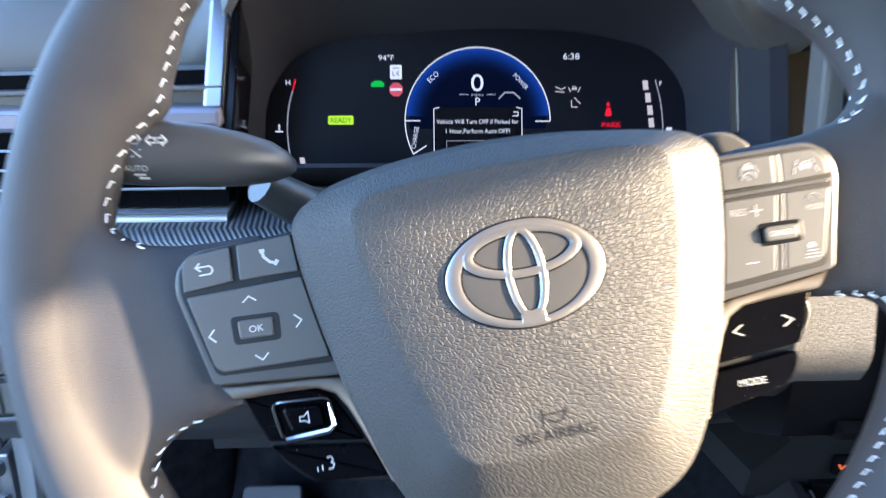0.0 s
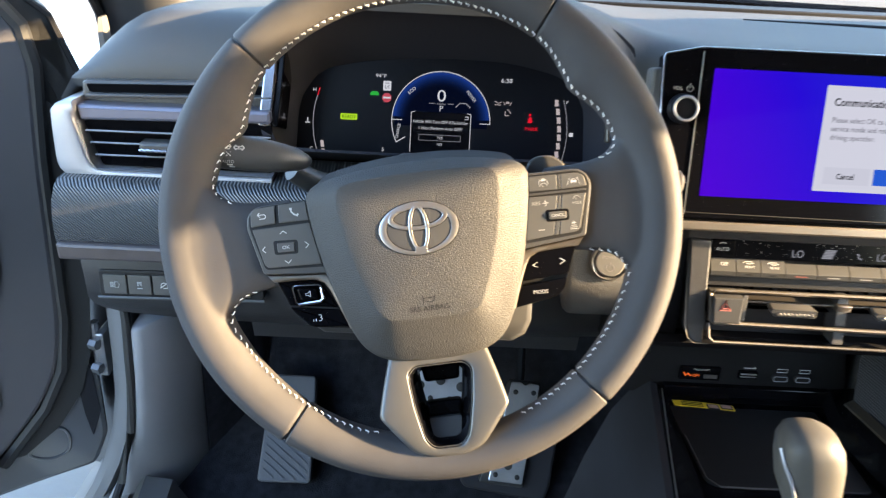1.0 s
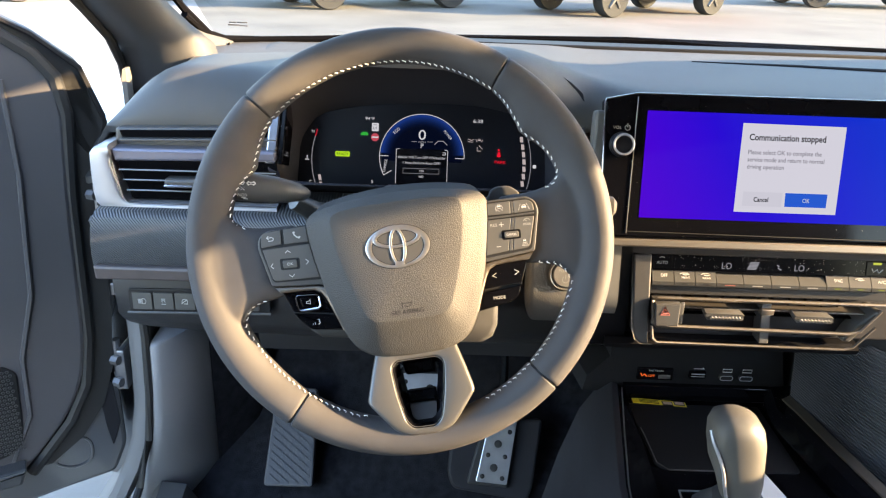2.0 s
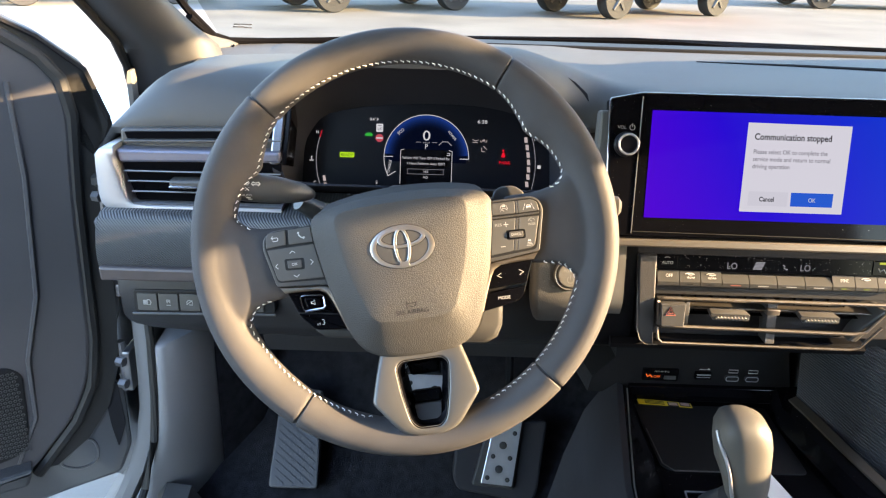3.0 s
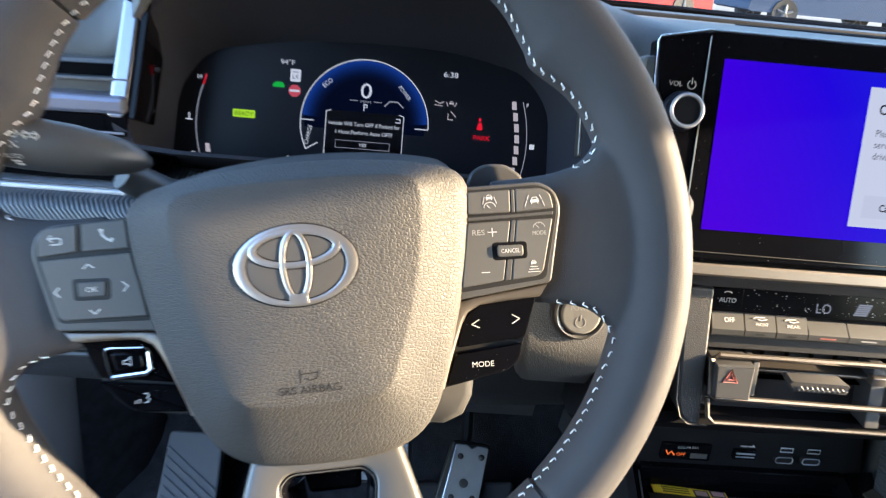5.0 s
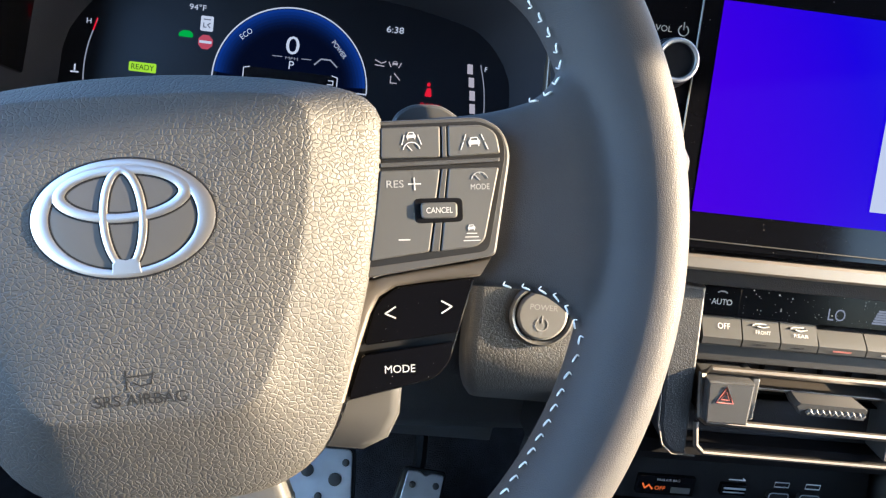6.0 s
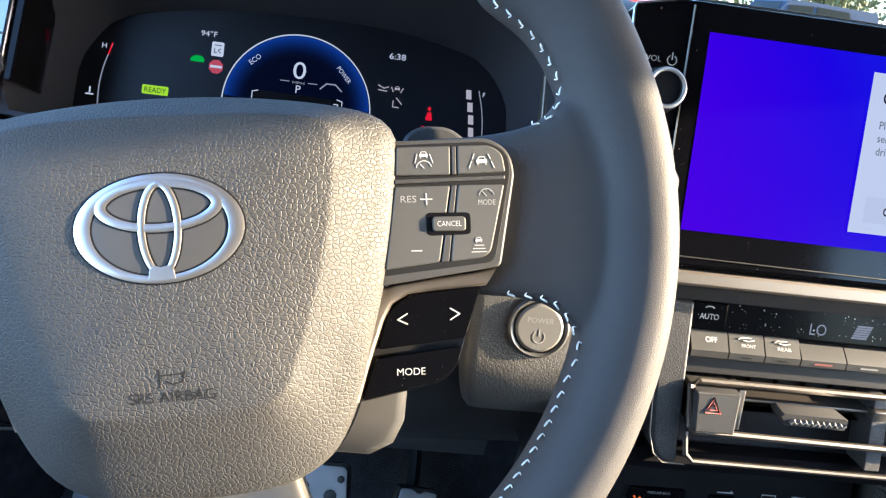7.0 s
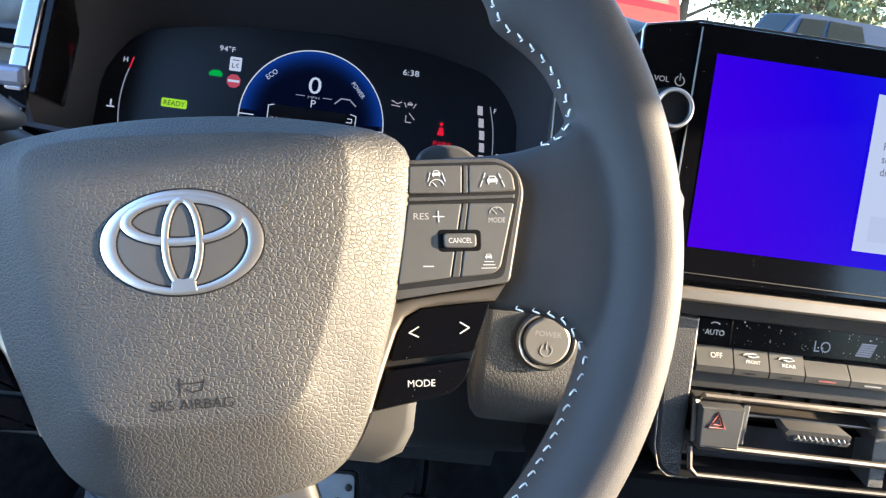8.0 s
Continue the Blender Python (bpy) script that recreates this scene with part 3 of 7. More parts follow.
part("lettering", Geo().words("MODE", 107.0, 0.9, 14.1, 1.9, 6.2, -2.5), INK_GREY, pad)


def arc(cx, cy, r, a0, a1, n=10):
    return [(cx + r * math.cos(radians(a0 + (a1 - a0) * i / n)), cy + r * math.sin(radians(a0 + (a1 - a0) * i / n))) for i in range(n + 1)]


def car_mark(g, x, y, k, z, w=0.34):
    """A small car seen from behind."""
    g.plate(rounded([(x - 2.0 * k, y - 0.9 * k), (x + 2.0 * k, y - 0.9 * k), (x + 2.0 * k, y + 0.5 * k), (x - 2.0 * k, y + 0.5 * k)], 0.3 * k), z - 0.3, z + 0.12, 0)
    g.strokes([[(x - 1.5 * k, y + 0.5 * k), (x - 1.0 * k, y + 1.5 * k), (x + 1.0 * k, y + 1.5 * k), (x + 1.5 * k, y + 0.5 * k)]], w * k, z)
    return g.strokes([[(x - 1.5 * k, y - 0.9 * k), (x - 1.5 * k, y - 1.5 * k)], [(x + 1.5 * k, y - 0.9 * k), (x + 1.5 * k, y - 1.5 * k)]], w * k, z)


g = car_mark(Geo(), 85.6, 19.2, 0.75, 14.05)
g.strokes([[(82.4, 16.4), (83.4, 19.6)], [(88.8, 16.2), (87.8, 19.4)], arc(85.5, 14.4, 2.7, 10, 170), [(85.5, 14.4), (84.2, 16.0)]], 0.30, 14.05)
part("printed_mark", g, INK, pad)
g = car_mark(Geo(), 106.2, 16.0, 0.95, 14.05)
g.strokes([[(101.6, 13.6), (102.6, 16.0)], [(102.9, 16.8), (103.6, 18.6)], [(110.6, 13.3), (109.7, 15.7)], [(109.4, 16.5), (108.7, 18.3)]], 0.30, 14.05)
part("printed_mark", g, INK, pad)
part("printed_mark", Geo().strokes([arc(107.1, 3.1, 2.7, 10, 170), [(107.1, 3.1), (105.9, 4.6)]] + [[(107.1 + 2.2 * math.cos(radians(a)), 3.1 + 2.2 * math.sin(radians(a))), (107.1 + 2.7 * math.cos(radians(a)), 3.1 + 2.7 * math.sin(radians(a)))] for a in (50, 90, 130)], 0.28, 14.05), INK_GREY, pad)
g = car_mark(Geo(), 103.2, -12.6, 0.6, 14.05)
g.strokes([[(101.6, -14.4), (104.9, -14.6)], [(101.0, -15.6), (105.3, -15.8)], [(100.4, -16.8), (105.8, -17.0)]], 0.28, 14.05)
part("printed_mark", g, INK, pad)

pad.scale.x = 1.02
BEZ_OUT = [(112.2, -22.8), (104, -24.2), (88, -25.4), (74, -26.8), (66, -28.6), (61.5, -36), (58.5, -46), (55.5, -56), (52.5, -67)]
BEZ_IN = [(107.6, -29.2), (100, -29.4), (88, -29.8), (79, -30.4), (73, -33.4), (69.6, -39), (66, -48), (62.6, -57), (58.8, -68)]
lower = part("switch_bezel", Geo().band(BEZ_OUT, BEZ_IN, -4, 9.0, 1.4), CHAMPAGNE, wheel, "champagne bezel round the gloss switches", sharp=60)
prism("switch_well", [(66, -31), (106.6, -29.6), (98.4, -52), (95, -60), (89, -64.4), (56, -69.5)], -6, 1.0, BLACK, lower, [2, 1, 1, 4, 3, 1], 0.5)
prism("gloss_switch", [(70.6, -38), (73.6, -34.2), (79, -30.8), (106.4, -29.6), (99.4, -48.0), (66.6, -50.0)], -2, 5.0, GLOSS, lower, [2, 2, 3, 1.6, 1.8, 1.6], 0.6, "gloss black track switch")
prism("gloss_switch", [(65.6, -53.2), (98.0, -51.0), (96.0, -57.6), (90.4, -63.0), (59.8, -68.0)], -2, 5.0, GLOSS, lower, [1.6, 1.6, 3, 3, 1.6], 0.6, "gloss black mode switch")
part("lettering", Geo().strokes([[(78.2, -37.6), (74.6, -39.6), (78.0, -41.4)], [(94.2, -36.8), (97.6, -39.0), (94.0, -41.0)]], 0.5, 5.05), INK, lower)
part("lettering", Geo().words("MODE", 78.2, -58.8, 5.12, 2.6, 10.4, -2), INK, lower)

# left pad
padl = prism("button_pad", [(-60, 25.5), (-109.5, 25.0), (-116.4, 20.4), (-118.4, 12), (-110.8, -22.5), (-56, -28)], 2, 12.6, SATIN, wheel, [1, 6, 5, 5, 2, 1], 0.8, "left spoke button pad")
part("button_gap", Geo().plate(rounded([(-75.6, 25.8), (-109, 24.2), (-115.6, 20), (-116.6, 11), (-109.2, -19.4), (-69.6, -21.8)], [1, 5, 4, 4, 3, 1]), 6, 12.75, 0.1), BLACK, padl)
key("button", [(-114.2, 20.6), (-112, 23.6), (-97.2, 24.3), (-98.2, 12.2), (-115.0, 11.2)], 14, KEY, padl, "return key", [2, 2, 0.8, 0.8, 0.8])
key("button", [(-95.0, 24.4), (-76.2, 24.8), (-75.6, 11.7), (-95.8, 12.0)], 14, KEY, padl, "phone key")
key("button", [(-114.4, 9.4), (-75.2, 9.6), (-70.4, -19.5), (-106.6, -18.2), (-109.0, -16)], 14, KEY, padl, "four-way key", [0.8, 0.8, 0.8, 2, 2])
rock = key("rocker", [(-101.6, 0.4), (-84.4, -0.6), (-85.0, -10.8), (-101.6, -10.0)], 14.1, BLACK, padl, "black confirm key", 2.2)
key("rocker_key", [(-99.0, -1.6), (-86.8, -2.2), (-87.4, -8.8), (-99.0, -8.2)], 14.8, KEY, rock, "", 1.2, 12, 0.6)
part("lettering", Geo().words("OK", -93.0, -5.2, 14.9, 2.3, 5.0, -1), INK, rock)
part("lettering", Geo().strokes([[(-96.0, 4.4), (-93.8, 6.2), (-91.6, 4.4)], [(-95.0, -14.4), (-92.8, -16.4), (-90.6, -14.4)], [(-107.2, -3.2), (-109.2, -5.3), (-107.2, -7.4)], [(-79.8, -3.0), (-77.6, -5.2), (-79.8, -7.4)]], 0.5, 14.05), INK, padl)
part("printed_mark", Geo().strokes([[(-109.4, 19.0), (-105.0, 19.0), (-104.2, 18.2), (-104.2, 17.0), (-105.0, 16.2), (-108.6, 16.2)], [(-108.2, 20.4), (-109.6, 19.0), (-108.2, 17.6)]], 0.55, 14.05), INK, padl)
part("printed_mark", Geo().strokes([[(-86.8, 20.6), (-86.4, 18.6), (-84.6, 16.6), (-82.8, 16.0)]], 1.0, 14.05).strokes([[(-87.2, 20.8), (-86.2, 20.8)], [(-83.0, 15.6), (-82.2, 16.6)]], 1.3, 14.05), INK, padl)
padl.scale.x = 1.02
lowerl = part("switch_bezel", Geo().band([(-x, y) for x, y in BEZ_OUT], [(-x, y) for x, y in BEZ_IN], -4, 9.0, 1.4), CHAMPAGNE, wheel, "champagne bezel round the gloss switches", sharp=60)
prism("switch_well", [(-66, -31), (-106.8, -28.6), (-100.4, -47), (-96, -56), (-87, -64.4), (-56, -69.5)], -6, 1.0, BLACK, lowerl, [2, 1, 1, 4, 3, 1], 0.5)
prism("gloss_switch", [(-106.8, -28.9), (-80, -31.0), (-75.4, -34.2), (-66.4, -52.4), (-100.0, -46.8)], -2, 4.0, GLOSS, lowerl, [0.8, 3, 3, 0.8, 0.8], 0.9, "gloss black volume switch")
prism("gloss_switch", [(-99.6, -48.4), (-66.0, -54.0), (-58.6, -67.0), (-86.4, -64.2), (-96.0, -54.0)], -2, 4.0, GLOSS, lowerl, [0.8, 0.8, 0.8, 4, 4], 0.9, "gloss black voice switch")
part("volume_rocker", Geo().plate(rounded([(-93, -35.2), (-79.4, -36.4), (-78.4, -44.4), (-91, -44.4)], 2.0), 2, 7.2, 1.2), GLOSS, lowerl, "raised volume rocker")
part("rocker_rim", Geo().tube([(x, y, 4.6) for x, y in rounded([(-96.4, -33.2), (-76.0, -34.8), (-74.8, -46.4), (-94.4, -47.0)], 3.2)], 0.7, 6, True), CHROME, lowerl)
part("rocker_bar", Geo().tube([(-93.2, -47.2, 5.2), (-77.6, -46.6, 5.2), (-75.6, -44.6, 5.2), (-76.2, -36.6, 5.2)], [1.5, 1.5, 1.2, 0.7], 8), CHROME, lowerl, "bright lower rocker edge")
part("printed_mark", Geo().strokes([[(-87.0, -39.4), (-85.4, -39.4), (-83.8, -38.0), (-83.8, -42.0), (-85.4, -41.0), (-87.0, -41.0), (-87.0, -39.4)]], 0.45, 7.25), INK, lowerl)
part("printed_mark", Geo().strokes([[(-80.4, -56.0), (-79.0, -56.0), (-78.4, -57.2), (-79.2, -58.0), (-78.2, -58.8), (-79.0, -60.2), (-80.4, -60.2)], [(-82.6, -58.6), (-82.6, -60.2)], [(-84.4, -59.0), (-84.4, -60.2)]], 0.5, 4.05), INK, lowerl)

# lower spoke with its open gloss insert
LOW = rounded(mirror([(20, -84), (33.0, -86), (40, -108), (46.4, -133), (25, -160), (12.5, -165)]), [6, 4, 14, 3, 6, 8, 8, 6, 3, 14, 4, 6], 5)
HOLE = rounded(mirror([(18, -100.6), (23.4, -106), (20.8, -128), (15.6, -152), (9.6, -158.6)]), 5, 5)
lo, ho = polar(LOW, (0, -128), 180), polar(HOLE, (0, -128), 180)
MIDDLE = (0, -128)
def drawn_in(pts, d):
    """The outline pulled towards the middle of the spoke by d."""
    out = []
    for x, y in pts:
        q = math.hypot(x, y + 128)
        out.append((x * (1 - d / q), -128 + (y + 128) * (1 - d / q)))
    return out


def dipped(pts, z):
    """The spoke's face falls back as it runs up under the airbag cover."""
    return [(x, y, z - 15.0 * (min(1.0, max(0.0, (y + 150) / 62)) ** 1.3)) for x, y in pts]


low_spoke = part("lower_spoke", Geo().loft([dipped(lo, 2), dipped(lo, 14.2), dipped(drawn_in(lo, 0.4), 15.4), dipped(drawn_in(lo, 1.2), 16.3), dipped(drawn_in(lo, 2.4), 16.8), dipped(drawn_in(lo, 4.0), 17.0), dipped(drawn_in(ho, -1.6), 17.0), dipped(drawn_in(ho, -0.5), 16.7), dipped(ho, 16.0), dipped(scaled(ho, 0.99, MIDDLE), 8)], caps=(False, False)), SPOKE, wheel, "satin metallic grey lower spoke", sharp=60)
part("insert_frame", Geo().loft([dipped(scaled(ho, 1.0, MIDDLE), 16.4), dipped(scaled(ho, 0.96, MIDDLE), 15.6), dipped(scaled(ho, 0.89, MIDDLE), 9), dipped(scaled(ho, 0.74, MIDDLE), -6), dipped(scaled(ho, 0.70, MIDDLE), -24), dipped(scaled(ho, 0.8, MIDDLE), -24), dipped(scaled(ho, 1.0, MIDDLE), 0)], loop=True), GLOSS, low_spoke, "open gloss black insert")
part("insert_edge", Geo().tube(dipped(scaled(ho, 0.97, MIDDLE), 15.9), 0.35, 6, True), SPOKE, low_spoke)
part("insert_top", Geo().plate(rounded([(-15, -101), (15, -101), (13.5, -118.5), (-12.5, -118.5)], 3), -26, -17, 2.5), GLOSS, low_spoke, "black block inside the insert")
part("insert_bar", Geo().plate(rounded([(-13.5, -130.5), (13, -130.5), (12.4, -141.5), (-12.8, -141.5)], 3), -14, -4.0, 2.5), GLOSS, low_spoke)
part("insert_foot", Geo().loft([[(x, y, -16.0) for x, y in rounded([(-12.4, -141), (12.4, -141), (10.2, -156), (-10.2, -156)], 2)], [(x, y, -2.0 - 0.55 * (y + 141)) for x, y in rounded([(-11.8, -141.4), (11.8, -141.4), (9.6, -155.6), (-9.6, -155.6)], 2)]]), SATIN, low_spoke, "sloping dark tongue of the insert")

# paddle behind the right spoke
part("shift_paddle", Geo().plate(rounded([(80, 24), (84, 35), (91, 38.6), (103, 37.6), (112, 30), (110, 20)], 4), -34, -29, 1.5), SPOKE, wheel, "grey shift paddle")
part("shift_paddle", Geo().plate(rounded([(-80, 14), (-84, 22), (-92, 24), (-103, 22), (-112, 18), (-110, 10)], 4), -34, -29, 1.5), SPOKE, wheel, "grey shift paddle")

# stitches along the inner edge
stitch_geo = Geo()
stitch_geo.tube([(-2.1, 0.1, -0.1), (-0.7, -0.1, 0.35), (0.9, -0.4, 0.35), (2.1, -0.7, -0.1)], [0.3, 0.46, 0.46, 0.3], 5)
stitch_geo.tube([(-2.1, 0.1, -0.1), (-1.9, 0.8, 0.25), (-1.3, 1.5, -0.1)], [0.3, 0.38, 0.24], 5)
stitch_mesh = stitch_geo.mesh("stitch")


def seam_run(pts):
    line = flow(pts, 5.4)
    for i in range(1, len(line) - 1):
        p, t = line[i], (line[i + 1] - line[i - 1]).normalized()
        r = p.length
        a = math.degrees(math.atan2(p.y, p.x))
        inner = OUT - 2 * rim_half(a) - thumb(a % 360)
        on_rim = min(1.0, max(0.0, (r - inner + 8) / 8))
        z = 3.0 * on_rim + 4.6 * (1 - on_rim)
        out = p.normalized() if on_rim > 0.5 else Vector((-t.y, t.x))
        x = Vector((t.x, t.y, 0))
        zz = Vector((-p.x / r * 0.55, -p.y / r * 0.55, 0.83)).normalized() if on_rim > 0.5 else Vector((0, 0, 1))
        yy = zz.cross(x).normalized()
        ob = part("stitch", stitch_mesh, THREAD, wheel)
        ob.matrix_basis = Matrix(((x.x, yy.x, zz.x, p.x * MM), (x.y, yy.y, zz.y, p.y * MM), (x.z, yy.z, zz.z, (z + 0.5) * MM), (0, 0, 0, 1))) @ Matrix.Diagonal((0.72, 0.88, 1.0, 1))


def inner_line(a0, a1, n, k=0.2):
    return [((OUT - 2 * rim_half(a) - thumb(a % 360) + k) * math.cos(radians(a)), (OUT - 2 * rim_half(a) - thumb(a % 360) + k) * math.sin(radians(a))) for a in (a0 + (a1 - a0) * i / n for i in range(n + 1))]


seam_run([(126, 29.2), (134, 31.2), (139, 34.6), (141.4, 40)] + inner_line(18, 162, 36) + [(-141.4, 40), (-139, 34.6), (-134, 31.2), (-126, 29.2)])
seam_run([(112, -32.5), (124, -34.6), (133.4, -38), (139.4, -46), (142, -56)] + inner_line(-26, -70, 6) + [(46, -140.5)])
seam_run([(-46, -140.5)] + inner_line(-110, -154, 6) + [(-142, -56), (-139.4, -46), (-133.4, -38), (-124, -34.6), (-112, -32.5)])


# ---- dashboard ----
# Unseen edges of the passenger window, set to place the sun's shadow line.
RAIL, BELT = 1.187, 0.822
dash = thing("dashboard", Matrix(), "dark grey soft-skinned car dashboard with silver and champagne trim", "dashboard")


def ramp(x, a, b):
    t = min(1.0, max(0.0, (x - a) / (b - a)))
    return t * t * (3 - 2 * t)


def dash_height(x, y):
    hood = ramp(x, -0.165, -0.06) * (1 - ramp(x, 0.10, 0.235))
    top = 0.981 - 0.020 * max(0.0, (y - 0.27) / 0.5) ** 1.3 - 0.004 * ramp(x, 0.2, 0.3)
    top -= 0.075 * max(0.0, (-0.245 - x) / 0.09) ** 2.0
    top += 0.034 * hood * math.exp(-max(0.0, (y - 0.24) / 0.17) ** 2)
    crest = 0.39 + 0.055 * ramp(x, -0.27, -0.15)
    top -= 0.023 * ramp(y, crest, crest + 0.15) * (1 - 0.5 * ramp(y, 0.6, 0.78)) * (1 - ramp(x, -0.10, 0.08))
    front = 0.232 - 0.030 * hood - 0.024 * ramp(x, 0.18, 0.26)
    mouth = ramp(x, -0.160, -0.112) * (1 - ramp(x, 0.10, 0.235))
    low = 0.921 * (1 - mouth) + (top - 0.010) * mouth
    low = low * (1 - ramp(x, 0.18, 0.24)) + 0.968 * ramp(x, 0.18, 0.24)
    low = min(low, top - 0.004)
    return front, low, top


xs = [-0.335 + 0.0125 * i for i in range(117)]
rows = []
for x in xs:
    front, low, _ = dash_height(x, 0.25)
    row = [(x, front + 0.05, low - 0.012), (x, front + 0.004, low - 0.008)]
    for j in range(30):
        s = (j / 29) ** 1.6
        y = front + (0.80 - front) * s
        q = min(1.0, (y - front) / 0.062)
        top = dash_height(x, y)[2]
        row.append((x, y, low + (top - low) * math.sqrt(max(0.0, 1 - (1 - q) ** 2.2))))
    rows.append(row)
part("dash_top", Geo(False).loft(rows, closed=False), DASH, dash, "soft grey dash top skin", sharp=50)
part("defrost_strip", Geo(False).plate(rounded([(-0.02, 0.755), (1.06, 0.755), (1.06, 0.81), (-0.02, 0.81)], 0.01), 0.940, 0.9635, 0.002), BLACK, dash, "black strip along the windscreen foot")
part("defrost_panel", Geo(False).loft([[(x, 0.47, 0.925), (x, 0.52, 0.940), (x, 0.58, 0.9455), (x, 0.70, 0.9475), (x, 0.80, 0.9485), (x, 0.80, 0.93), (x, 0.47, 0.92)] for x in (-0.335, -0.2, -0.02)]), DASH, dash, "grey defroster panel below the windscreen")
part("dash_core", Geo(False).plate([(-0.318, 0.34), (1.06, 0.34), (1.06, 0.80), (-0.318, 0.80)], 0.66, 0.925, 0), BLACK, dash)

# left end: slot, air vent, woven strip, trim lip
left = part("left_vent_unit", Geo(False).plate(rounded([(-0.318, 0.835), (-0.1345, 0.835), (-0.1345, 0.9275), (-0.309, 0.9215)], 0.004), -0.30, -0.222, 0.003, lambda u, v, h: (u, -h, v)), SATIN, dash)
# Plate on the surface, coloured as the shade of a deep slot.
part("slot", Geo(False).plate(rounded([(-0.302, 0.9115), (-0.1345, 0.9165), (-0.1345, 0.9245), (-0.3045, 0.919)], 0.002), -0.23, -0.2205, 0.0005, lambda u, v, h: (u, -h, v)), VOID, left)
part("slot_lip", Geo(False).plate(rounded([(-0.3035, 0.9085), (-0.1345, 0.9135), (-0.1345, 0.9165), (-0.3025, 0.9115)], 0.001), -0.23, -0.213, 0.001, lambda u, v, h: (u, -h, v)), SATIN, left)
part("vent_lip", Geo(False).plate(rounded([(-0.309, 0.9035), (-0.1345, 0.9055), (-0.1345, 0.894), (-0.3065, 0.8895)], 0.003), -0.23, -0.203, 0.003, lambda u, v, h: (u, -h, v)), VENT_LIP, left, "bluish satin lip over the vent")
V_OUT = [(-0.309, 0.9085), (-0.3245, 0.9050), (-0.3295, 0.8990), (-0.3305, 0.8800), (-0.3308, 0.8560), (-0.3290, 0.8455), (-0.3230, 0.8390), (-0.3120, 0.8370), (-0.28, 0.8370), (-0.1345, 0.8378)]
V_IN = [(-0.3082, 0.8990), (-0.3090, 0.8960), (-0.3082, 0.8900), (-0.3062, 0.8800), (-0.3022, 0.8610), (-0.3000, 0.8530), (-0.2975, 0.8490), (-0.2935, 0.8462), (-0.28, 0.8455), (-0.1345, 0.8458)]
part("vent_trim", Geo(False).band(V_OUT, V_IN, -0.27, -0.196, 0.003, lambda u, v, h: (u, -h, v)), SILVER, left, "broad satin silver vent surround", sharp=60)
part("vent_edge", Geo(False).tube([(-0.3055, 0.1965, 0.889), (-0.2985, 0.1955, 0.853), (-0.2925, 0.1955, 0.8465), (-0.1345, 0.1955, 0.8463)], 0.0008, 6), SPOKE, left)
# Flat plate behind the slats; its black is the shade inside the vent.
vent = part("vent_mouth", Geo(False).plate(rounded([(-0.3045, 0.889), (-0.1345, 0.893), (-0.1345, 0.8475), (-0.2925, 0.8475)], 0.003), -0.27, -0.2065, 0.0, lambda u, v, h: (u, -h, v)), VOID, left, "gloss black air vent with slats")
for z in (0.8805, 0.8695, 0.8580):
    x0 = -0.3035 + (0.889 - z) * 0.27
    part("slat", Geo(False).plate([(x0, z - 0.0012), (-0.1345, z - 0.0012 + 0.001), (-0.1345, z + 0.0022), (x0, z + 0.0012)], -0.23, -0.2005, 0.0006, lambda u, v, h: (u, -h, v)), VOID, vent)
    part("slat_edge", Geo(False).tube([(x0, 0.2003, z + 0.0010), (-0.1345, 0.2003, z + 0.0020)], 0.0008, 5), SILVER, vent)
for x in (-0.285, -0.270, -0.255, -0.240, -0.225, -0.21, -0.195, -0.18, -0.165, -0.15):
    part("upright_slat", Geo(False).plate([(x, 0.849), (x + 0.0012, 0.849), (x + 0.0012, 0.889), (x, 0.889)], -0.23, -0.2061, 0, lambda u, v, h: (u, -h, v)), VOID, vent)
knob = part("vent_knob", Geo(False).plate(rounded([(-0.252, 0.8645), (-0.20, 0.8655), (-0.20, 0.8758), (-0.252, 0.8745)], 0.003), -0.21, -0.192, 0.003, lambda u, v, h: (u, -h, v)), SATIN, vent, "knurled vent knob")
part("knurled_edge", Geo(False).tube([(-0.251 + 0.0025 * i, 0.1912, 0.8672 + 0.0009 * (i % 2)) for i in range(21)], 0.0012, 5), CHROME, knob)
part("woven_strip", Geo(False).loft([[(x, y, z) for y, z in ((0.26, 0.845), (0.186, 0.8405), (0.176, 0.836), (0.168, 0.825), (0.164, 0.81), (0.163, 0.795), (0.165, 0.783), (0.26, 0.78))] for x in (-0.3255 + 0.002 * i for i in range(2))] + [[(x, y, z) for y, z in ((0.26, 0.845), (0.186, 0.8405), (0.176, 0.836), (0.168, 0.825), (0.164, 0.81), (0.163, 0.795), (0.165, 0.783), (0.26, 0.78))] for x in (-0.25, -0.15, -0.05, 0.03)]), WEAVE, dash, "blue-grey diagonally ribbed trim strip")
part("trim_lip", Geo(False).plate(rounded([(-0.3225, 0.7715), (0.02, 0.7735), (0.02, 0.7880), (-0.3235, 0.7875)], 0.003), -0.26, -0.1565, 0.003, lambda u, v, h: (u, -h, v)), bump(material("brown_satin_lip", (0.075, 0.062, 0.06), 0.36, metal=0.25, vary=0.1, vary_scale=60), "noise", 700, 0.3, 0.0003), dash, "dark brownish satin trim lip")
part("defroster_slot", Geo(False).tube([(0.405, 0.565, 0.9675), (0.542, 0.542, 0.9690), (0.66, 0.512, 0.9705), (0.85, 0.47, 0.9715)], [0.0008, 0.0022, 0.0028, 0.003], 6), BLACK, dash, "dark defroster slot")
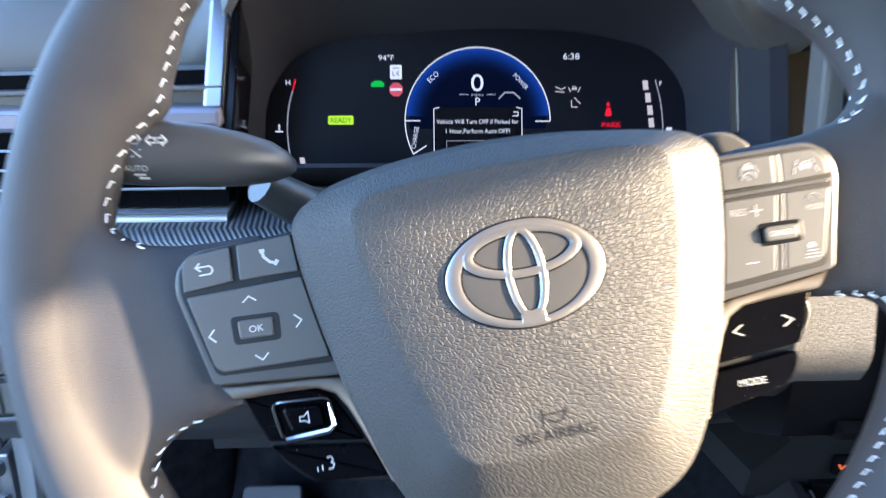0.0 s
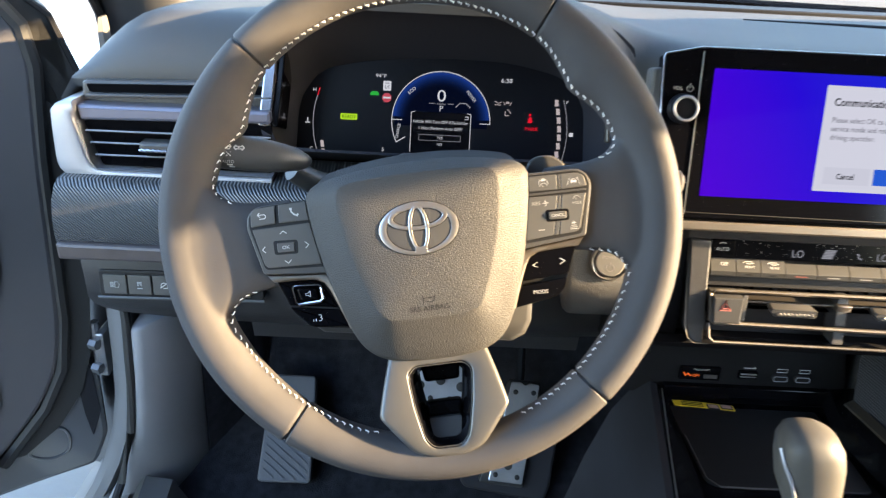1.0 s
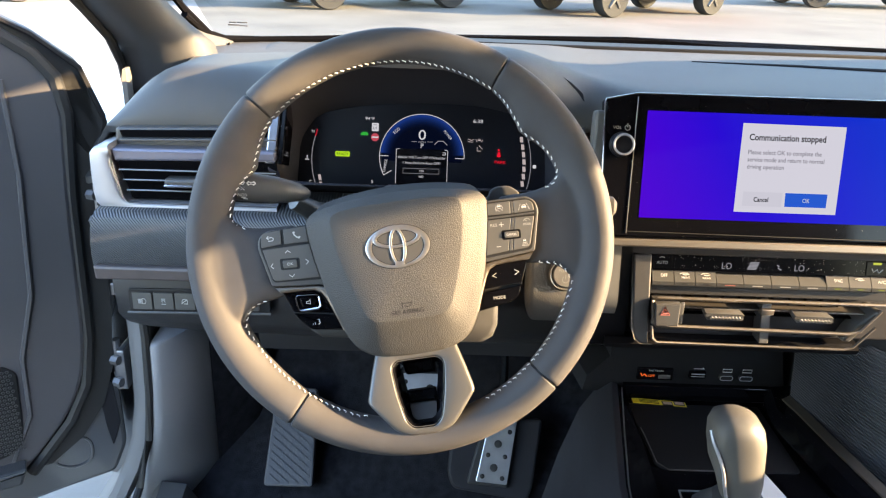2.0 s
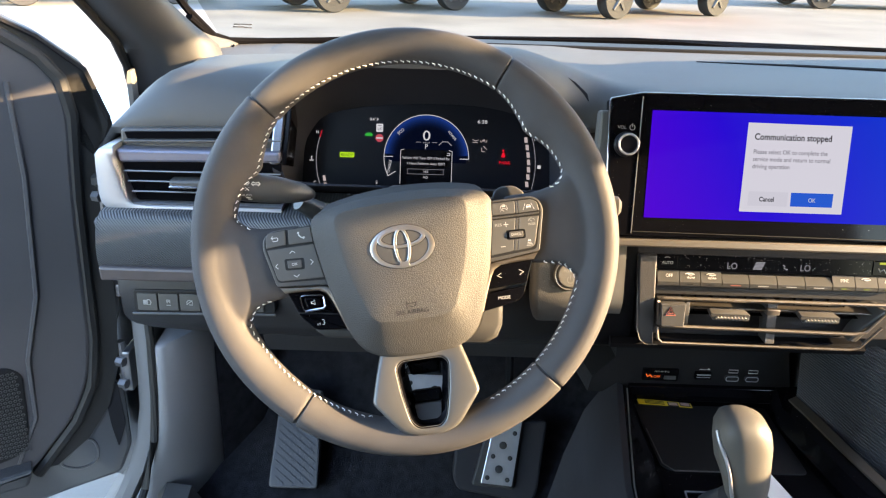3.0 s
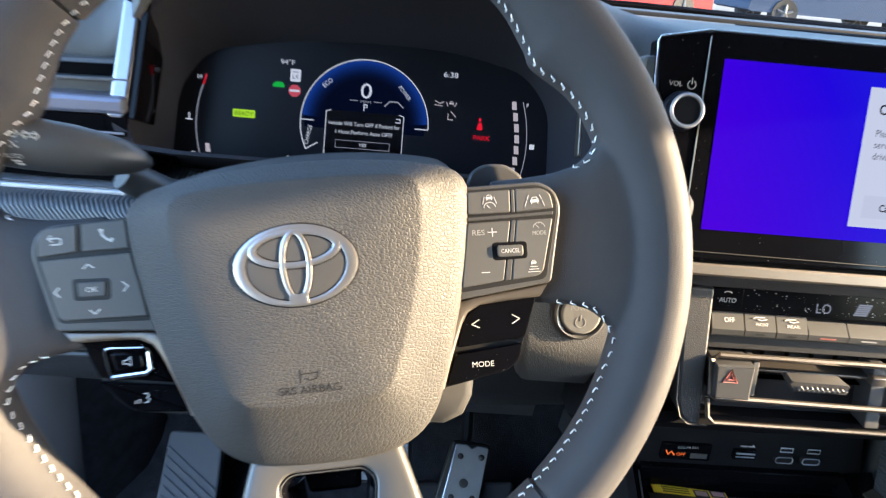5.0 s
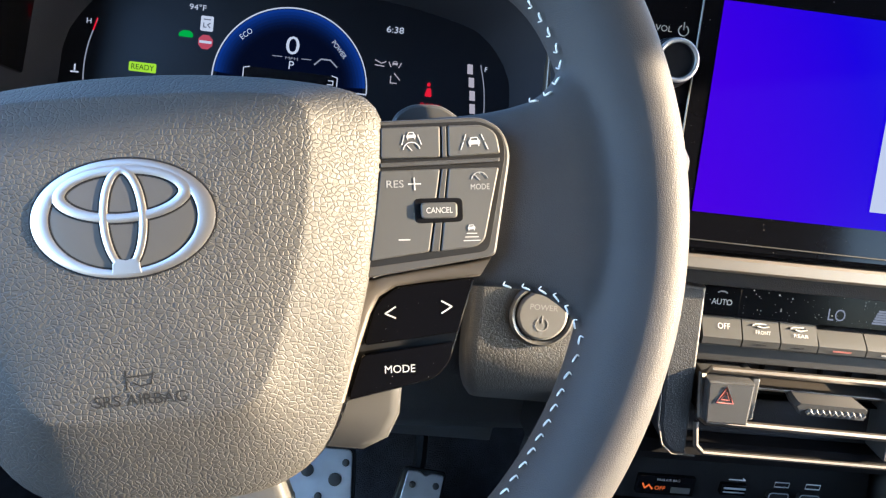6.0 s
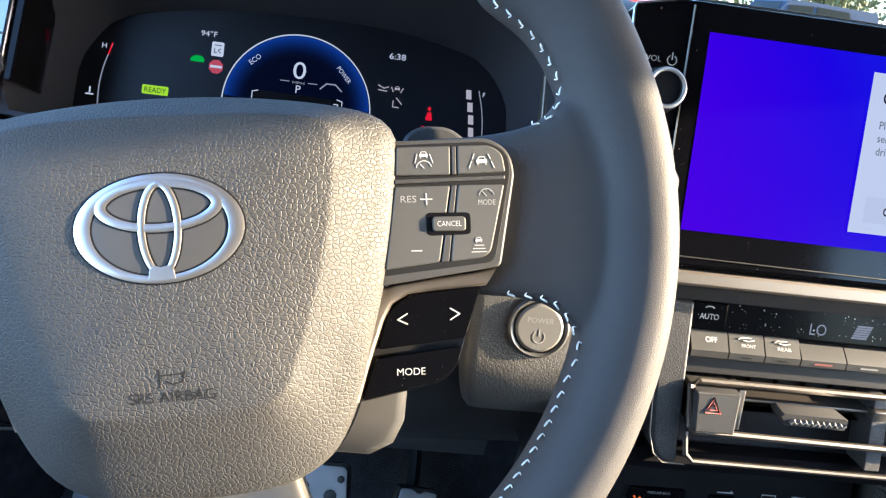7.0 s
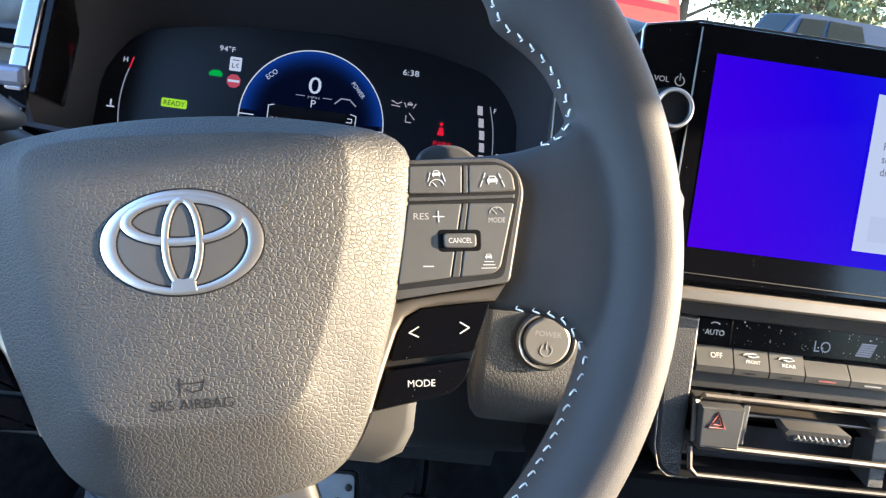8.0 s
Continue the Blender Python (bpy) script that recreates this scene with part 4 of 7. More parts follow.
part("garnish_seam", Geo(False).tube([(-0.317, 0.722, 0.951), (-0.324, 0.712, 0.9385), (-0.331, 0.698, 0.925)], 0.0014, 6), VOID, dash)
part("corner_trim", Geo(False).loft([[(-0.385, 0.64 + d, 0.995), (-0.350, 0.700 + d, 0.966), (-0.318, 0.725 + d, 0.950), (-0.331, 0.700 + d, 0.925), (-0.385, 0.63 + d, 0.925)] for d in (0.0, 0.03)]), DASH, dash, "grey corner trim at the windscreen foot", sharp=60)
# knee panel with its row of switches
KNEE = [(0.27, 0.772), (0.196, 0.770), (0.190, 0.758), (0.194, 0.7135), (0.204, 0.700), (0.222, 0.684), (0.25, 0.672), (0.33, 0.655), (0.42, 0.650), (0.42, 0.70)]
part("knee_panel", Geo(False).loft([[(-0.312, y * 0.3 + 0.19, 0.72 + (z - 0.72) * 0.75) for y, z in KNEE], [(-0.319, y, 0.725 + (z - 0.725) * 0.9) for y, z in KNEE], [(-0.300, y, z) for y, z in KNEE], [(-0.24, y, z - 0.004) for y, z in KNEE], [(0.10, y + 0.02, z - 0.02) for y, z in KNEE], [(0.21, y + 0.03, z - 0.02) for y, z in KNEE]]), KNEE_SKIN, dash, "grained lower dash panel")
row = part("switch_panel", Geo(False).plate(rounded([(-0.3035, 0.7195), (-0.145, 0.7225), (-0.145, 0.7505), (-0.3035, 0.7475)], 0.004), -0.2, -0.1885, 0.001, lambda u, v, h: (u, -h, v)), BLACK, dash, "row of square switches")
part("switch_sill", Geo(False).tube([(-0.306, 0.188, 0.7185), (-0.145, 0.188, 0.7215)], 0.0016, 6), SPOKE, row)
for i in range(6):
    x = -0.2877 + 0.0238 * i
    z = 0.7335 + 0.0004 * i
    sw = part("switch", Geo(False).plate(rounded([(x - 0.0112, z - 0.0103), (x + 0.0112, z - 0.0103), (x + 0.0112, z + 0.0103), (x - 0.0112, z + 0.0103)], 0.0015), -0.2, -0.1865, 0.0008, lambda u, v, h: (u, -h, v)), KEY, row)
    g = Geo(False)
    if i == 0:
        lines = [[(-4.5, y), (-0.8, y)] for y in (2.2, 0.7, -0.8, -2.3)] + [[(0, 3), (3, 3), (4.4, 0), (3, -3), (0, -3), (0, 3)]]
    elif i == 1:
        lines = [[(-2, 1.5), (2, 1.5), (2, 3), (-2, 3), (-2, 1.5)], [(-2, 0.6), (-1, -0.8)], [(1, 0.6), (2, -0.8)], [(-2.4, -3.4), (2.4, -3.4)]]
    elif i == 2:
        lines = [arc(0, 0, 3.2, -30, 210, 8), [(-3.8, -2.5), (3, 3)], [(-1, -2.5), (3.5, -2.5)]]
    else:
        lines = [[(-3.5, 0), (3.5, 0), (2.5, 2.2), (-2.5, 2.2), (-3.5, 0)], [(-3, -2), (3, -2)]]
    for line in lines:
        g.tube([(x + a * 0.001, 0.1863, z + b * 0.001) for a, b in line], 0.00045, 4)
    part("printed_mark", g, INK, sw)

part("under_panel", Geo(False).loft([[(x, y, z) for y, z in ((0.33, 0.662), (0.335, 0.63), (0.352, 0.585), (0.40, 0.575), (0.42, 0.64))] for x in (-0.20, -0.19, 0.12, 0.20)]), KNEE_SKIN, dash, "dark panel under the column")
# ---- steering column, stalks ----
column = thing("steering_column", Matrix(), "black plastic steering column shroud behind the wheel", "steering column")
SHROUD = [(-0.072, 0.748), (0.088, 0.748), (0.098, 0.755), (0.102, 0.768), (0.101, 0.80), (0.085, 0.83), (0.058, 0.88), (0.03, 0.895), (-0.014, 0.895), (-0.042, 0.88), (-0.069, 0.83), (-0.085, 0.80), (-0.086, 0.768), (-0.082, 0.755)]
part("shroud", Geo(False).loft([[(0.008 + (x - 0.008) * k, y, 0.81 + dz + (z - 0.81) * k) for x, z in SHROUD] for y, dz, k in ((0.087, 0.0, 0.94), (0.089, 0.0, 0.985), (0.093, -0.001, 1.0), (0.2, -0.02, 1.0), (0.30, -0.05, 0.95))]), SATIN, column, "dark grey plastic column shroud", sharp=60)
part("shaft", Geo(False).tube([(0.008, 0.05, 0.867), (0.008, 0.12, 0.845)], 0.035, 16), BLACK, column)


def stalk(name, label, sections, mat):
    ob = thing(name, Matrix(), label, "stalk")
    part("lever", Geo(False).loft([[(x, y + dy * math.cos(k * math.tau / 20), z + dz * math.sin(k * math.tau / 20)) for k in range(20)] for x, y, z, dy, dz in sections]), mat, ob)
    return ob


signal = stalk("turn_signal_stalk", "dark grey turn signal stalk with white light symbols", ((-0.163, 0.062, 0.9125, 0.005, 0.008), (-0.160, 0.062, 0.9122, 0.010, 0.0122), (-0.13, 0.062, 0.9105, 0.0105, 0.0129), (-0.108, 0.064, 0.9085, 0.010, 0.0122), (-0.095, 0.067, 0.9065, 0.009, 0.0105), (-0.085, 0.071, 0.9045, 0.007, 0.0082), (-0.079, 0.075, 0.9025, 0.0045, 0.005), (-0.0765, 0.078, 0.9015, 0.0015, 0.002)), SATIN)
part("root", Geo(False).tube([(-0.092, 0.080, 0.893), (-0.075, 0.092, 0.879), (-0.03, 0.13, 0.855)], [0.008, 0.010, 0.014], 12), SATIN, signal)
part("collar", Geo(False).tube([(-0.1435, 0.0622, 0.9115), (-0.1428, 0.0622, 0.9114)], 0.0132, 20), BLACK, signal)
g = Geo(False)
for line in ([[(-133.6, 920.6), (-130.4, 920.6), (-128.8, 918.6), (-130.4, 916.6), (-133.6, 916.6), (-133.6, 920.6)], [(-126, 918), (-123.6, 920), (-123.6, 919), (-121.4, 919), (-121.4, 917), (-123.6, 917), (-123.6, 916), (-126, 918)], [(-115.6, 918), (-118, 920), (-118, 919), (-120.2, 919), (-120.2, 917), (-118, 917), (-118, 916), (-115.6, 918)],
              [(-133.6, 914.4), (-131.2, 912.6), (-133.6, 911)], [(-129, 914.4), (-131.2, 912.6), (-129, 911)], [(-140.6, 907.4), (-138, 907.4)], [(-133.6, 902.8), (-128.2, 902.8)], [(-131.4, 901.2), (-126.2, 901.0)]]):
    g.tube([((-130 + (a + 130) * 0.72) * 0.001, 0.0516 + 0.0016 * abs(b - 910.5) / 10, (911 + (b - 911) * 0.85) * 0.001) for a, b in line], 0.0005, 4)
part("printed_mark", g, INK, signal)
part("lettering", Geo(False).add([(-0.1312 + p[0] * 0.0031, 0.0510, 0.9068 + (p[1] - 0.3) * 0.0031) for p in letters("AUTO")[0]], letters("AUTO")[1]), INK, signal)
stalk("wiper_stalk", "dark grey wiper stalk behind the steering wheel", ((0.1975, 0.062, 0.9035, 0.003, 0.005), (0.194, 0.062, 0.9035, 0.008, 0.0095), (0.15, 0.064, 0.903, 0.010, 0.012), (0.11, 0.070, 0.900, 0.009, 0.010), (0.05, 0.12, 0.872, 0.012, 0.012)), SATIN)

# ---- instrument cluster ----
CL = face(0.0168, 0.297, 0.908, 18)
cluster = thing("instrument_cluster", CL, "digital instrument cluster with lit blue speed gauge", "instrument cluster")
GLASS_EDGE = [(-144, -70), (-141, -10), (-121, 20), (-72, 31), (2, 36.5), (70, 35), (124, 23), (145, -4), (148, -70)]
part("display", Geo().plate(rounded(GLASS_EDGE, [2, 12, 14, 30, 60, 30, 14, 12, 2]), -12, 0, 0.3), DISPLAY, cluster, "black glass display")
ring_in = polar(rounded(GLASS_EDGE, [2, 12, 14, 30, 60, 30, 14, 12, 2]), (2, -20), 72)
LIP = [(-152, -62), (-149, 20), (-118, 52), (-60, 76), (0, 84), (70, 80), (130, 62), (166, 40), (168, -62)]
ring_out = polar(rounded(LIP, 14), (2, -20), 72)
part("binnacle_liner", Geo().loft([up(ring_in, -0.5), up(between(ring_in, ring_out, 0.25), 18), up(between(ring_in, ring_out, 0.7), 50), up(ring_out, 78), up(scaled(ring_out, 1.06, (2, -20)), 80), up(scaled(ring_out, 1.08, (2, -20)), 40)], caps=(False, False)), HOODLINE, cluster, "dark grained hood liner")
part("gloss_pillar", Geo().plate(rounded([(-164, -44), (-152, -44), (-146, 32), (-157, 36)], 3), 40, 82, 2), PIANO, cluster, "dark glossy upright trim")
part("gloss_edge", Geo().plate(rounded([(-151, -44), (-146, -44), (-140, 34), (-145.5, 34)], 2), 40, 80, 1), GLOSS, cluster, "gloss black trim")
part("gloss_pillar", Geo().plate(rounded([(166, -42), (172, -42), (170, 50), (164, 52)], 2), 20, 54, 1), PALE_TRIM, cluster, "thin bright trim")
part("gloss_edge", Geo().plate(rounded([(159, -42), (165, -42), (163, 52), (157, 52)], 2), 20, 52, 1), CHAMPAGNE, cluster, "gloss black trim")


def lit(name, geo, mat, label=""):
    return part(name, geo, mat, cluster, label)


Z = 0.15
gc = (1.5, -26.5)
disc = [(gc[0] + 47 * math.cos(radians(a)), gc[1] + 47 * math.sin(radians(a))) for a in range(0, 181, 6)]
lit("gauge_field", Geo().plate(disc + [(-45, -32), (48, -32)], -0.3, Z, 0), W_DEEP, "deep blue gauge field")
for k in range(7):
    r0, q = 35 + 2 * k, ((k + 1) / 7) ** 2.2
    shade = glow("lit_gauge_blue", (0.0012 + 0.007 * q, 0.003 + 0.034 * q, 0.014 + 0.20 * q))
    lit("gauge_band", Geo().add([(gc[0] + r * math.cos(radians(a)), gc[1] + r * math.sin(radians(a)), Z + 0.05 + 0.02 * k) for a in range(4, 177, 4) for r in (r0, 48.8)], [(2 * i, 2 * i + 1, 2 * i + 3, 2 * i + 2) for i in range(43)]), shade)
lit("gauge_line", Geo().strokes([arc(*gc, 49.6, 0, 180, 60), arc(*gc, 49.6, 180, 207, 12), arc(*gc, 49.6, 207, 207, 1) + [(-34, -43.5)], [(-48, -26.5), (-38, -26.5)], [(51, -27), (41, -27)]], 0.75, Z + 0.2), W_WHITE, "white gauge arc")
lit("lettering", Geo().words("ECO", -29, 3, Z + 0.3, 3.4, 8.5, 42), W_WHITE)
lit("lettering", Geo().words("POWER", 31, 0, Z + 0.3, 3.0, 13, -48), W_WHITE)
lit("lettering", Geo().words("CHARGE", -41.5, -38, Z + 0.3, 3.0, 15, 80), W_WHITE)
lit("lettering", Geo().words("0", 1.2, -0.8, Z + 0.3, 11.5, 8.6), W_WHITE)
lit("lettering", Geo().words("MPH", 1.2, -9.3, Z + 0.3, 1.8, 8), W_DIM)
lit("lettering", Geo().words("P", 1.2, -13.6, Z + 0.3, 5.2), W_WHITE)
lit("gauge_mark", Geo().strokes([[(-11, -8.8), (-5, -8.8)], [(7.6, -8.8), (13.6, -8.8)]], 0.5, Z + 0.2), W_DIM)
lit("gauge_mark", Geo().strokes([[(16, -11.5), (20, -7.5), (26, -7.5), (30.5, -11.5)]], 0.9, Z + 0.2), W_DIM)
lit("message_box", Geo().plate(rounded([(-28.6, -17.5), (31.6, -17.5), (31.6, -59), (-28.6, -59)], 2), -0.3, Z + 0.3, 0), material("message_glass", (0.006, 0.006, 0.008), 0.1, vary=0.1), "black message box")
lit("message_frame", Geo().strokes([[(-25, -17.5), (-28.6, -18.5), (-28.6, -58)]], 0.6, Z + 0.35), W_WHITE)
lit("message_frame", Geo().strokes([[(28, -17.5), (31.6, -18.5), (31.6, -58)]], 0.6, Z + 0.35), W_WHITE)
lit("lettering", Geo().words("Vehicle Will Turn OFF if Parked for", 1.2, -27.2, Z + 0.5, 3.0, 56), W_WHITE)
lit("lettering", Geo().words("1 Hour,Perform Auto OFF?", 1.2, -33.6, Z + 0.5, 3.0, 44), W_WHITE)
lit("lettering", Geo().words("YES", 1.2, -43.0, Z + 0.5, 2.6, 6), W_WHITE)
lit("message_frame", Geo().strokes([[(-20, -40.2), (22, -40.2), (22, -46), (-20, -46), (-20, -40.2)]], 0.35, Z + 0.4), W_DIM)
lit("lettering", Geo().words("NO", 1.2, -49.6, Z + 0.5, 2.6, 5), W_WHITE)
lit("message_mark", Geo().strokes([[(26, -20.8), (29, -20.8), (29, -23.4), (25.4, -23.4)]], 0.6, Z + 0.4), W_WHITE)
lit("lettering", Geo().words("94°F", -60.5, 16.0, Z, 3.6, 10.5), W_WHITE)
lit("lettering", Geo().words("6:38", 66, 17.2, Z, 4.0, 11.2), W_WHITE)
lit("speed_sign", Geo().plate(rounded([(-58, 1.6), (-50, 1.6), (-50, 11.2), (-58, 11.2)], 1), -0.3, Z, 0), W_WHITE, "small white limit sign")
lit("sign_ink", Geo().strokes([[(-56, 9), (-52, 9)], [(-56, 6.6), (-56, 4), (-54.4, 4)], [(-52, 6.8), (-53.6, 5.6), (-52, 4)]], 0.7, Z + 0.1), W_INK2)
lit("stop_sign", Geo().plate([(-54 + 4.9 * math.cos(radians(22.5 + 45 * i)), -5.4 + 4.9 * math.sin(radians(22.5 + 45 * i))) for i in range(8)], -0.3, Z, 0), W_PINK, "small red stop sign")
lit("sign_ink", Geo().strokes([[(-57.4, -5.4), (-50.6, -5.4)]], 1.6, Z + 0.1), W_WHITE)
lit("car_light", Geo().plate(rounded([(-71, -3.6), (-62, -3.6), (-62, -1.2), (-64, 0.6), (-68.4, 0.6), (-71, -1.4)], 0.8), -0.3, Z, 0), W_GREEN, "green car symbol")
ready = lit("ready_light", Geo().plate(rounded([(-100, -29), (-83, -29), (-83, -23), (-100, -23)], 1), -0.3, Z, 0), W_READY, "lit yellow-green ready lamp")
part("lettering", Geo().words("READY", -91.5, -26, Z + 0.15, 3.4, 14), W_INK, ready)
g = Geo().strokes([[(55, -3.6), (59, -5.4), (62, -4)], [(55, -6.8), (61, -7.2)], [(64, -4), (65.4, -7)], [(72, -4), (70.6, -7)], [(66, -13), (66, -17.4), (70, -17.4)], [(68, -11), (72, -15)]], 0.6, Z)
lit("warning_mark", car_mark(g, 68, -4.6, 0.9, Z), W_BAR)
lit("belt_light", Geo().plate(ellipse(91.4, -15.6, 1.2, 1.4, 10), -0.3, Z, 0).plate(rounded([(89, -23.6), (94, -23.6), (93, -17.8), (90.4, -17.8)], 1.2), -0.3, Z, 0), W_RED, "red seat belt lamp")
lit("lettering", Geo().words("PARK", 93.6, -29.6, Z, 3.6, 13.4), W_RED, "red park lamp")
lit("gauge_line", Geo().strokes([flow([(-121.5, 1), (-126, -16), (-127.4, -32), (-126, -48), (-122.4, -62)], 3)], 0.7, Z), W_DIM)
lit("gauge_line", Geo().strokes([[(-121.5, 1.4), (-123.4, -6)]], 0.8, Z + 0.1), W_RED)
lit("lettering", Geo().words("H", -126.5, -0.6, Z, 3.4), W_WHITE)
lit("lettering", Geo().words("C", -128.4, -59.5, Z, 3.4), W_WHITE)
lit("gauge_mark", Geo().strokes([[(-135, -33.6), (-130.6, -33.6)], [(-132.8, -29), (-132.8, -32.6)]], 0.9, Z), W_WHITE)
lit("gauge_bar", Geo().plate([(-119.6, -51), (-116.4, -51), (-115.2, -57.6), (-118.6, -57.6)], -0.3, Z, 0).plate([(-118.2, -59.4), (-114.8, -59.4), (-112.6, -67), (-116.2, -67)], -0.3, Z, 0), W_BAR)
for i in range(7):
    v, u = -2.4 - 8.6 * i, 116.4 + 5.2 * math.sin(min(1, (i + 0.5) / 4.4) * math.pi / 2) - 0.35 * max(0, i - 4) ** 2
    lit("gauge_bar", Geo().plate([(u - 1.9, v + 3.2), (u + 1.7, v + 3.2), (u + 2.4, v - 3.2), (u - 1.3, v - 3.2)], -0.3, Z, 0), W_BAR, "white fuel bar")
lit("gauge_line", Geo().strokes([flow([(124.4, 1), (128, -14), (129.6, -32), (128.4, -48), (125.4, -62)], 3)], 0.6, Z), W_DIM)
lit("lettering", Geo().words("F", 128.0, -1.4, Z, 3.2), W_WHITE)
lit("gauge_mark", Geo().plate(rounded([(132, -35.4), (136, -35.4), (136, -31.4), (132, -31.4)], 0.8), -0.3, Z, 0), W_WHITE)
lit("lettering", Geo().words("5", -56, -57.2, Z, 3.6), W_WHITE)
lit("lettering", Geo().words("449", 58, -61.0, Z, 3.6, 9), W_WHITE)

# ---- centre screen ----
SC = face(0.245, 0.1665, 0.909, 14.5)
screen = thing("infotainment_screen", SC, "wide touchscreen showing a white dialog on glowing blue", "screen")
HOUSE = [(-41.5, 70), (-9.5, 76.6), (300, 77.2), (331, 70), (331, -66), (-30, -68), (-38.5, -60)]
part("housing", Geo().plate(rounded(HOUSE, [3, 3, 6, 6, 6, 8, 8]), -16, 0, 2.0), GLOSS, screen, "gloss black screen housing")
part("housing_edge", Geo().tube([(-38.6, -58, -0.8), (-41.3, 68, -0.8), (-40, 70.6, -0.8), (-9.5, 77.0, -0.8), (300, 77.6, -0.8)], 0.9, 6), CHROME, screen, "bright upper edge")
part("ridge", Geo().tube([(-8.6, 73.5, 0.3), (-12.6, -64, 0.3)], 0.55, 6), SPOKE, screen)
part("lower_ridge", Geo().tube([(-12.6, -62, 0.2), (330, -64, 0.2)], 0.5, 6), BLACK, screen)
part("picture", Geo().plate([(1.6, 60.4), (292.5, 60.4), (292.5, -47.6), (-0.6, -47.4)][::-1], -0.5, 0.25, 0), W_SCREEN, screen, "glowing purple to blue picture")
dialog = part("dialog", Geo().plate([(98.6, 51.2), (203.0, 50.4), (199.8, -38.2), (95.8, -38.2)][::-1], -0.2, 0.6, 0), W_POP, screen, "white message dialog")
part("lettering", Geo().words("Communication stopped", 144.5, 37.6, 0.9, 6.2, 77.5, bold=0.02), W_INK, dialog)
for k, (line, w) in enumerate((("Please select OK to complete the", 74.5), ("service mode and return to normal", 78), ("driving operation", 37.5))):
    part("lettering", Geo().words(line, 105.5 + w / 2, 22.6 - 7.3 * k, 0.9, 4.3, w, bold=0.008), W_INK2, dialog)
part("dialog_key", Geo().plate([(104, -17.4), (144, -17.4), (143.6, -32), (103.6, -32)][::-1], 0, 0.75, 0), W_POPKEY, dialog)
part("lettering", Geo().words("Cancel", 122.5, -25, 0.95, 4.6, 15, bold=0.02), W_INK, dialog)
part("dialog_key", Geo().plate([(147, -17.6), (190, -17.6), (189.4, -31.6), (147, -31.6)][::-1], 0, 0.75, 0), W_OK, dialog, "blue confirm key")
part("lettering", Geo().words("OK", 168.5, -24.8, 0.95, 4.2, 7.4), W_WHITE, dialog)
dial = part("volume_knob", Geo().loft([[(-22.8 + r * math.cos(k * math.tau / 36), 25.6 + r * math.sin(k * math.tau / 36), z) for k in range(36)] for r, z in ((12.6, 0), (12.4, 3), (11.6, 3.6), (11.4, 10), (10.4, 11.4), (8.6, 11.4), (8.0, 10.2), (0.6, 10.2))]), DISPLAY, screen, "black volume knob with bright rim")
part("knob_rim", Geo().tube(up(ellipse(-22.8, 25.6, 9.8, 9.8, 36), 11.3), 1.2, 8, True), SILVER, dial)
part("lettering", Geo().words("VOL", -28.0, 42.6, 0.2, 3.0, 8.6), INK_GREY, screen)
part("printed_mark", Geo().strokes([arc(-17.6, 42.6, 2.6, 120, 420, 14), [(-17.6, 46.6), (-17.6, 43.0)]], 0.55, 0.15), INK_GREY, screen)

# hide-grained panel between cluster and screen, start button
side = thing("start_button_panel", face(0.172, 0.150, 0.797, 12), "grained dark panel with round silver start button", "panel")
rows = []
for i in range(21):
    v = 46 - 5.15 * i
    roll = max(0.0, -18 - v) / 40
    drop = -34 * roll * roll
    in_u = -34 + 16 * max(0.0, (v - 20) / 26) ** 2 + 10 * roll * roll
    rows.append([(in_u - 3, v, drop - 18), (in_u - 1.2, v, drop - 3), (in_u + 1.5, v, drop - 0.6), (in_u + 5, v, drop), (0, v, drop), (30, v, drop), (60, v, drop)])
part("panel", Geo().loft(rows, closed=False), HIDE, side, "grained dark panel", sharp=70)
part("upper_strip", Geo().plate(rounded([(18, 30), (58, 30), (58, 172), (24, 172)], 4), -18, -0.4, 3), HIDE, side)
start = part("start_button", Geo().loft([[(2.8 + r * math.cos(k * math.tau / 40), 2 + r * math.sin(k * math.tau / 40), z) for k in range(40)] for r, z in ((17.6, -2), (17.4, 2.2), (16.2, 3.2), (14.8, 2.4), (14.2, 0.6))], caps=(True, True)), SPOKE, side, "round start button with dark satin ring")
part("button_face", Geo().plate(ellipse(2.8, 2, 13.8, 13.8, 40), 0, 3.8, 1.6), BUTTON_TAN, start, sharp=60)
part("lettering", Geo().words("POWER", 2.8, 6.4, 3.95, 3.0, 15), INK_GREY, start)
part("printed_mark", Geo().strokes([arc(2.8, -3.0, 3.4, 130, 410, 14), [(2.8, 1.6), (2.8, -2.4)]], 0.6, 3.9), INK_GREY, start)

# ---- centre stack ----
stack = thing("centre_stack", Matrix(), "black centre stack with climate keys and champagne framed vents", "centre stack")


def stack_plate(name, pts, y0, y1, mat, parent, r=0.001, bevel=0.0006, label="", lean=0.23):
    """A plate on the leaning front of the stack: outline in x, z; depths y0 (back) to y1 (front) at z 0.80."""
    o = rounded(pts, r) if r else pts
    return part(name, Geo(False).plate(o, -y0, -y1, bevel, lambda u, v, h: (u, -h + (v - 0.80) * lean, v)), mat, parent, label)


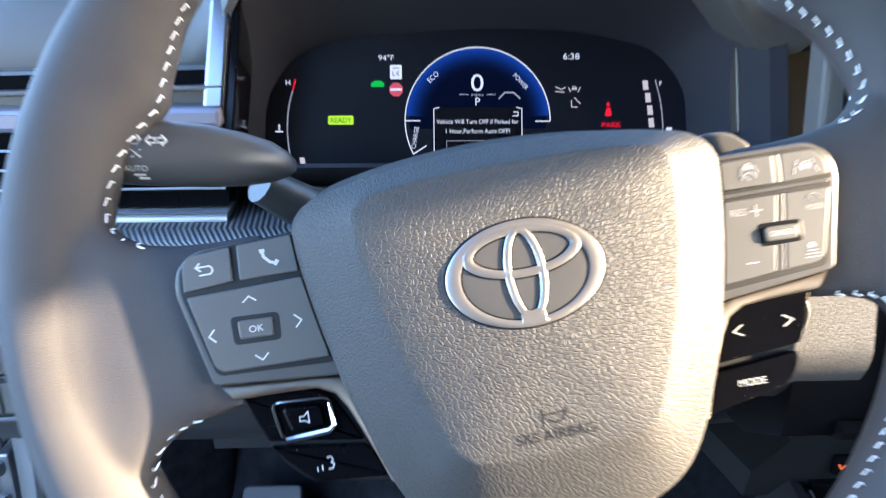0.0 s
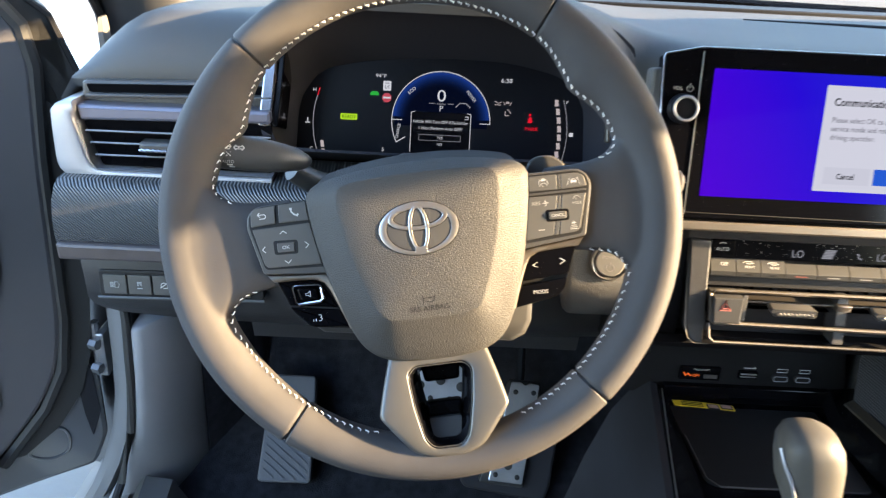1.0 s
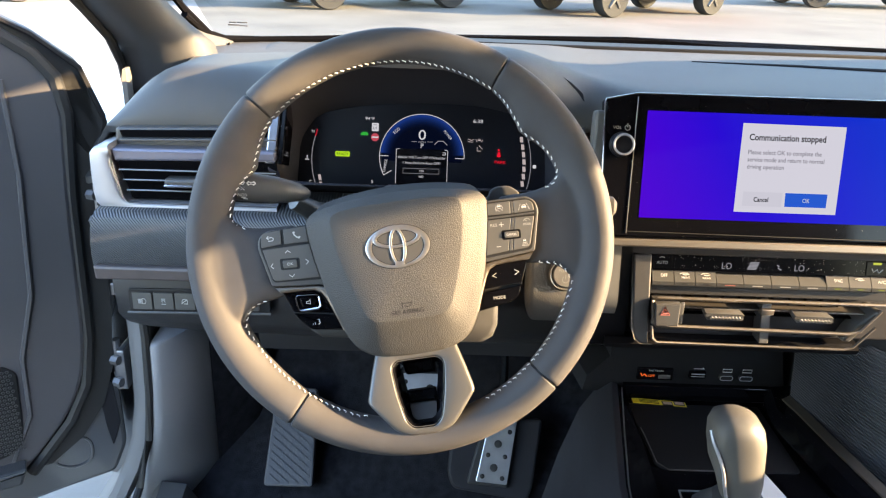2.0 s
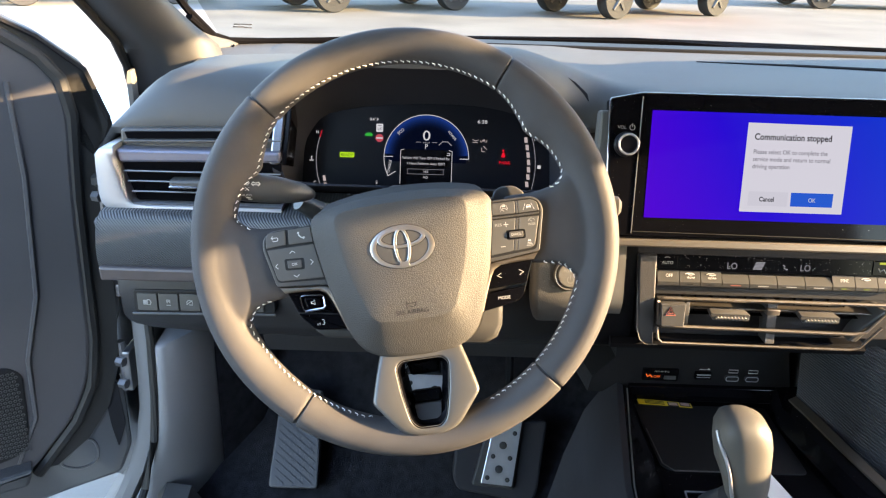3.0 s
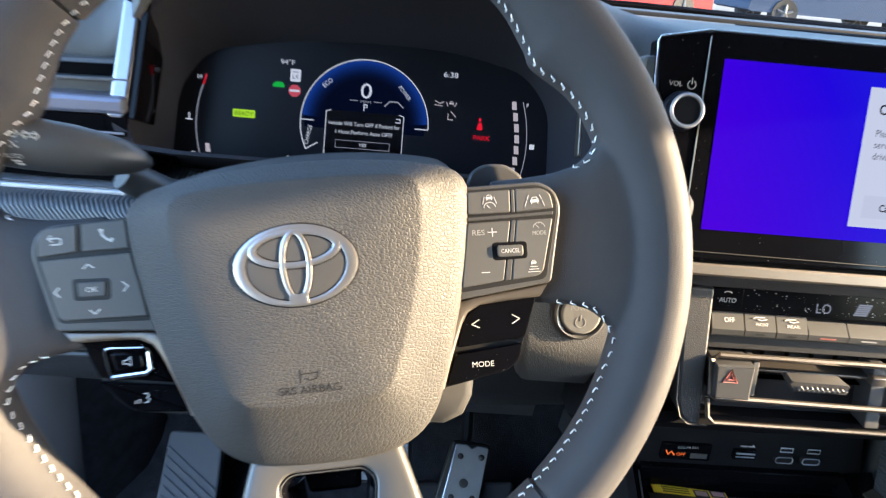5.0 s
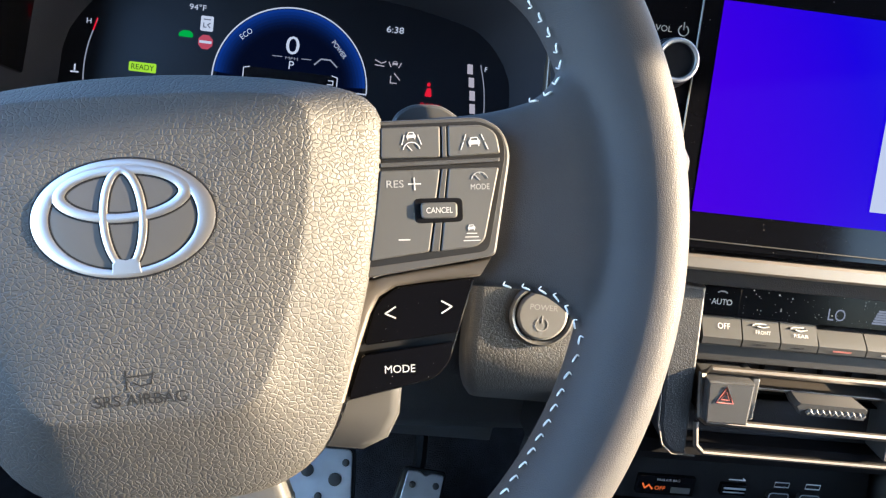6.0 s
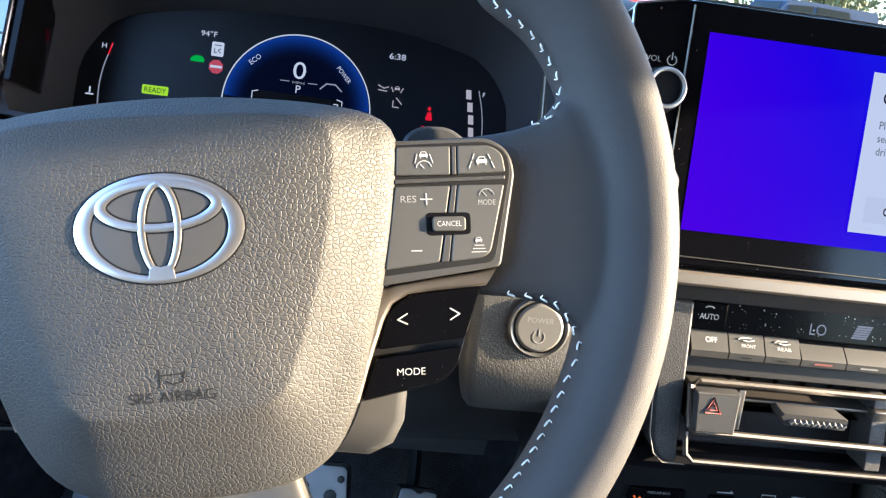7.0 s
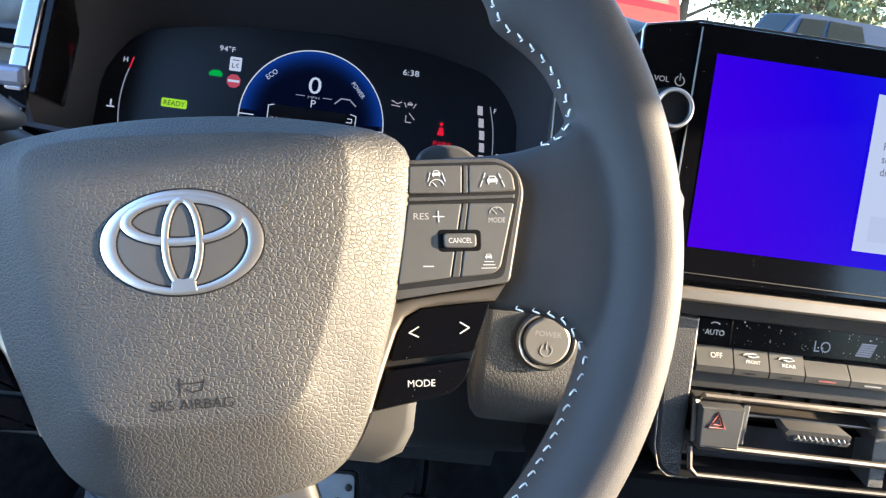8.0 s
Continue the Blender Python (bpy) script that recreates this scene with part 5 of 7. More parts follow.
stack_plate("backing", [(0.205, 0.727), (0.60, 0.727), (0.60, 0.85), (0.215, 0.85)], 0.26, 0.179, LOWER, stack, 0.01, 0.002)
stack_plate("champagne_strip", [(0.212, 0.8325), (0.80, 0.8325), (0.80, 0.8425), (0.212, 0.8415)], 0.19, 0.1415, CHAMPAGNE, stack, 0.002, 0.002, "satin champagne strip below the screen")
# Dark plate drawn for the shade under the champagne strip.
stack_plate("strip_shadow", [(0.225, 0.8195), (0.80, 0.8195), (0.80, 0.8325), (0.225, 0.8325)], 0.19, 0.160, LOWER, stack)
frame_l = stack_plate("stack_frame", [(0.2465, 0.8205), (0.2660, 0.8195), (0.2680, 0.7260), (0.2600, 0.7262), (0.2540, 0.7310), (0.2505, 0.7420)], 0.20, 0.156, KNEE_SKIN, stack, [0.003, 0.001, 0.001, 0.002, 0.004, 0.003], 0.002, "grey stack frame")
part("frame_edge", Geo(False).tube([(0.2462, 0.163, 0.818), (0.2500, 0.1435, 0.742), (0.2535, 0.1405, 0.731), (0.2595, 0.139, 0.7262), (0.273, 0.139, 0.7258)], 0.0006, 6), DULL_TRIM, frame_l, "bright edging")
climate = stack_plate("climate_display", [(0.2668, 0.8010), (0.523, 0.8010), (0.523, 0.8185), (0.2680, 0.8185)], 0.20, 0.1655, CLIMATE, stack, 0.001, 0.0006, "dusty gloss black climate display")
stack_plate("auto_key", [(0.2682, 0.8022), (0.2905, 0.8022), (0.2905, 0.8175), (0.2686, 0.8175)], 0.19, 0.1645, CLIMATE, climate, 0.001, 0.0008)
stack_plate("auto_key", [(0.497, 0.8022), (0.521, 0.8022), (0.521, 0.8175), (0.497, 0.8175)], 0.19, 0.1645, CLIMATE, climate, 0.001, 0.0008)


def stack_words(text, x, z, y, cap, width, mat, parent):
    vs, fs = letters(text)
    w = max(p[0] for p in vs) - min(p[0] for p in vs)
    return part("lettering", Geo(False).add([(x + p[0] * width / w, y + (z + (p[1] - 0.345) * cap / 0.69 - 0.80) * 0.23, z + (p[1] - 0.345) * cap / 0.69) for p in vs], fs), mat, parent)


stack_words("AUTO", 0.2795, 0.8095, 0.1643, 0.0032, 0.0120, INK_BRIGHT, climate)
part("key_mark", Geo(False).tube([(0.2760, 0.1668, 0.8148), (0.2775, 0.1670, 0.8156), (0.2800, 0.1670, 0.8156), (0.2815, 0.1668, 0.8148)], 0.0004, 4), INK, climate)
stack_words("LO", 0.3485, 0.8078, 0.1652, 0.0066, 0.0105, W_DIM, climate)
stack_words("LO", 0.4262, 0.8078, 0.1652, 0.0066, 0.0105, W_DIM, climate)
for k in range(6):
    stack_plate("fan_bar", [(0.3705 + 0.0006 * k, 0.8045 + 0.0014 * k), (0.3800 + 0.0006 * k, 0.8045 + 0.0014 * k), (0.3806 + 0.0006 * k, 0.8055 + 0.0014 * k), (0.3705 + 0.0006 * k, 0.8055 + 0.0014 * k)], 0.166, 0.1652, W_DIM, climate, 0, 0)
part("display_mark", Geo(False).tube([(0.4015, 0.1665, 0.8105), (0.404, 0.1662, 0.8095), (0.403, 0.166, 0.8075), (0.4065, 0.1655, 0.8055)], 0.0006, 4), W_DIM, climate)
part("key_mark", Geo(False).tube([(0.503, 0.1665, 0.8105), (0.505, 0.1655, 0.8065), (0.509, 0.1665, 0.8095), (0.511, 0.1655, 0.8055), (0.515, 0.1665, 0.8095)], 0.0006, 4), INK, climate)
stack_plate("led", [(0.504, 0.8142), (0.513, 0.8142), (0.513, 0.8165), (0.504, 0.8165)], 0.166, 0.1642, W_LED, climate, 0, 0)
edges = [0.2690, 0.2925, 0.3150, 0.3376, 0.3666, 0.3962, 0.4258, 0.4548, 0.4790, 0.5030, 0.5240]
marks = ("OFF", "FRONT", "REAR", "", "", "", "", "SYNC", "", "A/C")
for k in range(10):
    a, b = edges[k] + 0.0004, edges[k + 1] - 0.0004
    wide = 3 <= k <= 6
    top = 0.7985 if wide else 0.8010
    keyob = part("climate_key", Geo(False).loft([[(x, y, z) for y, z in ((0.185, top), (0.1655, top), (0.1590, 0.7932), (0.1575, 0.7915), (0.1575, 0.7875), (0.1585, 0.7862), (0.185, 0.7862))] for x in (a, a + 0.0006, b - 0.0006, b)]), STACK_KEY, stack, "grey climate key")
    if marks[k]:
        vs, fs = letters(marks[k])
        span = max(p[0] for p in vs) - min(p[0] for p in vs)
        cap = 0.0016 if k in (1, 2) else 0.0026
        lean = (0.1655 - 0.1590) / (top - 0.7932)
        mid = 0.7955 if k in (1, 2) else 0.7970
        part("lettering", Geo(False).add([((a + b) / 2 + 0.001 + p[0] * (0.0072 if k == 0 else 0.0088) / span, 0.1587 + (mid + (p[1] - 0.345) * cap / 0.69 - 0.7932) * lean - 0.0002, mid + (p[1] - 0.345) * cap / 0.69) for p in vs], fs), INK_BRIGHT, keyob)
    if k in (1, 2, 8):
        part("printed_mark", Geo(False).tube([((a + b) / 2 + dx, 0.1585 + (0.0052 + dz * 0.4) * 0.833, 0.7984 + dz * 0.4) for dx, dz in ((-0.005, 0), (-0.003, 0.002), (0.003, 0.002), (0.005, 0), (0.001, -0.002), (-0.002, -0.001))], 0.00045, 4), INK_BRIGHT, keyob)
    mark_mat = W_LED if k in (7, 8, 9) else (BLACK if k in (1, 2) else (DIM_RED if k == 3 else INK_GREY))
    if k:
        half = 0.003 if not wide else 0.0055
        part("indicator", Geo(False).plate([((a + b) / 2 - half, 0.7888), ((a + b) / 2 + half, 0.7888), ((a + b) / 2 + half, 0.7897), ((a + b) / 2 - half, 0.7897)], -0.158, -0.1572, 0, lambda u, v, h: (u, -h, v)), mark_mat, keyob)
# Black plate drawn for the shade below the climate keys.
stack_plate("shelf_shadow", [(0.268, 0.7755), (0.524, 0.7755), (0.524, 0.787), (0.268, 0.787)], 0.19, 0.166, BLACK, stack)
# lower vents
# Flat near-black back, drawn as the unlit inside of the centre vent.
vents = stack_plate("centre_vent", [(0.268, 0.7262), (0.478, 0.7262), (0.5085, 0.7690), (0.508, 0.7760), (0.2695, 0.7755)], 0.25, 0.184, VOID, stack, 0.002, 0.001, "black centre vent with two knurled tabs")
part("vent_frame", Geo(False).tube([(0.530, 0.1495, 0.7752), (0.2750, 0.1495, 0.7758), (0.2702, 0.1488, 0.7735), (0.2716, 0.1430, 0.7492), (0.2760, 0.1422, 0.7466), (0.480, 0.1418, 0.7440), (0.4925, 0.1425, 0.7470), (0.5135, 0.1480, 0.7695)], 0.0022, 8, flat=1.0), CHAMPAGNE, vents, "champagne frame")
part("vent_frame", Geo(False).tube([(0.2705, 0.1425, 0.746), (0.2722, 0.139, 0.733), (0.2770, 0.1384, 0.7288), (0.4780, 0.1384, 0.7272), (0.4880, 0.139, 0.7300), (0.5080, 0.1425, 0.7520)], 0.0016, 8), DULL_TRIM, vents, "grey lower frame")
part("side_blade", Geo(False).plate(rounded([(0.487, 0.7315), (0.494, 0.7410), (0.514, 0.7690), (0.507, 0.7690), (0.484, 0.7440), (0.478, 0.7330)], 0.002), -0.19, -0.146, 0.002, lambda u, v, h: (u, -h, v)), SPOKE, vents)
haz = stack_plate("hazard_button", [(0.2725, 0.7490), (0.2968, 0.7490), (0.2982, 0.7725), (0.2712, 0.7725)], 0.19, 0.1480, SATIN, vents, 0.001, 0.0012, "dark hazard button with red triangle")
for k in (1.0, 0.5):
    part("triangle", Geo(False).tube([(0.2820 + a * k, 0.1397 + b * k * 0.23, 0.7645 + b * k) for a, b in ((-0.0048, -0.0036), (0.0048, -0.0036), (0.0, 0.0052))], 0.0005, 4, True), RED_PRINT, haz)
stack_plate("hazard_blade", [(0.2988, 0.7490), (0.3030, 0.7490), (0.3042, 0.7725), (0.2996, 0.7725)], 0.18, 0.155, SPOKE, vents)
part("vane", Geo(False).plate(rounded([(0.302, 0.7628), (0.502, 0.7612), (0.502, 0.7628), (0.302, 0.7646)], 0.0005), -0.19, -0.1535, 0.0004, lambda u, v, h: (u, -h, v)), CHAMPAGNE, vents)
part("vane", Geo(False).plate(rounded([(0.302, 0.7520), (0.498, 0.7524), (0.498, 0.7532), (0.302, 0.7528)], 0.0003), -0.19, -0.162, 0.0003, lambda u, v, h: (u, -h, v)), VOID, vents)
for x in (0.315, 0.333, 0.351, 0.369, 0.405, 0.423, 0.441, 0.459, 0.477):
    part("upright_vane", Geo(False).plate([(x, 0.729), (x + 0.0012, 0.729), (x + 0.0012, 0.772), (x, 0.772)], -0.19, -0.168, 0, lambda u, v, h: (u, -h, v)), VOID, vents)
stack_plate("vent_post", [(0.3885, 0.7285), (0.3985, 0.7285), (0.3985, 0.773), (0.3885, 0.773)], 0.19, 0.160, PANEL, vents)
part("post_clip", Geo(False).box((0.3935, 0.152, 0.7635), (0.014, 0.008, 0.006), 0.001), CHAMPAGNE, vents)
for x in (0.3430, 0.4375):
    tab = part("vent_knob", Geo(False).loft([[(x + a * k + 0.002, y, 0.7615 + b) for a, b in ((-0.022, 0.0005), (-0.018, -0.0048), (0.0215, -0.0052), (0.022, 0.0010), (0.020, 0.0022), (-0.020, 0.0026))] for y, k in ((0.157, 0.9), (0.142, 0.98), (0.140, 0.94))]), SATIN, vents, "knurled vent tab")
    part("knurled_edge", Geo(False).tube([(x - 0.013 + 0.0018 * i, 0.1392, 0.7588 + 0.0016 * (i % 2)) for i in range(20)], 0.0013, 5), PALE_TRIM, tab)

# passenger side: lower dash and glovebox
part("passenger_panel", Geo(False).loft([[(x, y, z) for y, z in ((0.34, 0.84), (0.185, 0.835), (0.175, 0.80), (0.20, 0.745), (low_y, low_z), (low_y + 0.03, 0.50), (0.36, 0.46))] for x, low_y, low_z in ((0.50, 0.264, 0.62), (0.52, 0.252, 0.62), (0.56, 0.228, 0.62), (0.582, 0.212, 0.62), (1.06, 0.212, 0.62))]), PANEL, dash, "grained dark glovebox panel")
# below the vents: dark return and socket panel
# Both returns are near black to carry the shade under and beside the stack.
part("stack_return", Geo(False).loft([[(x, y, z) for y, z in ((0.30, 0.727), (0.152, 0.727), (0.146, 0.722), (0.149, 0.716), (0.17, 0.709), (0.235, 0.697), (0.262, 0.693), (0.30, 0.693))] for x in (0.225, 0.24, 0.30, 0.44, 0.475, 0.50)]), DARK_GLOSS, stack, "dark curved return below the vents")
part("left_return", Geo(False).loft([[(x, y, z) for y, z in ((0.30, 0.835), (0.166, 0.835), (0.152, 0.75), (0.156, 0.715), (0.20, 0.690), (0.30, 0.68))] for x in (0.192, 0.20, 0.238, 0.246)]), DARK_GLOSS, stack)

# ---- centre console ----
console = thing("centre_console", Matrix(), "black centre console with charging tray and sockets", "console")
part("socket_panel", Geo(False).loft([[(x, y, z) for x, y, z in ((0.232, 0.262, 0.590), (0.236, 0.262, 0.612), (0.262, 0.259, 0.642), (0.262, 0.262, 0.70), (0.475, 0.262, 0.70), (0.478, 0.259, 0.65), (0.492, 0.262, 0.590))], [(x, y, z) for x, y, z in ((0.222, 0.33, 0.590), (0.225, 0.33, 0.612), (0.258, 0.33, 0.642), (0.258, 0.33, 0.70), (0.48, 0.33, 0.70), (0.485, 0.33, 0.65), (0.50, 0.33, 0.590))]]), SOCKET, console, "satin black socket panel")
lamp = part("airbag_lamp", Geo(False).plate(rounded([(0.2945, 0.6150), (0.3395, 0.6150), (0.3395, 0.6315), (0.2945, 0.6315)], 0.001), -0.262, -0.2572, 0.0004, lambda u, v, h: (u, -h, v)), GLOSS, console, "passenger airbag lamp")
part("lettering", Geo(False).add([(0.318 + p[0] * 0.0030, 0.2570, 0.6275 + p[1] * 0.0030) for p in letters("PASS AIR BAG")[0]], letters("PASS AIR BAG")[1]), INK_GREY, lamp)
part("lettering", Geo(False).add([(0.3125 + p[0] * 0.0048, 0.2569, 0.6195 + p[1] * 0.0048) for p in letters("OFF")[0]], letters("OFF")[1]), W_AMBER, lamp)
part("lamp_mark", Geo(False).tube([(0.2985, 0.2568, 0.6245), (0.3005, 0.2568, 0.6205), (0.3035, 0.2568, 0.6235), (0.3065, 0.2568, 0.6200)], 0.0008, 5), W_AMBER, lamp)
part("lamp_window", Geo(False).plate([(0.3215, 0.6175), (0.3365, 0.6175), (0.3365, 0.6225), (0.3215, 0.6225)], -0.262, -0.2568, 0, lambda u, v, h: (u, -h, v)), SPOKE, lamp)
lamp.location = (0.004, 0, -0.004)
usb = part("usb_socket", Geo(False).plate(rounded([(0.3645, 0.6150), (0.3850, 0.6150), (0.3850, 0.6245), (0.3645, 0.6245)], 0.001), -0.262, -0.2570, 0.0004, lambda u, v, h: (u, -h, v)), GLOSS, console, "black charging socket")
part("socket_edge", Geo(False).tube([(0.3665, 0.2567, 0.6215), (0.3835, 0.2567, 0.6215)], 0.0008, 5), SILVER, usb)
part("socket_edge", Geo(False).tube([(0.3665, 0.2567, 0.6180), (0.3835, 0.2567, 0.6180)], 0.0005, 5), SILVER, usb)
part("printed_mark", Geo(False).tube([(0.3685, 0.2567, 0.6295), (0.3815, 0.2567, 0.6295), (0.3795, 0.2567, 0.6310)], 0.0005, 5), INK, usb)
for x in (0.4115, 0.4365):
    us = part("usb_socket", Geo(False).plate(rounded([(x - 0.0085, 0.6135), (x + 0.0085, 0.6135), (x + 0.0085, 0.6205), (x - 0.0085, 0.6205)], 0.003), -0.262, -0.2570, 0.0004, lambda u, v, h: (u, -h, v)), BLACK, console, "small charging socket")
    part("socket_edge", Geo(False).tube([(x + a, 0.2566, 0.617 + b) for a, b in rounded([(-0.0078, -0.0030), (0.0078, -0.0030), (0.0078, 0.0030), (-0.0078, 0.0030)], 0.0028)], 0.0005, 5, True), SILVER, us)
    part("printed_mark", Geo(False).tube([(x + a, 0.2566, 0.6280 + b) for a, b in ((-0.006, -0.002), (0.0055, -0.002), (0.0055, 0.002), (-0.006, 0.002))], 0.0005, 5, True), INK, us)
# tray
part("tray_floor", Geo(False).plate(rounded([(0.268, 0.256), (0.470, 0.256), (0.490, -0.10), (0.262, -0.10)], 0.004), 0.55, 0.5835, 0.001), GLOSS, console, "gloss black tray floor")
part("charging_pad", Geo(False).plate(rounded([(0.287, 0.243), (0.452, 0.243), (0.452, 0.112), (0.300, 0.112), (0.291, 0.120)], [0.004, 0.004, 0.008, 0.008, 0.006]), 0.57, 0.5850, 0.0008), BLACK, console, "black charging pad")
part("pad_groove", Geo(False).tube([(0.291, 0.19, 0.585), (0.2935, 0.124, 0.585), (0.304, 0.1115, 0.585), (0.36, 0.1115, 0.585)], 0.0008, 5), SPOKE, console)
part("tray_lip", Geo(False).plate(rounded([(0.283, 0.2535), (0.470, 0.2535), (0.470, 0.262), (0.283, 0.262)], 0.001), 0.585, 0.6045, 0.001), GLOSS, console)
part("console_side", Geo(False).loft([[(0.275, 0.258, 0.603), (0.243, 0.06, 0.603), (0.228, -0.12, 0.603)], [(0.268, 0.262, 0.6035), (0.236, 0.06, 0.6035), (0.221, -0.12, 0.6035)], [(0.250, 0.268, 0.588), (0.219, 0.06, 0.588), (0.206, -0.12, 0.588)], [(0.235, 0.28, 0.55), (0.205, 0.06, 0.55), (0.194, -0.12, 0.55)], [(0.222, 0.32, 0.45), (0.196, 0.06, 0.45), (0.186, -0.12, 0.45)], [(0.205, 0.42, 0.20), (0.188, 0.06, 0.20), (0.180, -0.12, 0.20)]], closed=False), LOWER, console, "dark grey console side")
part("left_rim", Geo(False).loft([[(0.275, 0.258, 0.603), (0.281, 0.257, 0.600), (0.290, 0.254, 0.584)], [(0.243, 0.06, 0.603), (0.252, 0.06, 0.598), (0.283, 0.06, 0.584)], [(0.228, -0.12, 0.603), (0.238, -0.12, 0.598), (0.270, -0.12, 0.584)]], closed=False), GLOSS, console, "gloss black tray wall")
part("rim_line", Geo(False).tube([(0.279, 0.25, 0.6025), (0.262, 0.155, 0.6025), (0.246, 0.06, 0.6025), (0.231, -0.12, 0.6025)], 0.0008, 6), SPOKE, console)
part("right_rim", Geo(False).loft([[(0.500, 0.262, 0.606), (0.470, 0.258, 0.606), (0.462, 0.250, 0.588)], [(0.486, 0.222, 0.603), (0.462, 0.215, 0.602), (0.455, 0.20, 0.585)], [(0.503, 0.10, 0.603), (0.480, 0.10, 0.602), (0.470, 0.10, 0.585)], [(0.535, -0.12, 0.603), (0.515, -0.12, 0.602), (0.50, -0.12, 0.585)]], closed=False), GLOSS, console)
part("champagne_edge", Geo(False).loft([[(x, y, 0.605), (x + 0.009, y + 0.002, 0.609), (x + 0.011, y + 0.002, 0.600), (x, y, 0.596)] for x, y in ((0.475, 0.232), (0.481, 0.205), (0.492, 0.13), (0.505, 0.055), (0.535, -0.12))]), CHAMPAGNE, console, "champagne console edge")
# ribbed passenger knee pad
ribs = []
for i in range(0, 41):
    f = i / 40
    for q in (0.0, 0.5):
        if i == 40 and q:
            continue
        s = min(1.0, f + q / 40)
        lo_p, hi_p = Vector((0.486, 0.235, 0.606)), Vector((0.484, 0.255, 0.725))
        lo_m, hi_m = Vector((0.510, 0.130, 0.596)), Vector((0.560, 0.208, 0.692))
        lo_q, hi_q = Vector((0.62, -0.13, 0.560)), Vector((0.72, 0.150, 0.645))
        a, c, b = lo_p.lerp(hi_p, s), lo_m.lerp(hi_m, s), lo_q.lerp(hi_q, s)
        lift = 0.0022 if q else 0.0
        nrm = Vector((-0.75, -0.6, 0.25)) * lift
        ribs.append([tuple((a.lerp(c, k / 3) if k < 3 else c.lerp(b, (k - 3) / 4)) + nrm) for k in range(8)])
part("ribbed_pad", Geo(False).loft(ribs, closed=False), KNEE_PAD, console, "ribbed dark knee pad")

# gear lever
lever = thing("gear_lever", pose(0.006, 0, -0.003), "leather topped gear lever with silver edging", "gear lever")
rings = []
for z, x, y, a, b in ((0.604, 0.346, 0.040, 0.0175, 0.018), (0.612, 0.346, 0.041, 0.0195, 0.020), (0.635, 0.344, 0.045, 0.0240, 0.0230), (0.658, 0.339, 0.049, 0.0285, 0.026), (0.680, 0.3365, 0.052, 0.0300, 0.0275), (0.696, 0.3345, 0.054, 0.0285, 0.0275), (0.706, 0.333, 0.055, 0.0235, 0.024), (0.7115, 0.332, 0.055, 0.0155, 0.017), (0.7135, 0.332, 0.055, 0.006, 0.007)):
    z, a, b = 0.604 + (z - 0.604) * 0.90, a * 0.93, b * 0.93
    rings.append([(x + a * math.copysign(abs(math.cos(t)) ** 0.8, math.cos(t)), y + b * math.copysign(abs(math.sin(t)) ** 0.8, math.sin(t)), z) for t in (k * math.tau / 48 for k in range(48))])
part("knob", Geo(False).loft(rings), KNOB_HIDE, lever, "smooth leather knob", sharp=70)
part("knob_edging", Geo(False).tube(flow([(0.3078, 0.047, 0.686), (0.3098, 0.0385, 0.676), (0.3150, 0.0310, 0.664), (0.3195, 0.0272, 0.650), (0.3232, 0.0252, 0.632), (0.3290, 0.0242, 0.611)], 0.004), 0.0017, 8), SILVER, lever, "silver edging")
part("boot", Geo(False).loft([[(0.344 + a * math.cos(k * math.tau / 24) * (1 + 0.05 * math.sin(6 * k * math.tau / 24)), 0.038 + b * math.sin(k * math.tau / 24), z) for k in range(24)] for z, a, b in ((0.578, 0.05, 0.055), (0.59, 0.040, 0.045), (0.603, 0.030, 0.030), (0.612, 0.026, 0.025), (0.614, 0.021, 0.02))]), LEATHER, lever, "gathered leather boot")
part("gate_frame", Geo(False).tube([(0.30, 0.078, 0.587), (0.39, 0.078, 0.587), (0.40, -0.06, 0.587), (0.29, -0.06, 0.587)], 0.0012, 6, True), SILVER, lever)
SHEET = (((0.386, 0.108, 0.597), (0.393, 0.110, 0.596), (0.400, 0.108, 0.595)), ((0.380, 0.070, 0.592), (0.396, 0.066, 0.591), (0.412, 0.063, 0.592)), ((0.374, 0.0, 0.589), (0.404, -0.01, 0.588), (0.434, -0.012, 0.590)))
sheet = part("paper_sheet", Geo(False).loft([list(row) + [(x, y, z + 0.0006) for x, y, z in row[::-1]] for row in SHEET]), PAPER)
tagged(sheet, "loose white printed paper lying beside the gear lever", "paper")
for k in range(6):
    part("print_bar", Geo(False).box((0.402 - 0.0012 * k + 0.001 * (k % 2), 0.050 - 0.009 * k, 0.5928), (0.016 + 0.003 * (k % 3), 0.0016, 0.0012), 0.0002), DARK_INK, sheet)
label = part("warning_label", Geo(False).plate([(0.2945, 0.2545), (0.3605, 0.2470), (0.3605, 0.2370), (0.2945, 0.2440)], 0.5845, 0.5856, 0.0), YELLOW)
tagged(label, "yellow and white warning label on the charging pad", "label")
for x, m in ((0.3375, BLACK), (0.3525, BLACK)):
    part("label_picture", Geo(False).plate([(x - 0.0065, 0.2485), (x + 0.0065, 0.2472), (x + 0.0065, 0.2385), (x - 0.0065, 0.2400)], 0.585, 0.5859, 0), m, label)
    part("label_bar", Geo(False).plate([(x - 0.0052, 0.2470), (x + 0.0052, 0.2460), (x + 0.0052, 0.2402), (x - 0.0052, 0.2412)], 0.5855, 0.5862, 0), material("label_pink", (0.45, 0.28, 0.27), 0.5), label)
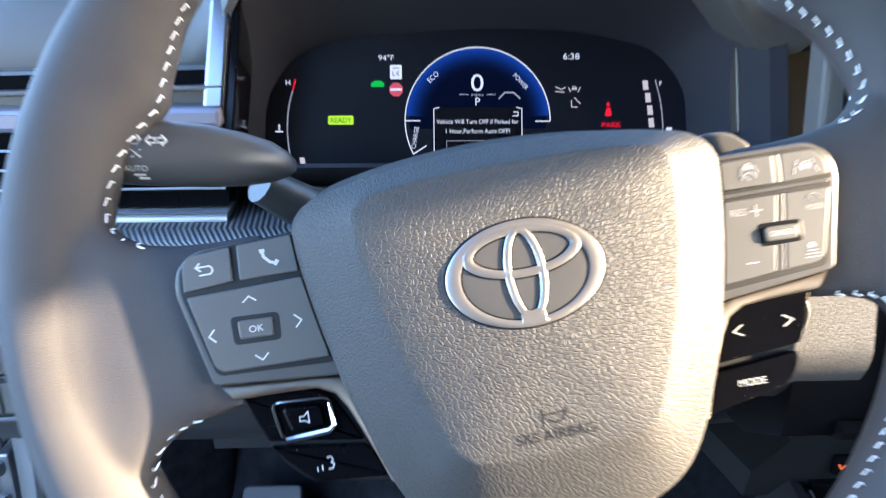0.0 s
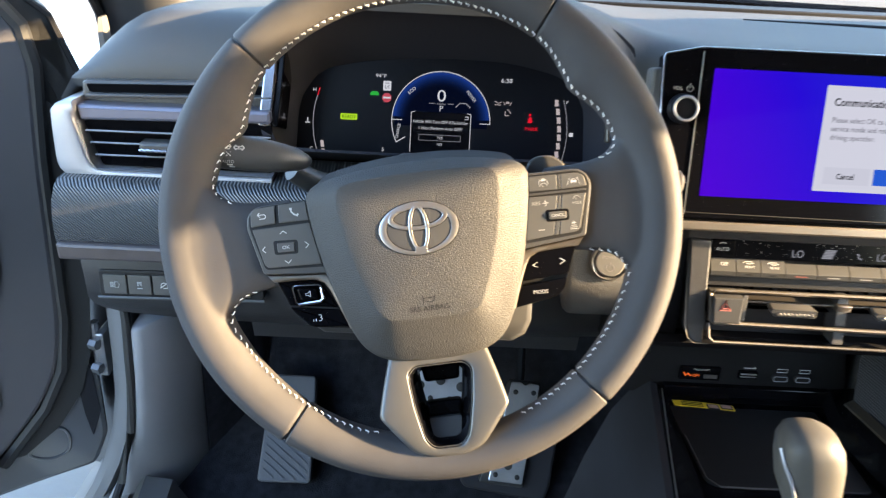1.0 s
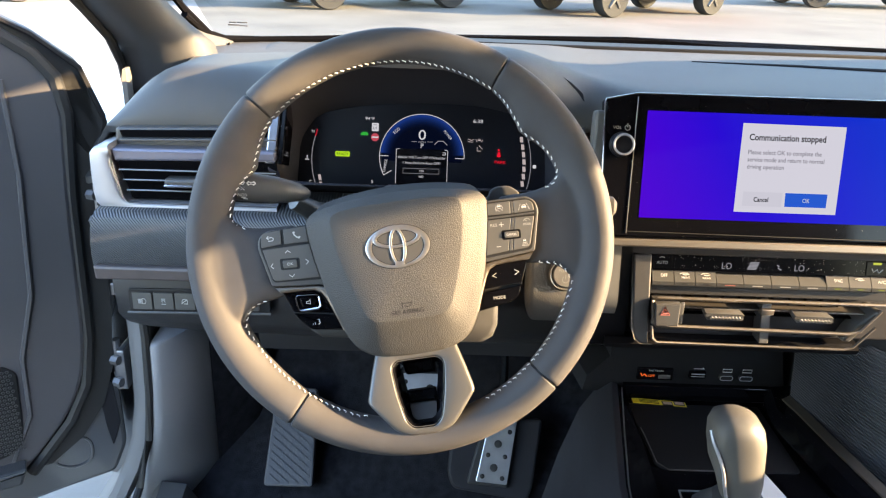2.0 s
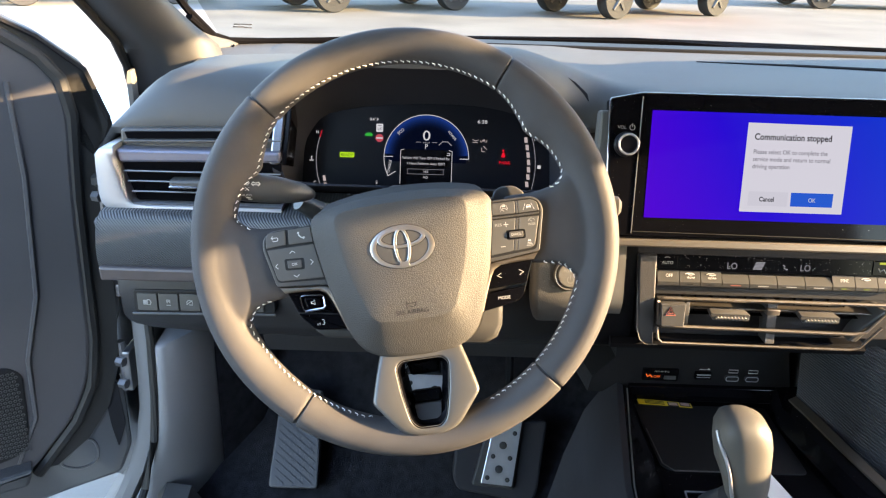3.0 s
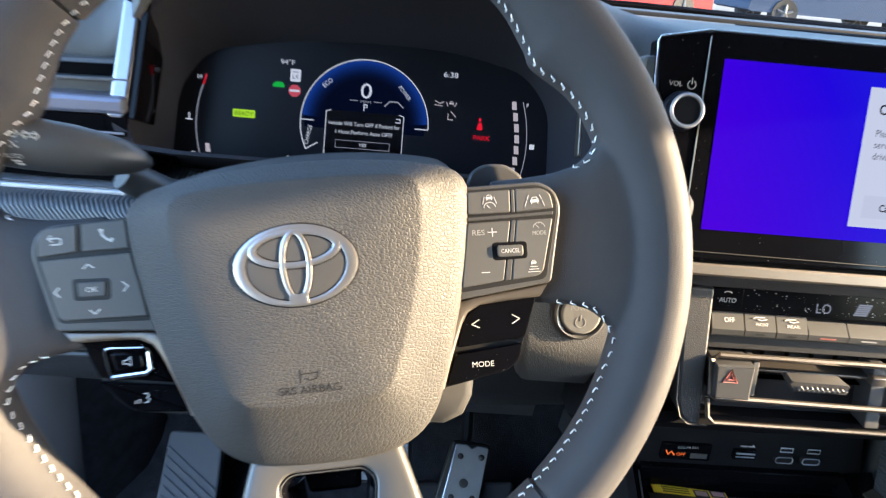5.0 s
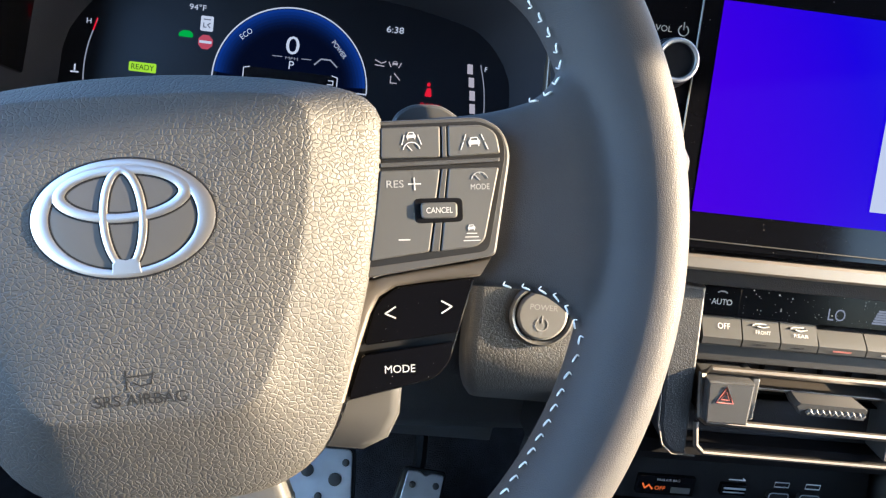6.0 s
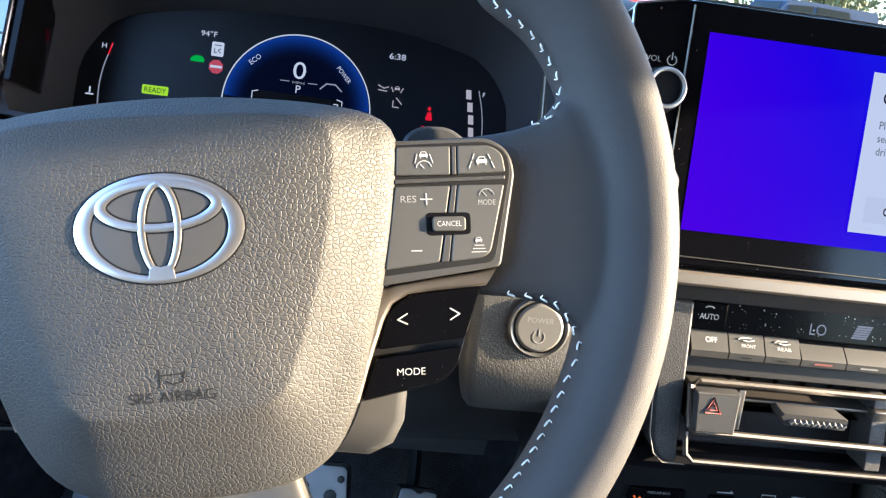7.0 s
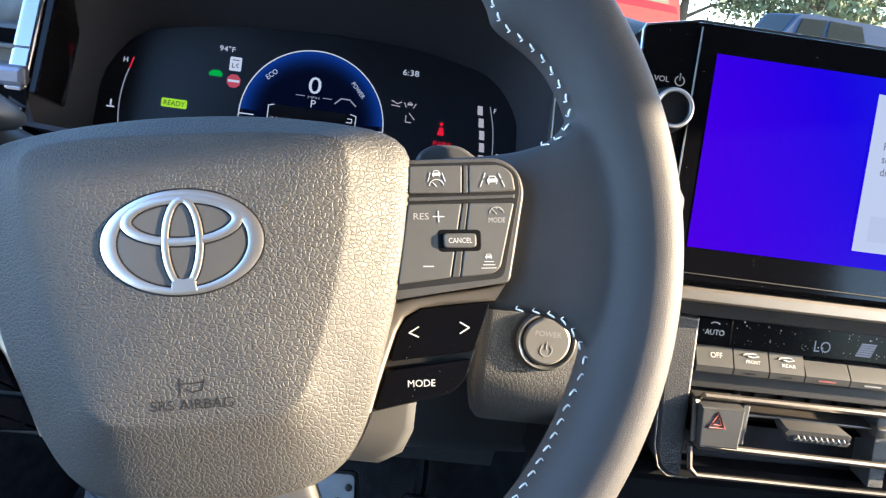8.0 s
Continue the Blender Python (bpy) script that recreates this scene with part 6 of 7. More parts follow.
for k in range(3):
    part("label_bar", Geo(False).plate([(0.303, 0.2518 - 0.003 * k), (0.327, 0.2492 - 0.003 * k), (0.327, 0.2479 - 0.003 * k), (0.303, 0.2505 - 0.003 * k)], 0.585, 0.5859, 0), BLACK, label)

# ---- footwell ----
def flare(z):
    """How far the door opening's edge runs outwards towards the sill."""
    return -1.25 * max(0.0, 0.45 - z) ** 2 - 0.04 * max(0.0, 0.535 - z)


floor = part("floor", Geo(False).loft([[(x, y, z) for y, z in ((-1.9, 0.24), (-0.2, 0.215), (0.30, 0.205), (0.46, 0.215), (0.60, 0.30), (0.72, 0.52), (0.74, 0.70), (0.80, 0.70), (0.80, 0.12), (-1.9, 0.12))] for x in (-0.40, -0.2, 0.0, 0.19, 0.60, 1.08)]), CARPET)
tagged(floor, "black carpeted footwell floor and bulkhead", "floor", kind="structure")


def tilted(x, y, z, tilt, turn=0):
    return face(x, y, z, tilt) @ pose(0, 0, 0, 0, 0, turn)


rest = thing("foot_rest", tilted(-0.200, 0.515, 0.308, 40), "grey ribbed rubber foot rest", "foot rest")
part("pad", Geo().plate(rounded([(-42, -72), (42, -72), (37, 95), (-35, 95)], 8), -20, 0, 3), MAT_RUBBER, rest)
for i in range(12):
    v = -66 + 12.6 * i
    a = [(-34, v), (34, v - 52)]
    lo_v = -66
    line = [(x, max(lo_v, y)) for x, y in a]
    if line[1][1] == lo_v:
        line[1] = (-34 + (v - lo_v) / 52 * 68, lo_v)
    if line[0][1] > 84:
        k = (line[0][1] - 84) / 52
        line[0] = (-34 + 68 * k, 84)
    if (line[1][0] - line[0][0]) > 4:
        part("rib", Geo().strokes([line], 3.2, 0.2, 1.6), MAT_RUBBER, rest)
gas = thing("accelerator_pedal", tilted(0.152, 0.500, 0.318, 30, -5), "drilled aluminium accelerator pedal", "pedal")
part("backing", Geo().plate(rounded([(-44, -62), (27, -62), (36, 103), (-16, 103)], 6), -14, -3, 3), RUBBER, gas)
part("housing", Geo().plate(rounded([(-78, -52), (-66, -74), (62, -82), (70, -60), (76, 60), (-60, 40), (-78, -10)], 10), -34, -13, 5), LOWER, gas, "black plastic pedal housing")
part("plate", Geo().plate(rounded([(-29, -56), (24, -56), (33, 99), (18, 100), (11, 95), (4, 100), (-11, 99)], 3), -4, 1.2, 1), ALUMINIUM, gas, "drilled aluminium plate")
for u, v, r in ((-19, -46, 4), (15, -46, 4), (-1, -30, 6.5), (-13, -10, 4), (16, -10, 4), (2, 10, 6.5), (-8, 30, 4), (20, 32, 4), (6, 50, 6), (-3, 84, 4), (25, 86, 4)):
    part("rubber_stud", Geo().loft([up(ellipse(u, v, r, r, 16), 0.5), up(ellipse(u, v, r, r, 16), 2.2), up(ellipse(u, v, r * 0.7, r * 0.7, 16), 2.8)]), RUBBER, gas)
part("arm", Geo().tube([(0, 60, -10), (4, 110, -25), (0, 180, -40)], 8, 8), BLACK, gas)
brake = thing("brake_pedal", tilted(0.036, 0.470, 0.444, 32), "drilled aluminium brake pedal", "pedal")
part("backing", Geo().plate(rounded([(-54, -38), (54, -38), (50, 36), (-50, 36)], 8), -12, -2, 3), RUBBER, brake)
part("plate", Geo().plate(rounded([(-50, -34), (50, -34), (46, 32), (-46, 32)], 7), -3, 1.2, 1), ALUMINIUM, brake, "drilled aluminium plate")
for u, v, r in ((-30, 0, 7), (0, 8, 7), (30, 0, 7), (-14, -18, 4), (14, -18, 4), (-40, 18, 4), (40, 18, 4)):
    part("rubber_stud", Geo().loft([up(ellipse(u, v, r, r, 16), 0.5), up(ellipse(u, v, r, r, 16), 2.2), up(ellipse(u, v, r * 0.7, r * 0.7, 16), 2.8)]), RUBBER, brake)
part("arm", Geo().tube([(0, 20, -10), (0, 90, -30), (0, 190, -40)], 9, 8), BLACK, brake)
kick = part("kick_panel", Geo(False).loft([[(-0.391 + flare(z) + b, 0.432 + c, z), (-0.385 + flare(z), 0.428 + c, z), (-0.375 + 0.8 * flare(z), 0.433 + c, z), (-0.36 + 0.6 * flare(z), 0.452 + c, z), (-0.344 + 0.3 * flare(z), 0.482 + c, z), (-0.334, 0.53, z), (-0.330, 0.68, z), (-0.40, 0.68, z)] for z, b, c in [(z, 0, 0) for z in (0.20, 0.24, 0.28, 0.32, 0.36, 0.40, 0.47, 0.535)] + [(0.541, 0.002, 0.004)]]), KICK, sharp=60)
liner = part("footwell_liner", Geo(False).loft([[(-0.332, 0.53, z), (-0.26, 0.62, z), (-0.25, 0.70, z), (-0.331, 0.70, z)] for z in (0.2, 0.7)]), CARPET)
tagged(liner, "black carpet lining the side of the footwell", "carpet", kind="structure")
tagged(kick, "dark grey plastic kick panel beside the footwell", "panel", kind="structure")
sill = part("sill_trim", Geo(False).loft([[(-0.415, y, z0), (-0.40, y, z0 + 0.02), (-0.36, y, z0 + 0.015), (-0.34, y, z0 - 0.02), (-0.34, y, 0.16), (-0.415, y, 0.16)] for y, z0 in ((0.44, 0.26), (0.36, 0.235), (0.25, 0.225), (-0.3, 0.225), (-1.2, 0.225))]), SATIN)
tagged(sill, "dark grey door sill trim", "trim", kind="structure")

# ---- body side, pillar and open door ----
LEVELS = (0.12, 0.20, 0.25, 0.30, 0.36, 0.42, 0.48, 0.60)
post = part("hinge_pillar", Geo(False).loft([[(-0.400 + flare(z), 0.440, z), (-0.415 + flare(z), 0.441, z), (-0.427 + flare(z), 0.450, z), (-0.431 + flare(z), 0.475, z), (-0.435 + flare(z), 0.68, z), (-0.395, 0.68, z)] for z in LEVELS]), PAINT)
part("jamb", Geo(False).loft([[(-0.43, 0.53, z), (-0.455, 0.545, z), (-0.53, 0.60, z), (-0.64, 0.63, z), (-0.66, 0.90, z), (-0.43, 0.90, z)] for z in (0.16, 0.45, 0.84)]), SHADED_PAINT, post, "shaded inner face of the pillar and wing")
tagged(post, "graphite painted front door pillar of the car body", "pillar", kind="structure")
upper_post = part("hinge_pillar_upper", Geo(False).loft([[(-0.402, 0.442, z), (-0.430, 0.448, z), (-0.452, 0.475, z), (-0.462, 0.52, z), (-0.47, 0.68, z), (-0.395, 0.68, z)] for z in (0.603, 0.7, 0.80, 0.835)] + [[(-0.405, 0.455, 0.845), (-0.428, 0.46, 0.845), (-0.447, 0.485, 0.845), (-0.456, 0.525, 0.845), (-0.464, 0.675, 0.845), (-0.40, 0.675, 0.845)]]), RUBBER)
tagged(upper_post, "dark sealed upper door pillar behind the dash end", "pillar", kind="structure")
seal = part("door_seal", Geo(False).tube([(-0.398, 0.436, 0.85), (-0.397, 0.434, 0.70), (-0.395, 0.433, 0.55), (-0.399, 0.432, 0.45), (-0.407, 0.428, 0.37), (-0.424, 0.410, 0.29), (-0.428, 0.36, 0.258), (-0.425, 0.2, 0.245), (-0.42, -0.6, 0.245)], 0.0065, 8), RUBBER)
tagged(seal, "black rubber door seal round the opening", "seal", kind="structure")
outer_sill = part("outer_sill", Geo(False).loft([[(-0.425, y, 0.25), (-0.47, y, 0.235), (-0.50, y, 0.19), (-0.49, y, 0.12), (-0.42, y, 0.12)] for y in (0.62, 0.3, -1.5)]), PAINT)
tagged(outer_sill, "graphite painted outer door sill", "sill", kind="structure")
for z in (0.465, 0.74):
    hinge = thing("door_hinge", pose(-0.470, 0.498, z), "bare steel door hinge bolted to the pillar", "hinge", "door hinges")
    part("leaf", Geo(False).box((0.012, 0.01, 0), (0.012, 0.06, 0.07), 0.003), STEEL, hinge)
    part("leaf", Geo(False).box((-0.028, 0.012, 0.004), (0.06, 0.012, 0.05), 0.003), STEEL, hinge)
    part("pin", Geo(False).tube([(0, -0.004, -0.042), (0, -0.004, 0.046)], 0.007, 10), STEEL, hinge)
    for dz in (-0.02, 0.02):
        part("bolt", Geo(False).tube([(0.0, -0.022, dz), (0.012, -0.026, dz)], 0.008, 6), STEEL, hinge)
boot = part("cable_boot", Geo(False).tube([(-0.45 + 0.012 * math.sin(k * 0.28), 0.462 + 0.002 * k, 0.80 - 0.0075 * k) for k in range(24)], [0.019 if k % 2 else 0.0145 for k in range(24)], 14), RUBBER)
tagged(boot, "black ribbed rubber cable boot between pillar and door", "cable boot")
strap = part("check_strap", Geo(False).box((-0.485, 0.50, 0.60), (0.10, 0.012, 0.02), 0.003), STEEL)
tagged(strap, "steel door check strap", "check strap")

DOOR = Matrix(((-0.866, 0, 0.5, -0.50), (-0.5, 0, -0.866, 0.46), (0, 1, 0, 0), (0, 0, 0, 1)))
door = thing("door_1", DOOR, "open grey car door with dark inner trim", "door", kind="structure")
SHELL = [(-0.048, 0.935), (-0.075, 0.862), (-0.062, 0.72), (-0.050, 0.56), (-0.018, 0.50), (-0.022, 0.47), (-0.040, 0.42), (-0.040, 0.315), (-0.018, 0.265), (0.06, 0.258), (0.16, 0.245), (1.02, 0.240), (1.05, 0.95), (0.10, 1.0), (0.02, 0.975)]
part("door_shell", Geo(False).plate(rounded(SHELL, 0.012), -0.13, -0.012, 0.008), SHADED_PAINT, door, "grey painted door shell in a darker tone for shade")
TRIM = [(0.10, 1.015), (0.046, 0.985), (0.010, 0.955), (-0.012, 0.925), (-0.017, 0.88), (-0.008, 0.76), (0.0, 0.53), (0.012, 0.46), (0.042, 0.40), (0.109, 0.3245), (0.16, 0.302), (1.0, 0.302), (1.0, 0.95)]
part("door_trim", Geo(False).plate(rounded(TRIM, [0.01, 0.01, 0.01, 0.02, 0.03, 0.05, 0.05, 0.05, 0.05, 0.03, 0.02, 0.02, 0.02]), -0.03, 0.004, 0.006), DOORSKIN, door, "dark grained inner trim")
part("trim_fold", Geo(False).tube([(0.052, 0.93, 0.004), (0.05, 0.80, 0.006), (0.062, 0.62, 0.006), (0.088, 0.52, 0.005), (0.092, 0.42, 0.004), (0.13, 0.335, 0.002)], 0.004, 6), DOORSKIN, door)
part("window_seal", Geo(False).tube([(0.16, 1.035, 0.0), (0.05, 0.99, 0.0), (0.012, 0.962, 0.0), (-0.012, 0.93, 0.0), (-0.020, 0.88, -0.004), (-0.011, 0.76, -0.006), (-0.004, 0.53, -0.006), (0.008, 0.45, -0.006), (0.038, 0.39, -0.006), (0.105, 0.312, -0.006)], 0.010, 8), RUBBER, door, "black rubber door seal")
part("edge_band", Geo(False).plate([(-0.048, 0.93), (-0.060, 0.85), (-0.048, 0.72), (-0.042, 0.55), (-0.034, 0.47), (-0.014, 0.405), (0.024, 0.352), (0.075, 0.316), (0.105, 0.316), (0.040, 0.392), (0.010, 0.452), (-0.002, 0.53), (-0.009, 0.76), (-0.018, 0.88), (-0.010, 0.93)], -0.03, -0.008, 0.0), RUBBER, door, "black sealing band along the door edge")
part("mirror_sail", Geo(False).plate(rounded([(0.16, 1.10), (0.045, 1.012), (0.008, 0.990), (-0.046, 0.945), (-0.052, 0.93), (-0.074, 0.862), (-0.05, 0.80), (-0.012, 0.88), (0.0, 0.94), (0.05, 0.985), (0.16, 1.03)], 0.008), -0.06, -0.008, 0.006), RUBBER, door, "black mirror mount corner")
part("mirror_rib", Geo(False).tube([(0.045, 1.008, -0.006), (0.008, 0.987, -0.006), (-0.045, 0.940, -0.006), (-0.068, 0.87, -0.006)], 0.004, 6), BLACK, door)
GRILLE = [(0.16, 0.52), (0.115, 0.513), (0.099, 0.498), (0.102, 0.43), (0.108, 0.375), (0.125, 0.36), (0.16, 0.352), (0.26, 0.352), (0.27, 0.51)]
grille = part("speaker_grille", Geo(False).plate(rounded(GRILLE, 0.008), 0.0, 0.0075, 0.002), BLACK, door, "dark perforated speaker grille")
gh = Geo(False)
for i in range(16):
    for j in range(22):
        a, b = 0.108 + 0.0066 * i + 0.0033 * (j % 2), 0.365 + 0.0066 * j
        gh.add([(a + 0.0026 * math.cos(k * math.tau / 6), b + 0.0026 * math.sin(k * math.tau / 6), z) for z in (0.0078, 0.0092) for k in range(6)] + [(a + 0.0013 * math.cos(k * math.tau / 6), b + 0.0013 * math.sin(k * math.tau / 6), 0.0092) for k in range(6)], [(k, (k + 1) % 6, 6 + (k + 1) % 6, 6 + k) for k in range(6)] + [(6 + k, 6 + (k + 1) % 6, 12 + (k + 1) % 6, 12 + k) for k in range(6)])
tagged(part("grille_mesh", gh, SATIN, grille), kind="stuff")
part("map_pocket", Geo(False).plate(rounded([(0.108, 0.345), (0.30, 0.335), (0.30, 0.315), (0.118, 0.318)], 0.006), 0.0, 0.035, 0.006), PANEL, door, "map pocket edge")
part("stamping", Geo(False).tube([(u, v, -0.0115) for u, v in flow([(0.069, 0.312), (0.056, 0.329), (0.034, 0.347), (0.020, 0.344), (0.014, 0.326), (0.020, 0.303), (0.046, 0.297)], 0.004, True)], 0.0025, 6, True), SHADED_PAINT, door)
# Flat dark plate puts the shade of the hinge recess into colour.
part("recess_shade", Geo(False).plate(rounded([(-0.006, 0.455), (-0.030, 0.44), (-0.034, 0.36), (-0.018, 0.318), (-0.012, 0.36)], 0.006), -0.014, -0.0105, 0.001), LOWER, door, "dark plate for the shade in the recess beside the hinge")

pillar = part("front_pillar_trim", Geo(False).loft([[(x0, y - 0.005, z), (x0 + (x1 - x0) * 0.45, y - 0.03, z + 0.005), (x0 + (x1 - x0) * 0.72, y - 0.026, z + 0.008), (x0 + (x1 - x0) * 0.9, y - 0.008, z + 0.01), (x1, y + 0.022, z + 0.008), (x1 - 0.02, y + 0.07, z), (x0 + 0.015, y + 0.10, z - 0.01)] for x0, x1, y, z in ((-0.448, -0.300, 0.64, 0.80), (-0.448, -0.304, 0.62, 0.90), (-0.450, -0.313, 0.60, 0.955), (-0.458, -0.338, 0.57, 0.985), (-0.471, -0.364, 0.52, 1.03), (-0.456, -0.366, 0.36, 1.15), (-0.40, -0.345, 0.08, 1.36))]), PANEL, sharp=80)
part("pillar_seal", Geo(False).tube([(-0.449, 0.63, 0.80), (-0.449, 0.612, 0.88), (-0.450, 0.600, 0.93), (-0.454, 0.575, 0.972), (-0.464, 0.532, 1.012), (-0.470, 0.505, 1.035), (-0.455, 0.350, 1.152), (-0.40, 0.075, 1.355)], 0.007, 8), RUBBER, pillar, "black rubber strip along the pillar")
tagged(pillar, "grey windscreen pillar trim", "pillar", kind="structure")
frit = part("pillar_glass_edge", Geo(False).tube([(-0.350, 0.722, 0.965), (-0.369, 0.66, 1.01), (-0.385, 0.55, 1.09), (-0.365, 0.10, 1.36)], 0.006, 6), VOID)
tagged(frit, "black windscreen edge band", "trim", kind="structure")
quarter = part("pillar_cap", Geo(False).loft([[(-0.405, 0.50, z), (-0.411, 0.498, z), (-0.415, 0.52, z), (-0.407, 0.525, z)] for z in (0.85, 0.925)] + [[(-0.406, 0.503, 0.938), (-0.409, 0.50, 0.938), (-0.412, 0.52, 0.938), (-0.408, 0.523, 0.938)]]), PALE_TRIM)
tagged(quarter, "beige pillar end cap seen past the dash", "trim", kind="structure")
shield = part("windscreen", Geo(False).loft([[(-0.36, 0.80, 0.950), (0.37, 0.86, 0.955), (1.10, 0.80, 0.950)], [(-0.36, 0.13, 1.372), (0.37, 0.18, 1.388), (1.10, 0.13, 1.372)]], closed=False), GLASS)
shield.visible_shadow = False
tagged(shield, "clear slightly dusty windscreen", "windscreen", kind="structure")
seal_line = part("windscreen_seal", Geo(False).tube([(-0.368, 0.66, 1.0), (-0.359, 0.70, 0.977), (-0.350, 0.722, 0.965), (-0.332, 0.75, 0.954), (-0.275, 0.78, 0.951), (-0.183, 0.80, 0.953), (-0.05, 0.82, 0.959), (0.37, 0.845, 0.965), (0.84, 0.825, 0.963), (1.08, 0.80, 0.962)], 0.006, 8), VOID)
tagged(seal_line, "black rubber seal along the windscreen base", "seal", kind="structure")
note = part("windscreen_print", Geo(False).box((-0.317, 0.757, 0.9765), (0.020, 0.0006, 0.0022), 0.0002), CHAMPAGNE)
tagged(note, "faint yellowish print in the windscreen corner", "print")
for dx, dz, w in ((0.014, 0.0045, 0.018), (-0.002, 0.0042, 0.012), (0.016, -0.001, 0.014)):
    part("print_bar", Geo(False).box((-0.317 + dx, 0.757, 0.9765 + dz), (w, 0.0006, 0.0018), 0.0002), CHAMPAGNE, note)

# shell that closes the cabin
roof = part("ceiling", Geo(False).loft([[(-0.26, y, z - 0.05), (-0.20, y, z), (0.37, y, z + 0.02), (1.04, y, z), (1.09, y, low), (1.14, y, low), (1.06, y, z + 0.05), (0.37, y, z + 0.07), (-0.22, y, z + 0.05), (-0.31, y, z - 0.05)] for y, z, low in ((0.16, 1.37, 1.328), (-0.12, 1.39, 1.325), (-0.122, 1.39, RAIL), (-0.3, 1.39, RAIL), (-1.2, 1.38, RAIL), (-1.95, 1.34, RAIL))]), HEADLINER)
tagged(roof, "grey cloth car headliner", "ceiling", kind="structure")
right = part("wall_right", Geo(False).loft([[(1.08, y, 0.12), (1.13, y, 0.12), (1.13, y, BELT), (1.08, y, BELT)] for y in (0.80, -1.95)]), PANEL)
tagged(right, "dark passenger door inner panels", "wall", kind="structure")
for y0, y1, top in ((-0.72, -0.62, 1.36), (-1.95, -1.60, 1.36)):
    bp = part("wall_pillar", Geo(False).plate([(1.08, y0), (1.13, y0), (1.13, y1), (1.08, y1)], BELT - 0.02, top, 0.0), HEADLINER)
    tagged(bp, "grey cloth passenger side pillar", "pillar", kind="structure")
# Pillar out of view; its outline is set to shade wheel and dash.
ap = part("wall_pillar", Geo(False).loft([[(1.08, y, lo_z), (1.14, y, lo_z), (1.14, y, hi_z), (1.08, y, hi_z)] for y, lo_z, hi_z in ((0.80, 0.72, 0.98), (0.56, 0.86, 1.11), (0.46, 0.93, 1.155), (0.36, 0.98, 1.18), (0.24, 1.06, 1.25), (0.14, 1.115, 1.289), (0.06, 1.15, 1.287), (0.0, 1.175, 1.284), (-0.09, RAIL, 1.282), (-0.12, RAIL, 1.285))]), HEADLINER)
# Block added out of view to trim the sun on door and left pillar.
header = part("sun_block_header", Geo(False).loft([[(1.06, y, z), (1.14, y, z), (1.14, y, 1.40), (1.06, y, 1.40)] for y, z in ((-0.13, 1.322), (0.22, 1.322), (0.34, 1.332), (0.46, 1.342))]), HEADLINER)
tagged(header, "unseen grey block added at the windscreen corner to trim the sun", "header", kind="structure")
tagged(ap, "grey passenger side windscreen pillar", "pillar", kind="structure")
# Plain walls added out of view; full height cuts light and reflections from behind.
back = part("wall_back", Geo(False).loft([[(x, -1.05, 0.12), (x, -1.10, 0.12), (x, -1.10, 1.40), (x, -1.05, 1.40)] for x in (-0.42, 1.13)]), PANEL)
tagged(back, "dark wall that closes the cabin behind the front row", "wall", kind="structure")
left_wall = part("wall_left", Geo(False).loft([[(-0.42, y, 0.12), (-0.37, y, 0.12), (-0.37, y, 1.36), (-0.42, y, 1.36)] for y in (-0.80, -1.95)]), PANEL)
tagged(left_wall, "dark full-height wall that closes the rear driver side", "wall", kind="structure")
bl = part("wall_pillar", Geo(False).plate([(-0.42, -0.80), (-0.36, -0.80), (-0.36, -0.68), (-0.42, -0.68)], 0.15, 1.36, 0), HEADLINER)
tagged(bl, "grey driver side centre pillar", "pillar", kind="structure")
hood = part("bonnet", Geo(False).loft([[(x, 0.82, 0.925 - 0.05 * ((x - 0.37) / 0.75) ** 2), (x, 1.10, 0.925 - 0.05 * ((x - 0.37) / 0.75) ** 2), (x, 1.5, 0.885 - 0.06 * ((x - 0.37) / 0.75) ** 2), (x, 1.85, 0.78 - 0.08 * ((x - 0.37) / 0.75) ** 2), (x, 1.95, 0.6)] for x in (-0.42, -0.2, 0.1, 0.37, 0.64, 0.94, 1.16)], closed=False), PAINT)
tagged(hood, "graphite painted car bonnet beyond the windscreen", "bonnet", kind="structure")

# ---- outside ----
CONCRETE = bump(material("pale_dusty_concrete", (0.21, 0.20, 0.18), 0.85, vary=0.18, vary_scale=0.7), "noise", 60, 0.4, 0.004)
ground = part("ground", Geo(False).add([(-400, -400, 0), (400, -400, 0), (400, 400, 0), (-400, 400, 0)], [(0, 1, 2, 3)]), CONCRETE)
tagged(ground, "pale dusty concrete parking lot", "ground", kind="structure")
GLASS_DARK = material("dark_car_glass", (0.006, 0.009, 0.010), 0.25, spec=0.12, vary=0.1)
TYRE = bump(material("tyre_rubber", (0.02, 0.02, 0.02), 0.8, vary=0.2), "noise", 40, 0.4, 0.01)
ALLOY = material("alloy_wheel", (0.14, 0.14, 0.145), 0.4, metal=0.8, vary=0.05)


